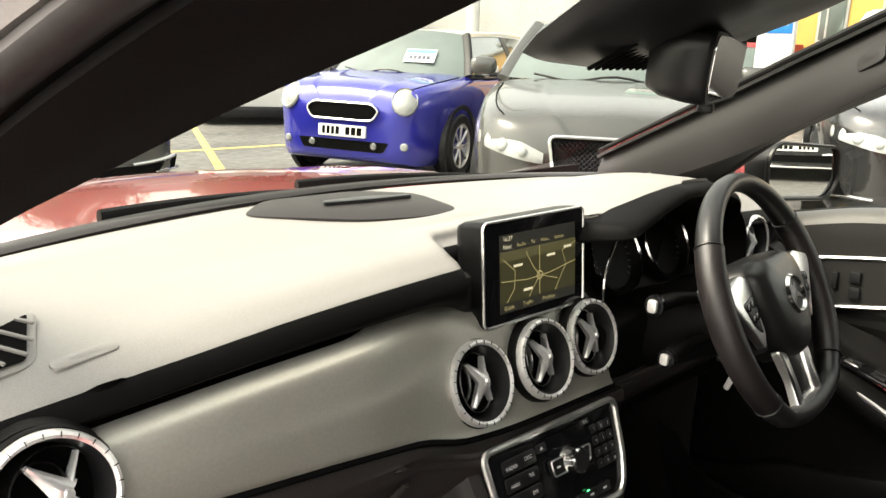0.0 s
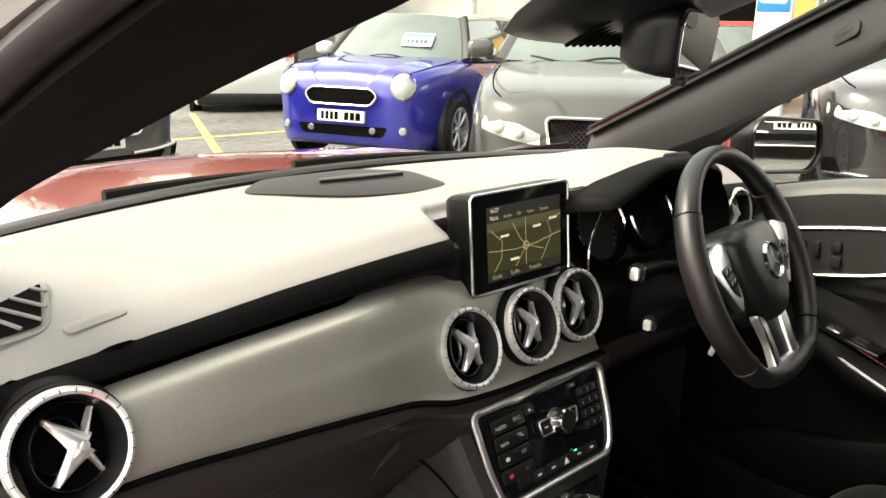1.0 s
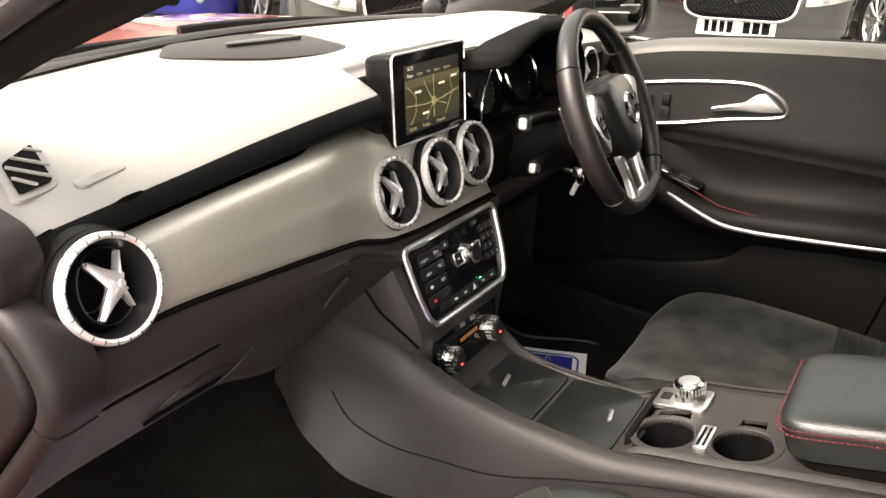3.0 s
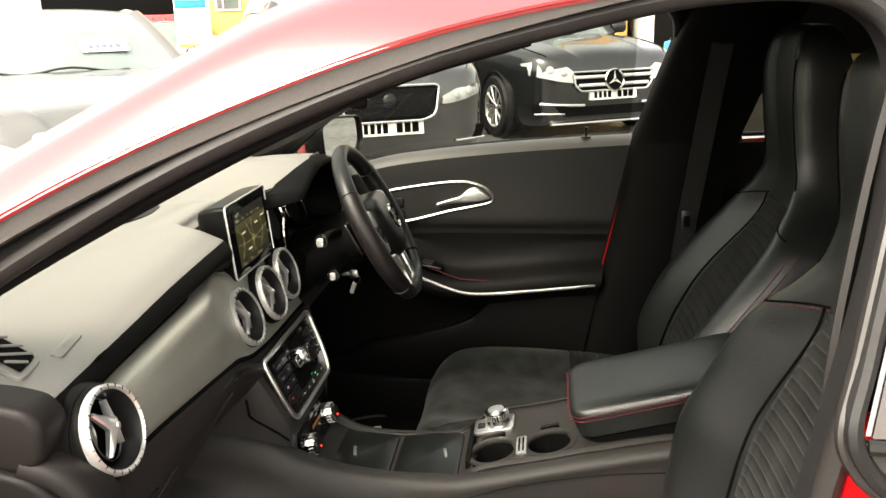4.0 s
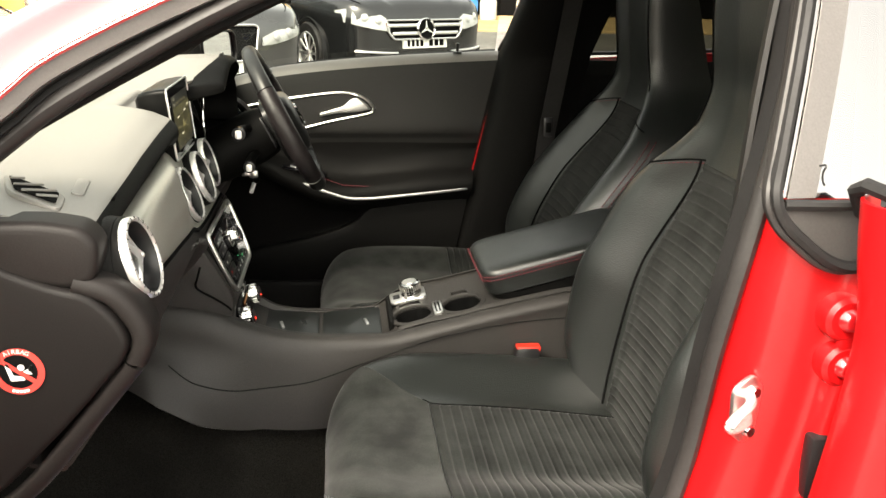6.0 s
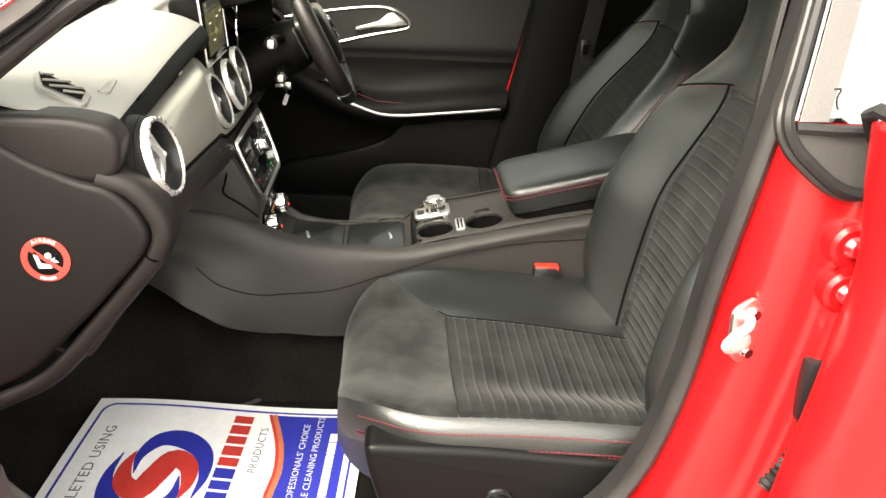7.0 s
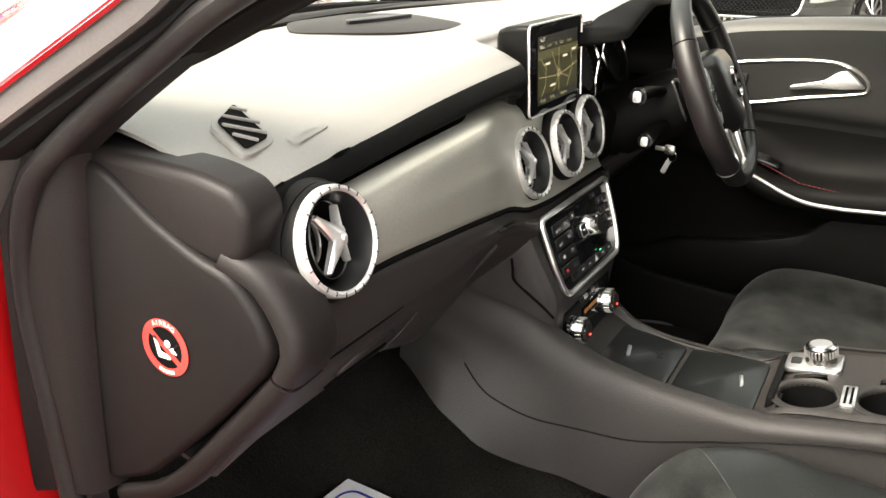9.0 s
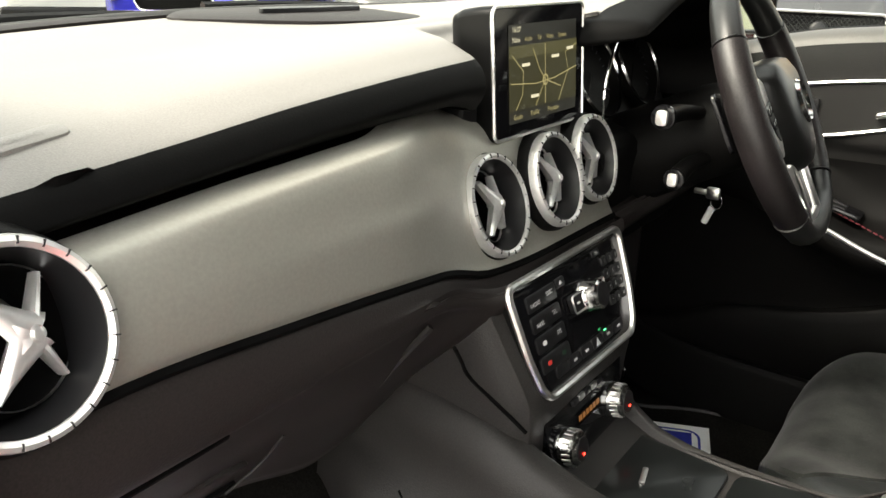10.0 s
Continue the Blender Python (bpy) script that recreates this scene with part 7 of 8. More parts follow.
def front_door(sx, name, label, open_deg):
    hinge = (sx * 0.835, 0.262, 0.25)
    d = thing(name, hinge, label, "car door", "front doors")

    def P(x, y, z):
        return V(sx * x, y, z)

    def bz(y):
        return belt_z(y) + (0.055 * max(0.0, min(1.0, (y + 0.45) / 0.50)) if open_deg else 0.0)

    def Q(x, y, z):
        # the open door's trim stands further in, more so towards the pocket
        return P(x - (lerp_table([(0.25, 0.085), (0.58, 0.090), (0.65, 0.050), (0.73, 0.016), (1.1, 0.010)], z)[0] if open_deg else 0.0), y, z)

    def rear(z):
        return -0.692 + 0.20 * max(0.0, 0.99 - z) + (0.0 if open_deg else 0.008)

    # inner trim
    fy = 0.150 if open_deg else 0.215
    rows = []
    n = 50
    for k in range(n + 1):
        u = k / n
        y0 = fy + (-0.69 - fy) * u
        za = lerp_table([(-0.70, 0.628), (-0.59, 0.622), (-0.41, 0.604), (-0.33, 0.598), (-0.26, 0.602), (-0.16, 0.636), (-0.06, 0.67), (0.3, 0.69)], y0)[0]
        ar = lerp_table([(-0.70, 0.9), (-0.2, 1.0), (-0.08, 0.75), (0.08, 0.25), (0.3, 0.1)], y0)[0]
        pk = lerp_table([(-0.70, 0.585), (-0.584, 0.580), (-0.448, 0.573), (-0.395, 0.560), (-0.356, 0.516), (-0.218, 0.474), (-0.05, 0.446), (0.02, 0.415), (0.25, 0.36)], y0)[0]
        zb = bz(y0)
        pr = [(0.772, zb - 0.008), (0.764, zb + 0.001), (0.745, zb + 0.001), (0.729, zb - 0.010), (0.7235, zb - 0.035), (0.722, zb - 0.07), (0.7215, 0.81), (0.7235, 0.775), (0.735, 0.756), (0.742, 0.73), (0.741, za + 0.085), (0.732 - 0.010 * ar, za + 0.050),
              (0.728 - 0.040 * ar, za + 0.034), (0.724 - 0.055 * ar, za + 0.022), (0.720 - 0.058 * ar, za + 0.004), (0.722 - 0.050 * ar, za - 0.016), (0.722 - 0.020 * ar, za - 0.040), (0.724, pk + 0.010), (0.703, pk + 0.002), (0.694, pk - 0.008), (0.690, min(0.40, pk - 0.04)), (0.700, 0.32), (0.73, 0.29)]
        row = []
        for x, z in pr:
            f0 = fy - (0.13 * min(0.24, max(0.0, 0.79 - z)) if open_deg else 0.0)
            y = f0 + (rear(z) - f0) * u
            row.append(Q(x, y, z))
        rows.append(curve(row, 70))
    if open_deg:
        rows = [[P(0.765, p.y + 0.030, p.z) for p in rows[0]], [P(abs(p.x) * 0.45 + 0.765 * 0.55, p.y + 0.022, p.z) for p in rows[0]], [P(abs(p.x) + 0.010, p.y + 0.010, p.z) for p in rows[0]]] + rows
    # Light falling off down the door is painted in three tones.
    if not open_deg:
        part("door_roll", thick(loft([r[:12] for r in rows]), 0.004), PAD, d, "black soft roll along the window line, coloured pale for sky light")
        part("trim_top", thick(loft([r[11:28] for r in rows]), 0.004), DOORTOP, d, "soft black door top, coloured greyer for the light it catches")
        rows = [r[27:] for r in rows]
    # Open door's black trim takes a paler, pinker colour for daylight on it.
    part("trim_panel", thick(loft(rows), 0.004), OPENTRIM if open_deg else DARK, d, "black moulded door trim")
    # painted shell
    out = lambda zb: [(0.782, zb - 0.012), (0.815, zb - 0.03), (0.858, 0.83), (0.880, 0.72), (0.884, 0.60), (0.880, 0.45), (0.866, 0.30), (0.845, 0.245), (0.76, 0.245), (0.758, 0.36), (0.757, 0.60), (0.757, 0.80), (0.762, zb - 0.03), (0.768, zb - 0.014)]
    rows = []
    for k in range(25):
        u = k / 24
        y0 = 0.235 + (-0.70 - 0.235) * u
        ring_ = []
        for x, z in out(bz(y0)):
            y = 0.235 + (rear(z) - 0.012 - 0.235) * u
            ring_.append(P(x, y, z))
        rows.append(ring_)
    part("shell", loft(rows, closed=True, caps=True), RED, d, "glossy red door skin")
    part("waist_rubber", tube([P(0.774, 0.22 - 0.90 * k / 20, bz(0.22 - 0.90 * k / 20) - 0.003) for k in range(21)], 0.008, 8), RUBBER, d)
    # frameless window
    if sx > 0:
        rows = []
        for k in range(21):
            f = k / 20
            lo_ = P(0.768, 0.20 - 0.88 * f, belt_z(0.20 - 0.88 * f))
            up_ = [P(*q) for q in ((0.755, 0.20, 0.90), (0.70, 0.09, 1.03), (0.66, -0.16, 1.18), (0.632, -0.36, 1.255), (0.618, -0.55, 1.288), (0.608, -0.68, 1.305))]
            top_ = curve(up_, 21)[k]
            rows.append([lo_.lerp(top_, j / 6) + P(0.012 * math.sin(math.pi * j / 6), 0, 0) for j in range(7)])
        g = part("window", loft(rows), GLASS, d)
        g.visible_shadow = False
    # handle bowl: silver loop round a dark recess
    loop = [(0.085, 0.800), (0.03, 0.832), (-0.097, 0.859), (-0.215, 0.876), (-0.278, 0.878), (-0.315, 0.867), (-0.338, 0.849), (-0.343, 0.833), (-0.324, 0.822), (-0.228, 0.802), (-0.13, 0.778), (0.02, 0.752), (0.08, 0.765)]
    lp = curve([Q(0.7175, y, z) for y, z in loop], 80, closed=True)
    bowl = loft([[p + P(0.002, 0, 0) for p in lp], [Q(0.7205, (p.y + 0.14) * 0.97 - 0.14, (p.z - 0.815) * 0.9 + 0.815) for p in lp]], closed=True)
    bmesh.ops.contextual_create(bowl, geom=[e for e in bowl.edges if e.is_boundary and abs(e.verts[0].co.x) > (0.7203 - 0.0275 if open_deg else 0.7203) and e.index >= 0])
    part("bowl", bowl, GLOSS, d)
    part("loop_trim", sweep(lp, ring(0.0034, 0.0046, 8), closed=True, up=V(1, 0, 0)), SATIN, d, "satin silver loop")
    lever = rpoly([(-0.200, 0.816), (-0.200, 0.825), (-0.262, 0.843), (-0.283, 0.862), (-0.300, 0.867), (-0.320, 0.853), (-0.338, 0.836), (-0.300, 0.829), (-0.244, 0.825)], 0.004, 3)
    hx = 0.704 - (0.026 if open_deg else 0.0)
    lm_ = plane_m((sx * hx, 0, 0), (0, -1, 0), (0, 0, 1)) if sx > 0 else plane_m((sx * hx, 0, 0), (0, 1, 0), (0, 0, 1))
    part("pull_handle", plate([(-sx * y, z) for y, z in lever], 0.010, lm_, 0.003, seg=3), SATIN, d, "silver pull handle")
    # seat and lock switches
    for y, z, a, b in ((-0.040, 0.822, 0.024, 0.010), (-0.072, 0.815, 0.010, 0.028), (-0.040, 0.795, 0.030, 0.012), (-0.105, 0.826, 0.018, 0.020), (-0.107, 0.798, 0.018, 0.020), (-0.010, 0.812, 0.012, 0.010)):
        part("switch", box(Q(0.7150, y, z), (0.008, a, b), 0.002), SATINBLACK, d)
    # armrest strip, stitch, switch pack
    za = [(0.02, 0.706, 0.690), (-0.06, 0.686, 0.668), (-0.16, 0.664, 0.637), (-0.26, 0.6595, 0.602), (-0.33, 0.659, 0.598), (-0.41, 0.661, 0.604), (-0.52, 0.664, 0.614), (-0.598, 0.667, 0.623)]
    part("armrest_strip", sweep(curve([Q(x, y, z + 0.003) for y, x, z in za], 50), ring(0.0045, 0.0035, 8), up=V(1, 0, 0)), SATIN, d, "silver strip along the armrest")
    part("stitching", dashes([Q(x + 0.016, y, z + 0.033) for y, x, z in za[2:]], 0.007, 0.003, 0.0011), STITCH, d)
    pk_ = part("switch_pack", box(Q(0.700, -0.155, 0.672), (0.045, 0.12, 0.010), 0.004, m=pose(0, 0, 0, 14, 0, 0)), GLOSS, d)
    for k in range(4):
        part("window_switch", box(Q(0.690 + 0.020 * (k % 2), -0.13 - 0.045 * (k // 2), 0.681 - 0.011 * (k // 2)), (0.014, 0.026, 0.010), 0.003, m=pose(0, 0, 0, 14, 0, 0)), SATIN if k == 0 else SATINBLACK, pk_)
    part("lock_pin", revolve([(0.012, 0.0), (0.011, 0.004), (0.004, 0.005), (0.0036, 0.022), (0.0052, 0.026), (0, 0.028)], pose(sx * 0.742, -0.572, belt_z(-0.572) + 0.001), 16), SATINBLACK, d)
    part("groove", tube([Q(0.7365, 0.20 - 0.84 * k / 20, 0.757) for k in range(21)], 0.0028, 6), VOID, d)
    if open_deg:
        d.rotation_euler = (0, 0, radians(open_deg))
    return d


front_door(1, "driver_door", "closed driver door with black trim and silver pull handle", 0)
front_door(-1, "passenger_door", "open passenger door, red outside and black inside", -77)


def door_mirror(sx, m, name="door_mirror"):
    """An outside mirror about its glass centre: x across, the glass faces -y."""
    t = thing(name, (0, 0, 0), "red outside mirror with black foot", "mirror", "door mirrors")
    o = rpoly([(-0.088, -0.050), (0.070, -0.056), (0.096, -0.020), (0.090, 0.046), (-0.070, 0.058), (-0.094, 0.030)], 0.020, 6)
    rows = []
    for s, y in ((0.93, 0.004), (1.02, -0.010), (1.06, 0.010), (1.05, 0.045), (0.90, 0.085), (0.55, 0.108), (0.1, 0.115)):
        rows.append([V(a * s, y, b * s) for a, b in o])
    part("housing", loft(rows[:4], closed=True), SATINBLACK, t)
    part("cap", loft(rows[3:], closed=True, caps=True), RED, t, "red painted mirror cap")
    part("frame", sweep([V(a * 1.0, -0.010, b * 1.0) for a, b in o], ring(0.004, 0.006, 6), closed=True, up=V(0, 1, 0)), SATINBLACK, t)
    part("glass", plate([(a * 0.94, b * 0.93) for a, b in o], 0.002, plane_m((0, -0.006, 0), (1, 0, 0), (0, 0, 1))), MIRROR, t)
    part("foot", box(V(-0.10 * sx, 0.045, -0.062), (0.12, 0.05, 0.03), 0.010), SATINBLACK, t)
    t.matrix_basis = m
    return t


door_mirror(1, pose(0.885, 0.085, 0.970, -2, 0, -21))


# ---- car park ----
ASPHALT = mat("wet_asphalt", (0.135, 0.129, 0.12), 0.55, grain=(60, 0.35), blotch=(0.6, 0.35), bump=(90, 0.5, 0.006), rough_var=0.2)
LINE = mat("yellow_road_paint", (0.55, 0.42, 0.14), 0.7, grain=(30, 0.25), blotch=(3, 0.2))
PLATEWHITE = mat("number_plate_white", (0.78, 0.78, 0.74), 0.35, grain=(60, 0.03))
PLATEYELLOW = mat("number_plate_yellow", (0.75, 0.52, 0.06), 0.35, grain=(60, 0.03))
CARGLASS = mat("car_window_glass", (0.11, 0.14, 0.128), 0.04, spec=0.6, coat=1.0, blotch=(2, 0.2))
CARGLASS.node_tree.nodes["Principled BSDF"].inputs["Coat IOR"].default_value = 1.5
LENS = mat("headlamp_lens", (0.36, 0.37, 0.36), 0.12, coat=0.6, grain=(60, 0.05), blotch=(7, 0.22))
RENDER = mat("ochre_render_wall", (0.62, 0.36, 0.10), 0.9, grain=(40, 0.08), blotch=(0.8, 0.10), bump=(60, 0.2, 0.004))
DARKWALL = mat("dark_cladding", (0.045, 0.042, 0.04), 0.7, grain=(6, 0.2), blotch=(0.7, 0.25))
GREYWALL = mat("grey_cladding", (0.42, 0.42, 0.40), 0.7, grain=(8, 0.08), blotch=(0.5, 0.12))
SIGNBLUE = mat("sign_blue", (0.02, 0.22, 0.62), 0.4, grain=(20, 0.06))
SIGNYELLOW = mat("sign_yellow", (0.80, 0.55, 0.05), 0.4, grain=(20, 0.06))
CONTAINER = mat("dark_red_steel", (0.30, 0.02, 0.025), 0.5, grain=(12, 0.15), blotch=(1.5, 0.2))
GREENPAPER = mat("green_price_card", (0.12, 0.50, 0.32), 0.6, grain=(40, 0.05))
LEAF = mat("tree_leaves", (0.07, 0.10, 0.035), 0.8, grain=(5, 0.4), blotch=(0.9, 0.4))
BARK = mat("tree_bark", (0.10, 0.075, 0.055), 0.95, grain=(20, 0.3), blotch=(3, 0.3))


def paint(name, c, metal=0.3, coat=0.9):
    m = mat(name, c, 0.25, metal=metal, coat=coat, grain=(900, 0.05), blotch=(2, 0.05))
    m.node_tree.nodes["Principled BSDF"].inputs["Coat IOR"].default_value = 1.75  # coat index set above plain lacquer
    return m


BLUE = paint("blue_car_paint", (0.020, 0.022, 0.36))
GREY = paint("dark_grey_car_paint", (0.085, 0.085, 0.080), 0.25, 0.6)
SILVER = paint("silver_car_paint", (0.42, 0.42, 0.41), 0.6)
BLACK = paint("black_car_paint", (0.007, 0.0075, 0.008), 0.1, 0.4)
CHARCOAL = paint("charcoal_car_paint", (0.028, 0.028, 0.028), 0.2, 0.9)
WHITEP = paint("white_car_paint", (0.72, 0.72, 0.70), 0.0)
REDP = paint("dark_red_car_paint", (0.30, 0.012, 0.02))


def ground_z(y):
    return -0.035 * max(0.0, y - 0.5)


rows = []
for i in range(41):
    x = -400 + 800 * (i / 40)
    rows.append([V(x, y, ground_z(y)) for y in (-400, -120, -40, -12, -4, 0, 0.5, 1.5, 4, 8, 14, 24, 60, 140, 400)])
tagged(part("ground", loft(rows), ASPHALT), "damp grey asphalt car park", "ground", kind="structure")


def stripe(a, b, w=0.10):
    a, b = V(*a, 0), V(*b, 0)
    s = (b - a).normalized().cross(V(0, 0, 1)) * (w / 2)
    n = 12
    rows = [[a.lerp(b, k / n) + s * q + V(0, 0, ground_z(a.lerp(b, k / n).y) + 0.005) for q in (-1, 1)] for k in range(n + 1)]
    return tagged(part("road_marking", loft(rows), LINE), "worn yellow parking line on the asphalt", "road marking", "parking lines", "structure")


stripe((3.4, 6.45), (6.4, 12.6))
stripe((3.2, 9.2), (12.0, 8.4), 0.12)
stripe((4.2, 4.15), (9.6, 4.55))
stripe((4.6, 1.72), (10.0, 2.0))


TOPLINE = {  # share of the length, height of the body's upper edge as a share of the car's height
    "saloon": [(0, 0.45), (0.006, 0.525), (0.02, 0.575), (0.05, 0.605), (0.12, 0.64), (0.22, 0.672), (0.29, 0.685), (0.42, 0.668), (0.70, 0.690), (0.84, 0.715), (0.94, 0.705), (0.985, 0.67), (1.0, 0.56)],
    "hatch": [(0, 0.45), (0.006, 0.525), (0.02, 0.575), (0.05, 0.61), (0.12, 0.645), (0.20, 0.672), (0.27, 0.685), (0.42, 0.668), (0.70, 0.690), (0.90, 0.70), (0.97, 0.66), (1.0, 0.54)],
    "suv": [(0, 0.47), (0.006, 0.55), (0.02, 0.60), (0.05, 0.63), (0.12, 0.655), (0.20, 0.672), (0.27, 0.685), (0.42, 0.672), (0.70, 0.680), (0.90, 0.680), (0.97, 0.65), (1.0, 0.54)]}
PLANLINE = [(0, 0.55), (0.008, 0.70), (0.022, 0.83), (0.048, 0.915), (0.09, 0.965), (0.18, 1.0), (0.80, 1.0), (0.93, 0.965), (0.98, 0.89), (1.0, 0.78)]


def vehicle(name, label, m, L, W, H, body, style, front="plain", rear=False, group="parked cars"):
    """A parked car about the ground point under its nose: the nose at y = 0, the tail at y = L."""
    t = thing(name, (0, 0, 0), label, "car", group)
    w = W / 2
    wb0, wb1 = L * 0.195, L * 0.79
    r = H * 0.222
    ws0, ws1, rw1, rw0 = {"saloon": (0.285, 0.435, 0.66, 0.845), "hatch": (0.265, 0.41, 0.82, 0.965), "suv": (0.225, 0.345, 0.90, 0.985)}[style]
    ws0, ws1, rw1, rw0 = L * ws0, L * ws1, L * rw1, L * rw0

    def topz(y):
        return lerp_table(TOPLINE[style], y / L)[0] * H

    def wide(y):
        return lerp_table(PLANLINE, y / L)[0] * w

    def nose_y(x):
        """How far back the nose lies at x."""
        k, x = 0, min(abs(x) / w, 0.999)
        while PLANLINE[k + 1][1] < x:
            k += 1
        (ya, xa), (yb, xb) = PLANLINE[k], PLANLINE[k + 1]
        return L * (0 if x < xa else ya + (yb - ya) * (x - xa) / (xb - xa))

    rows = []
    for f in (0, 0.004, 0.010, 0.020, 0.035, 0.055, 0.08, 0.11, 0.15, 0.20, 0.26, 0.32, 0.40, 0.50, 0.60, 0.70, 0.78, 0.84, 0.89, 0.93, 0.96, 0.98, 0.992, 1.0):
        y = L * f
        zt, ww = topz(y), wide(y)
        zb = lerp_table([(0, 0.25), (0.01, 0.20), (0.05, 0.165), (0.9, 0.18), (0.98, 0.24), (1.0, 0.30)], f)[0] * H / 1.45
        hh = zt - zb
        half = [(0, zb), (ww * 0.80, zb), (ww * 0.93, zb + 0.03), (ww * 0.975, zb + hh * 0.22), (ww * 0.985, zb + hh * 0.48), (ww, zb + hh * 0.70), (ww * 0.985, zb + hh * 0.82), (ww * 0.945, zt - 0.045), (ww * 0.87, zt - 0.010), (ww * 0.70, zt + 0.004), (ww * 0.52, zt + 0.020), (ww * 0.44, zt + 0.014), (0, zt + 0.026)]
        right = curve([V(a_, y, b_) for a_, b_ in half], 34)
        rows.append(right + [V(-q.x, q.y, q.z) for q in right[-2:0:-1]])
    part("body", loft(rows, closed=True, caps=True), body, t, sharp=45)
    # bonnet shut lines
    for sx in (1, -1):
        part("shut_line", tube([V(sx * wide(y) * 0.86, y, topz(y) - 0.005) for y in [L * (0.03 + 0.21 * k / 12) for k in range(13)]], 0.004, 6), VOID, t)
        for yd in (ws1 - 0.10, (ws1 + rw1) / 2):
            part("door_gap", tube([V(sx * w * q, yd, H * z) for q, z in ((0.975, 0.20), (0.988, 0.36), (1.001, 0.50), (0.988, 0.575), (0.95, 0.63))], 0.004, 6), VOID, t)

    # glass, roof and pillars
    zc, zr = topz(ws0) + 0.004, H - 0.045
    hb, ht = w * 0.865, w * 0.665

    def screen(y0, y1, z0, z1, bow0, bow1):
        out = []
        for i in range(17):
            u = -1 + 2 * i / 16
            out.append([V(u * (hb + (ht - hb) * f), y0 + (y1 - y0) * f + (bow0 * (1 - f) + bow1 * f) * u * u, z0 + (z1 - z0) * f - 0.035 * u * u * f + 0.012 * math.sin(math.pi * f)) for f in [j / 8 for j in range(9)]])
        return out

    fs = screen(ws0, ws1, zc, zr + 0.028, 0.20, 0.10)
    part("windscreen", loft(fs), CARGLASS, t)
    bs = screen(rw0, rw1, topz(rw0) + 0.004, zr + 0.018, -0.16, -0.08)
    part("rear_window", loft(bs), CARGLASS, t)
    rows = []
    for i in range(17):
        a_, b_ = fs[i][-1], bs[i][-1]
        rows.append([a_.lerp(b_, g) + V(0, 0, 0.022 * math.sin(math.pi * min(1, g * 1.15))) for g in [j / 12 for j in range(13)]])
    roof = part("roof", thick(loft(rows), 0.012), WHITEP if front == "round" else body, t)
    for sx, col_, bc in ((1, -1, -1), (-1, 0, 0)):
        lo_a, lo_b = V(sx * w * 0.935, ws0 + 0.22, topz(ws0 + 0.3) - 0.012), V(sx * w * 0.93, rw0 - 0.16, topz(rw0 - 0.2) - 0.012)
        up_a, up_b = fs[col_][-1], bs[bc][-1]

        def side(g, j, proud=0.0):
            a_ = lo_a.lerp(lo_b, g)
            a_.z = topz(a_.y) - 0.015
            b_ = up_a.lerp(up_b, g) + V(0, 0, 0.022 * math.sin(math.pi * min(1, g * 1.15)) - 0.008)
            return a_.lerp(b_, j) + V(sx * (0.022 * math.sin(math.pi * j) + proud), 0, 0)

        part("side_window", loft([[side(g / 20, j / 6) for j in range(7)] for g in range(21)]), CARGLASS, t)
        pil = SATINBLACK if front == "round" else body
        part("a_pillar", sweep([p_.lerp(q_, 0.45) + V(sx * 0.006, 0, 0) for p_, q_ in zip(fs[col_], [side(0.0, f / 8) for f in range(9)])], ring(0.030, 0.055, 8), up=V(sx, 0, 0.3)), pil, t)
        part("b_pillar", thick(loft([[side(g, j / 6, 0.006) for j in range(7)] for g in (0.46, 0.49, 0.52)]), 0.004), SATINBLACK, t)
        part("c_pillar", thick(loft([[side(g, j / 6, 0.008) for j in range(7)] for g in (0.86, 0.90, 0.95, 1.0, 1.06)]), 0.004), pil, t)
        part("roof_rail", sweep([side(g / 20, 1.0, 0.006) for g in range(21)], ring(0.022, 0.030, 8), up=V(0, 0, 1)), WHITEP if front == "round" else body, t)
        part("waist_strip", tube([side(g / 20, 0.0, 0.006) for g in range(21)], 0.012, 6), SATINBLACK if front != "twin" else CHROME, t)
        mb = box(V(0, 0, 0), (0.20, 0.11, 0.135), 0.05, 4)
        for v_ in mb.verts:
            v_.co.y += 0.35 * max(0.0, -sx * v_.co.x) * (1 if v_.co.y < 0 else 0.2)
        bmesh.ops.translate(mb, verts=mb.verts, vec=V(sx * (w + 0.085), ws0 + 0.36, topz(ws0) + 0.075))
        mr = part("door_mirror", mb, WHITEP if front == "round" else body, t)
        part("mirror_foot", box(V(sx * (w - 0.02), ws0 + 0.37, topz(ws0) + 0.012), (0.12, 0.06, 0.035), 0.012), SATINBLACK, mr)
        part("mirror_glass", box(V(sx * (w + 0.085), ws0 + 0.417, topz(ws0) + 0.075), (0.15, 0.006, 0.095), 0.002), MIRROR, mr)
        for yw in (wb0, wb1):
            xo = wide(yw) * 1.0
            part("wheel_arch", revolve([(0, -0.06), (r * 1.10, -0.06), (r * 1.12, 0.002), (r * (1.26 if style == "suv" else 1.15), 0.004), (r * (1.27 if style == "suv" else 1.16), -0.05)], plane_m((sx * xo, yw, r), (0, sx, 0), (0, 0, 1)), 32), SATINBLACK, t)
            wheel(t, sx * (xo - 0.085), yw, r, 0.21, sx, 10 if style != "suv" else 8)
        part("side_skirt", box(V(sx * (w - 0.035), L * 0.49, 0.215), (0.06, L * 0.42, 0.09), 0.03), body if style == "saloon" else SATINBLACK, t)
    # nose
    nz = H / 1.45
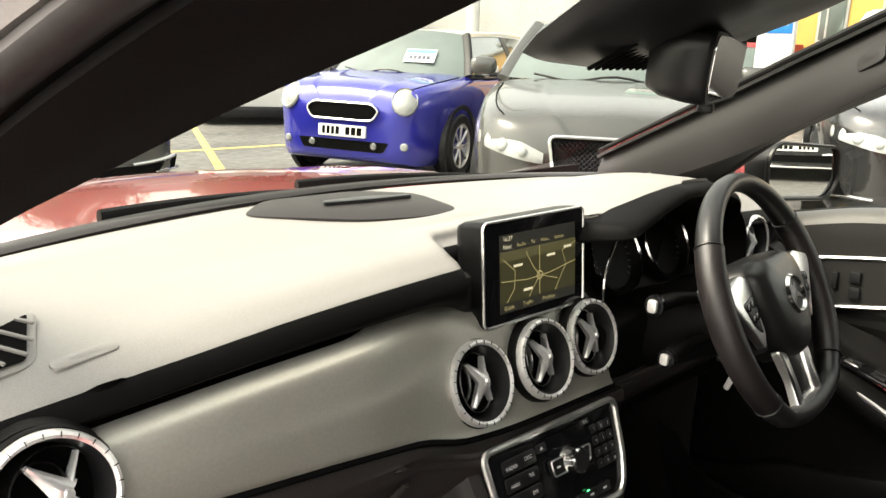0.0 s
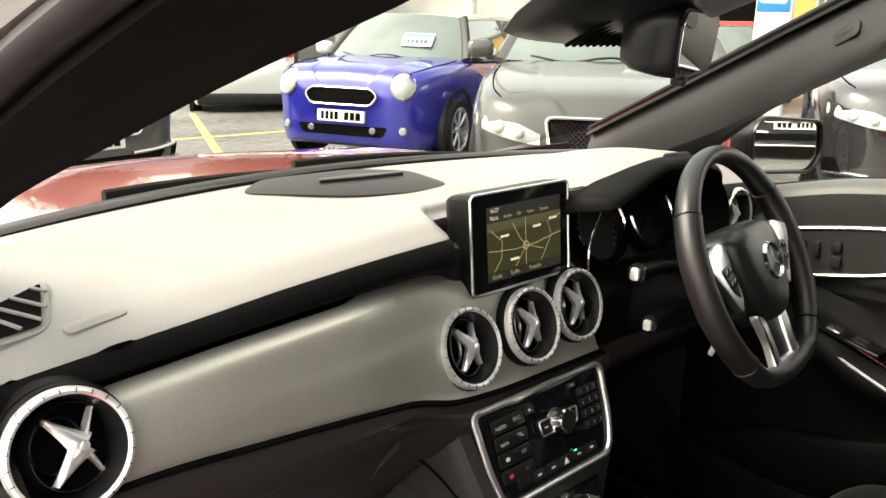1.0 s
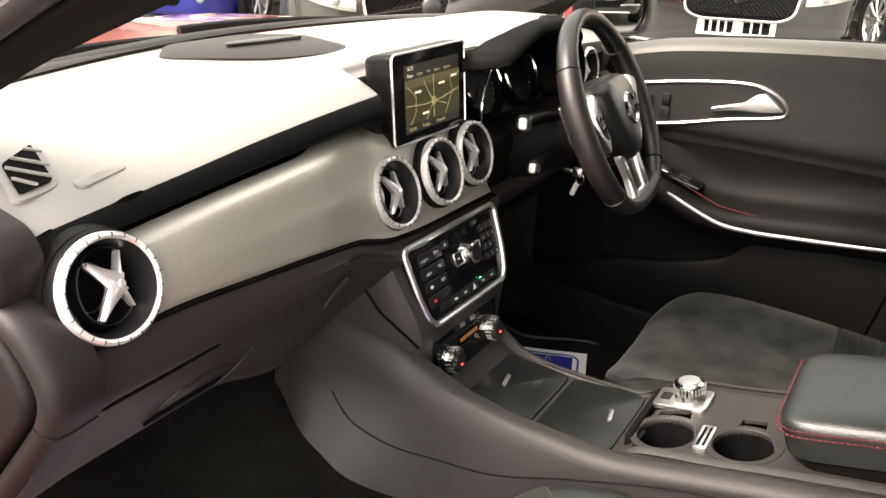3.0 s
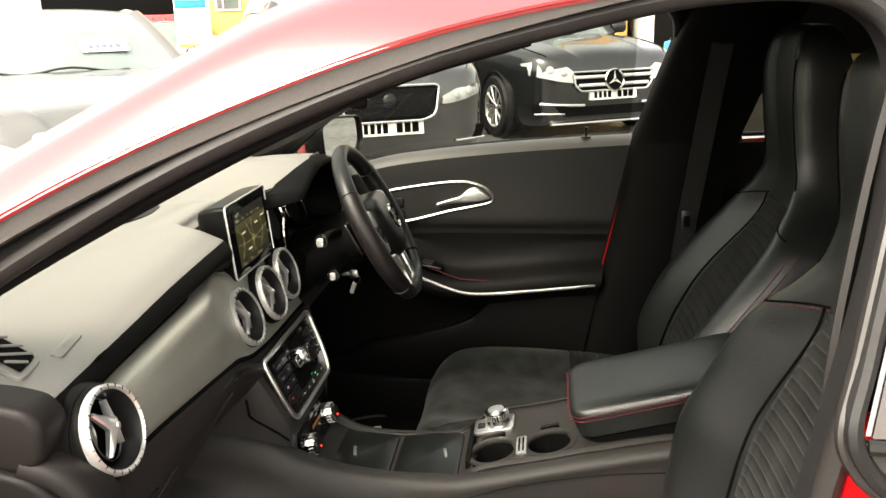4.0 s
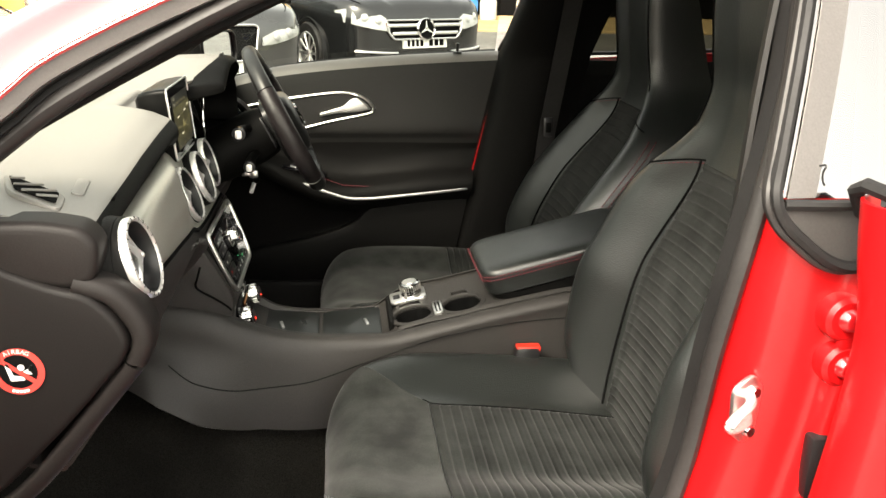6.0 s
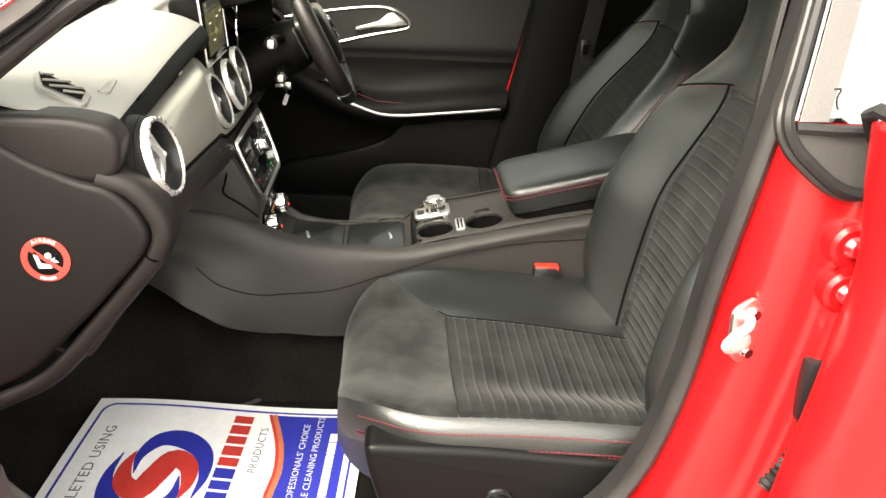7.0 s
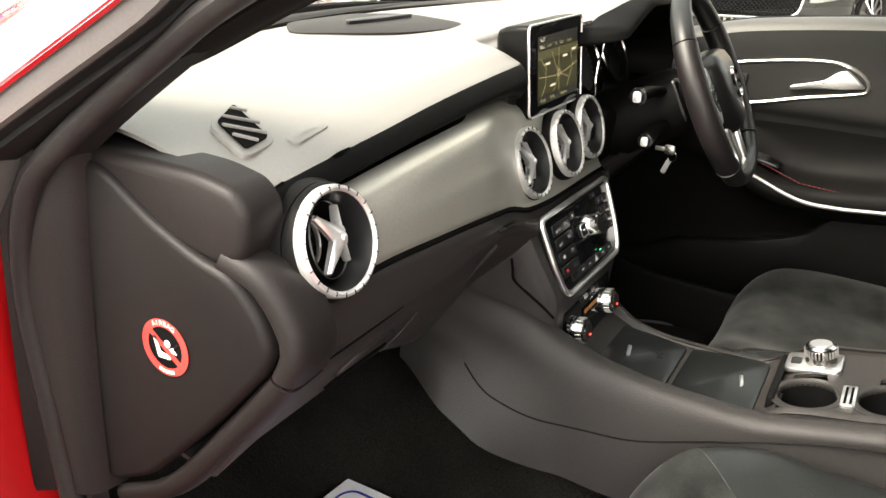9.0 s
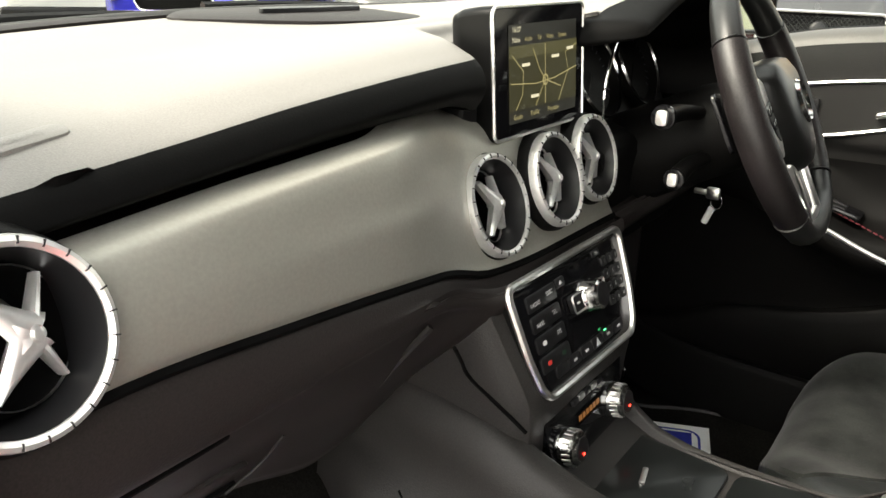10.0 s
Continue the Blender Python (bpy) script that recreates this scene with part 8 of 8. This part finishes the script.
    if front == "round":
        for sx in (1, -1):
            m2 = plane_m((sx * w * 0.70, nose_y(w * 0.70) + 0.035, 0.775 * nz), (1, 0.35 * sx, 0), (0, 0.45, 1)) @ Matrix.Scale(1.12, 4)
            h_ = part("headlight", revolve([(0, 0.040), (0.07, 0.034), (0.115, 0.010), (0.12, -0.06)], m2 @ Matrix.Diagonal((0.86, 0.94, 1, 1)), 28), LENS, t)
            part("chrome_ring", revolve([(0.112, 0.004), (0.128, 0.016), (0.134, 0.0)], m2 @ Matrix.Diagonal((0.86, 0.94, 1, 1)), 28), CHROME, h_)
            part("fog_light", revolve([(0, 0.022), (0.03, 0.018), (0.040, 0.0)], plane_m((sx * w * 0.72, nose_y(w * 0.72) - 0.005, 0.36 * nz), (1, 0.3 * sx, 0), (0, 0, 1)), 20), LENS, t)
        go = rpoly([(-0.40, 0.03), (-0.32, 0.095), (0.32, 0.095), (0.40, 0.03), (0.33, -0.065), (-0.33, -0.065)], 0.05, 6)
        gm_ = plane_m((0, -0.018, 0.645 * nz), (1, 0, 0), (0, 0.10, 1))
        g_ = part("grille", plate(go, 0.10, gm_, 0.004), VOID, t)
        part("grille_frame", sweep([gm_ @ V(a, b, 0.004) for a, b in go], ring(0.012, 0.014, 8), closed=True, up=gm_.to_3x3() @ V(0, 0, 1)), CHROME, g_)
        part("lower_intake", plate(rpoly([(-0.50, 0.05), (0.50, 0.05), (0.44, -0.05), (-0.44, -0.05)], 0.03), 0.08, plane_m((0, -0.005, 0.34 * nz), (1, 0, 0), (0, 0.1, 1))), VOID, t)
        for x in (-0.34, 0.34):
            part("driving_lamp", revolve([(0, 0.014), (0.028, 0.012), (0.035, 0.0)], plane_m((x, -0.012, 0.35 * nz), (1, 0, 0), (0, 0, 1)), 18), SILVER, t)
        part("badge", revolve([(0, 0.012), (0.045, 0.008), (0.05, 0.0)], plane_m((0, 0.08, 0.865 * nz), (1, 0, 0), (0, 0.75, 0.66)) @ Matrix.Diagonal((1.5, 0.6, 1, 1)), 20), CHROME, t)
    elif front in ("mesh", "twin"):
        for sx in (1, -1):
            tall = 1.75 if front == "twin" else 1.0
            rows = []
            for k in range(15):
                f = k / 14
                x = w * (0.47 + 0.47 * f)
                zl, zh = (0.595 + 0.085 * f ** 1.5) * nz, (0.595 + 0.085 * f ** 1.5 + tall * (0.03 + 0.075 * math.sin(math.pi * (0.12 + 0.76 * f)))) * nz
                rows.append([V(sx * x, nose_y(x) + 0.35 * (zl + (zh - zl) * j / 4 - 0.62 * nz) - 0.020 - 0.010 * math.sin(math.pi * j / 4), zl + (zh - zl) * j / 4) for j in range(5)])
            h_ = part("headlight", thick(loft(rows), 0.05), LENS, t)
            for f, rr in ((0.32, 0.030), (0.60, 0.038)):
                c_ = rows[int(14 * f)][2]
                part("projector", revolve([(0, 0.014), (rr * 0.6, 0.011), (rr * 0.92, 0.004), (rr, 0.0)], plane_m(c_ + V(0, -0.006, 0), (1, 0.5 * sx, 0), (0, 0.30, 1)), 22), LENS, h_)
            part("bumper_intake", plate(rpoly([(-0.17, 0.05), (0.17, 0.06), (0.12, -0.05), (-0.15, -0.05)], 0.03), 0.06, plane_m((sx * w * 0.74, 0.075, 0.34 * nz), (1, 0.42 * sx, 0), (0, 0.05, 1))), VOID, t)
            part("intake_trim", box(V(sx * w * 0.74, 0.055, 0.30 * nz), (0.30, 0.02, 0.02), 0.008, m=Matrix.Rotation(0.40 * sx, 4, "Z")), CHROME, t)
        if front == "mesh":
            go = rpoly([(-0.40, 0.13), (0.40, 0.13), (0.36, -0.10), (0.26, -0.14), (-0.26, -0.14), (-0.36, -0.10)], 0.05, 6)
            gm_ = plane_m((0, -0.016, 0.62 * nz), (1, 0, 0), (0, 0.10, 1))
        else:
            go = rpoly([(-0.46, 0.085), (0.46, 0.085), (0.43, -0.03), (0.37, -0.10), (-0.37, -0.10), (-0.43, -0.03)], 0.03, 6)
            gm_ = plane_m((0, -0.016, 0.61 * nz), (1, 0, 0), (0, 0.14, 1))
        g_ = part("grille", plate(go, 0.10, gm_, 0.004), VOID, t)
        part("grille_frame", sweep([gm_ @ V(a, b, 0.004) for a, b in go], ring(0.012, 0.014, 8), closed=True, up=gm_.to_3x3() @ V(0, 0, 1)), CHROME, g_)
        if front == "mesh":
            mesh_ = bmesh.new()
            for k in range(-24, 25):
                for s in (1, -1):
                    box(V(0, 0, 0), (0.004, 0.30, 0.005), m=gm_ @ pose(k * 0.030, 0, 0.002, 0, 0, 45 * s), bm=mesh_)
            inv = gm_.inverted()
            # keep the lattice inside the opening
            for v in mesh_.verts:
                q = inv @ v.co
                q.x = max(-0.37, min(0.37, q.x))
                q.y = max(-0.12, min(0.11, q.y))
                v.co = gm_ @ q
            part("mesh", mesh_, SATINBLACK, g_)
            part("badge", revolve([(0, 0.02), (0.04, 0.018), (0.055, 0.006), (0.058, 0)], gm_ @ pose(0, 0.02, 0.006), 24), SATINBLACK, g_)
        else:
            for b, wide_ in ((0.034, 0.86), (-0.044, 0.78)):
                part("bar", box(V(0, 0, 0), (wide_, 0.034, 0.02), 0.008, m=gm_ @ pose(0, b, 0.010)), SATIN, g_)
            part("badge_ring", revolve([(0.090, 0.014), (0.099, 0.028), (0.110, 0.014)], gm_ @ pose(0, -0.004, 0.010), 36), CHROME, g_)
            part("badge_disc", revolve([(0, 0.016), (0.092, 0.016), (0.092, 0.004)], gm_ @ pose(0, -0.004, 0.008), 32), VOID, g_)
            for sx in (1, -1):
                part("wing_trim", tube([V(sx * x, nose_y(x) - 0.022, (0.375 + 0.05 * (x / w - 0.36)) * nz) for x in [w * (0.36 + 0.48 * k / 8) for k in range(9)]], 0.013, 8), SATIN, t)
            s3 = bmesh.new()
            for k in range(3):
                plate([(0, -0.015), (0.096, 0), (0, 0.015), (-0.012, 0)], 0.008, gm_ @ pose(0, -0.004, 0.030, 0, 0, 90 + 120 * k), bm=s3)
            part("badge_star", s3, CHROME, g_)
            part("splitter", box(V(0, 0.03, 0.20 * nz), (W * 0.74, 0.06, 0.02), 0.008), SATIN, t)
            part("lower_intake", plate(rpoly([(-0.62, 0.06), (0.62, 0.06), (0.52, -0.05), (-0.52, -0.05)], 0.03), 0.06, plane_m((0, -0.004, 0.32 * nz), (1, 0, 0), (0, 0.1, 1))), VOID, t)
    if front != "none":
        pz = {"round": 0.475, "mesh": 0.43, "twin": 0.475, "plain": 0.45}[front] * nz
        pm_ = plane_m((0, -0.026, pz), (1, 0, 0), (0, 0.08, 1))
        pl = part("number_plate", plate(rrect(0.52, 0.111, 0.008), 0.030, pm_, 0.002), PLATEWHITE, t)
        part("plate_bars", bars(pm_ @ pose(0, 0, 0.001), -0.225, -0.02, 0.0, 0.074, 4), VOID, pl)
        part("plate_bars", bars(pm_ @ pose(0, 0, 0.001), 0.035, 0.225, 0.0, 0.074, 3), VOID, pl)
    if rear:
        pm_ = plane_m((0, L + 0.012, topz(L) * 1.10), (-1, 0, 0), (0, -0.05, 1))
        pl = part("number_plate", plate(rrect(0.52, 0.111, 0.008), 0.02, pm_, 0.002), PLATEYELLOW, t)
        part("plate_bars", bars(pm_ @ pose(0, 0, 0.001), -0.225, 0.225, 0.0, 0.074, 7), VOID, pl)
        for sx in (1, -1):
            part("tail_light", box(V(sx * w * 0.80, L - 0.03, topz(L) * 1.22), (0.24, 0.10, 0.16), 0.04, 3), INKRED, t)
        part("rear_bumper", box(V(0, L - 0.02, 0.36), (W * 0.86, 0.12, 0.20), 0.05, 3), SATINBLACK, t)
    # price card and wiper on the windscreen
    d_ = (fs[11][5] - fs[11][2])
    cm2 = plane_m(fs[11][3] + V(0, -0.014, 0.010), (1, 0.12, 0), d_)
    card = part("price_card", plate(rrect(0.34, 0.19, 0.01), 0.004, cm2), WHITE, t)
    part("card_band", plate(rrect(0.33, 0.05, 0.008), 0.002, cm2 @ pose(0, 0.06, 0.004)), GREENPAPER, card)
    part("card_bars", bars(cm2 @ pose(0, 0, 0.004), -0.12, 0.12, -0.03, 0.05, 5), INKGREY, card)
    part("wiper", tube([fs[k][0] + V(0, -0.015, 0.020 + 0.02 * math.sin(k)) for k in range(2, 13)], 0.009, 6), SATINBLACK, t)
    t.matrix_basis = m
    return t


def facing(x, y, hx, hy):
    return pose(x, y, ground_z(y), 0, 0, math.degrees(math.atan2(hx, -hy)))


vehicle("hatchback_car", "bright blue hatchback with a white roof and round headlamps", facing(4.30, 5.85, -0.934, -0.357), 4.1, 1.79, 1.47, BLUE, "suv", "round")
vehicle("saloon_car", "dark grey saloon with slim headlamps and chrome mesh grille", facing(3.20, 2.00, -0.809, -0.588), 5.0, 1.80, 1.43, GREY, "saloon", "mesh")
vehicle("saloon_car", "charcoal saloon with silver mesh grille", facing(5.10, 0.72, -0.92, -0.39), 4.95, 1.80, 1.45, CHARCOAL, "saloon", "mesh")
vehicle("hatchback_car", "glossy black hatchback with two-bar chrome grille", facing(7.15, -1.12, -0.89, -0.46), 4.3, 1.78, 1.43, BLACK, "hatch", "twin")
vehicle("saloon_car", "dark grey car parked nose to nose ahead", facing(1.65, 5.35, 0.13, -0.99), 4.6, 1.80, 1.45, GREY, "saloon", "twin")
vehicle("off_road_car", "white off-roader seen from behind with a yellow plate", facing(9.4, 16.0, 0.5, 0.86), 4.4, 1.85, 1.75, WHITEP, "suv", "none", True)
vehicle("hatchback_car", "dark red hatchback parked behind the row", facing(11.6, 9.4, -0.9, -0.4), 4.2, 1.76, 1.5, REDP, "hatch", "plain")
vehicle("hatchback_car", "white hatchback with red tail lamps", facing(16.6, 7.6, 0.9, 0.3), 4.2, 1.76, 1.48, WHITEP, "hatch", "none", True)
vehicle("van", "white van parked before the ochre building", facing(13.2, 1.2, -0.6, -0.8), 4.8, 1.9, 2.0, WHITEP, "suv", "plain")
vehicle("saloon_car", "black saloon parked behind the red car", facing(5.3, -9.2, -0.42, 0.91), 4.6, 1.8, 1.43, BLACK, "saloon", "twin")

# ---- buildings ----
def building(name, label, x0, x1, y0, y1, h, mt):
    t = thing(name, ((x0 + x1) / 2, (y0 + y1) / 2, 0), label, "building")
    part("wall", box(V((x0 + x1) / 2, (y0 + y1) / 2, h / 2 - 0.4), (x1 - x0, y1 - y0, h + 0.8), 0.03), mt, t)
    part("roof", box(V((x0 + x1) / 2, (y0 + y1) / 2, h + 0.12), (x1 - x0 + 0.5, y1 - y0 + 0.5, 0.22), 0.05), GREYWALL, t)
    return t


shop = building("showroom_building", "ochre rendered building with tall grey-framed windows", 21.0, 31.0, -2.5, 9.2, 5.5, RENDER)
for k in range(7):
    y = 7.86 - 1.47 * k
    wn_ = part("window", box(V(20.985, y, 2.50), (0.06, 0.72, 2.20), 0.01), GREYWALL, shop)
    part("pane", box(V(20.95, y, 2.50), (0.03, 0.58, 2.06), 0.004), CARGLASS, wn_)
    part("mullion", box(V(20.93, y + 0.12, 2.50), (0.03, 0.05, 2.06), 0.004), GREYWALL, wn_)
shed = building("workshop_building", "dark clad workshop with an open bay", 23.0, 35.0, 9.4, 30.0, 6.5, GREYWALL)
# No recess is built: a black panel on the wall stands for bay shade.
part("bay_opening", box(V(22.98, 12.0, 1.6), (0.10, 4.6, 4.4), 0.01), VOID, shed)
sl = bmesh.new()
for k in range(8):
    box(V(22.90, 12.0, 2.6 + 0.16 * k), (0.05, 4.5, 0.10), 0.01, bm=sl)
part("shutter", sl, DARKWALL, shed)
skip = thing("steel_container", (20.5, 10.6, 0), "dark red steel container beside the workshop", "container")
part("body", box(V(20.5, 10.0, 0.40), (2.0, 3.0, 1.9), 0.04), CONTAINER, skip)
for k in range(9):
    part("rib", box(V(19.48, 8.66 + 0.33 * k, 0.40), (0.05, 0.08, 1.75), 0.01), CONTAINER, skip)
part("label_bars", bars(plane_m((19.44, 9.45, 0.90), (0, -1, 0), (0, 0, 1)), -0.3, 0.3, 0, 0.22, 5), WHITE, skip)
gw = building("far_shed", "pale grey shed behind the car park", 2.0, 40.0, 34.0, 40.0, 4.2, GREYWALL)
part("blue_band", box(V(14.0, 33.95, 0.2), (14.0, 0.12, 0.7), 0.02), SIGNBLUE, gw)
building("rear_shed", "pale green clad shed behind the red car", -12.0, 16.0, -26.0, -20.0, 3.6, mat("pale_green_cladding", (0.36, 0.38, 0.28), 0.7, grain=(5, 0.06), blotch=(0.4, 0.1)))
gb = building("garage_building", "open-fronted garage with a shaded bay", 20.5, 30.5, -20.0, -2.7, 4.2, GREYWALL)
# Solid wall here too; the panel's black stands for shade inside the garage.
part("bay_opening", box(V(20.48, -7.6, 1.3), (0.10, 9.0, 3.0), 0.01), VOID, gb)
for y_, mt_ in ((-3.3, SIGNBLUE), (-3.75, WHITEP), (-4.6, SILVER)):
    dr = thing("drum", (18.6, y_, 0.02), "upright drum standing before the garage bay", "drum", "drums by the garage")
    part("body", revolve([(0, 0.02), (0.18, 0.02), (0.20, 0.06), (0.20, 0.42), (0.18, 0.48), (0.10, 0.50), (0, 0.50)], pose(18.6, y_, 0), 24), mt_, dr)
    part("cap", revolve([(0, 0.56), (0.07, 0.56), (0.08, 0.49)], pose(18.6, y_, 0), 16), SATINBLACK, dr)
part("apron", box(V(17.8, -8.3, 0.01), (5.2, 10.8, 0.04), 0.01), mat("ochre_paving", (0.40, 0.28, 0.13), 0.8, grain=(8, 0.2), blotch=(0.8, 0.2)), gb)
# totem sign
sg = thing("totem_sign", (9.0, 3.95, 0), "white totem sign with a blue head and yellow foot band", "sign")
sx0 = 10.2
part("panel", box(V(sx0, 4.36, 0.85), (0.10, 0.49, 1.95), 0.02), WHITE, sg)
part("blue_head", box(V(sx0 - 0.055, 4.36, 1.55), (0.01, 0.44, 0.29), 0.002), SIGNBLUE, sg)
part("brand_shape", plate(rpoly([(-0.19, -0.02), (-0.15, -0.045), (0.16, -0.05), (0.20, 0.02), (0.19, 0.055), (-0.10, 0.035), (-0.16, 0.06)], 0.015, 4), 0.006, plane_m((sx0 - 0.066, 4.36, 1.555), (0, -1, 0), (0, 0, 1))), WHITE, sg)
for z_ in (0.905, 0.79):
    part("yellow_band", box(V(sx0 - 0.055, 4.36, z_), (0.01, 0.40, 0.045), 0.002), SIGNYELLOW, sg)
part("blue_band", box(V(sx0 - 0.055, 4.36, 0.71), (0.01, 0.40, 0.05), 0.002), SIGNBLUE, sg)
# lamp post behind the blue car
lp_ = thing("lamp_post", (7.4, 7.2, ground_z(7.2)), "grey steel lamp post", "lamp post")
part("post", tube([V(7.7, 7.4, ground_z(7.4)), V(7.7, 7.4, 5.5)], 0.09, 14), GREYWALL, lp_)
part("lantern", box(V(7.4, 7.2, 5.5), (0.7, 0.3, 0.12), 0.04), GREYWALL, lp_)


def tree(x, y, h, seed):
    rnd = random.Random(seed)
    z0 = ground_z(y)
    t = thing("tree", (x, y, z0), "leafy green tree beyond the car park", "tree", "trees")
    tr_ = sweep(curve([V(x, y, z0), V(x + 0.1, y, z0 + h * 0.3), V(x - 0.05, y + 0.1, z0 + h * 0.6)], 10), lambda f: ring(0.22 * (1 - 0.6 * f), n=10))
    for k in range(7):
        a = rnd.random() * 6.28
        b = V(x, y, z0 + h * (0.3 + 0.05 * k))
        sweep(curve([b, b + V(math.cos(a) * 0.7, math.sin(a) * 0.7, 0.6), b + V(math.cos(a) * 1.6, math.sin(a) * 1.6, 1.5)], 6), lambda f: ring(0.08 * (1 - 0.8 * f), n=6), bm=tr_)
    part("trunk", tr_, BARK, t)
    vs, fs = [], []
    for k in range(2600):
        a, u, rr = rnd.random() * 6.28, rnd.random() * 2 - 1, rnd.random() ** 0.45
        s = math.sqrt(1 - u * u) * h * 0.34 * rr * (1 + 0.25 * math.sin(3 * a + seed))
        c = V(x + s * math.cos(a), y + s * math.sin(a), z0 + h * 0.66 + u * h * 0.33 * rr)
        q = Euler((rnd.random() * 6, rnd.random() * 6, rnd.random() * 6)).to_matrix()
        l = 0.10 + 0.10 * rnd.random()
        i = len(vs)
        vs += [tuple(c + q @ V(*p)) for p in ((-l, 0, 0), (0, -l * 0.45, 0.02), (l, 0, 0), (0, l * 0.45, 0.02))]
        fs.append((i, i + 1, i + 2, i + 3))
    me = bpy.data.meshes.new("crown")
    me.from_pydata([(a - t.location.x, b - t.location.y, c - t.location.z) for a, b, c in vs], [], fs)
    me.materials.append(LEAF)
    cr_ = new("crown", me)
    cr_.parent = t
    return t


for k, (x, y, h) in enumerate(((13.0, 22.0, 6.0), (16.5, 25.0, 7.0), (9.5, 27.0, 6.5), (20.0, 29.0, 7.5))):
    tree(x, y, h, k + 3)
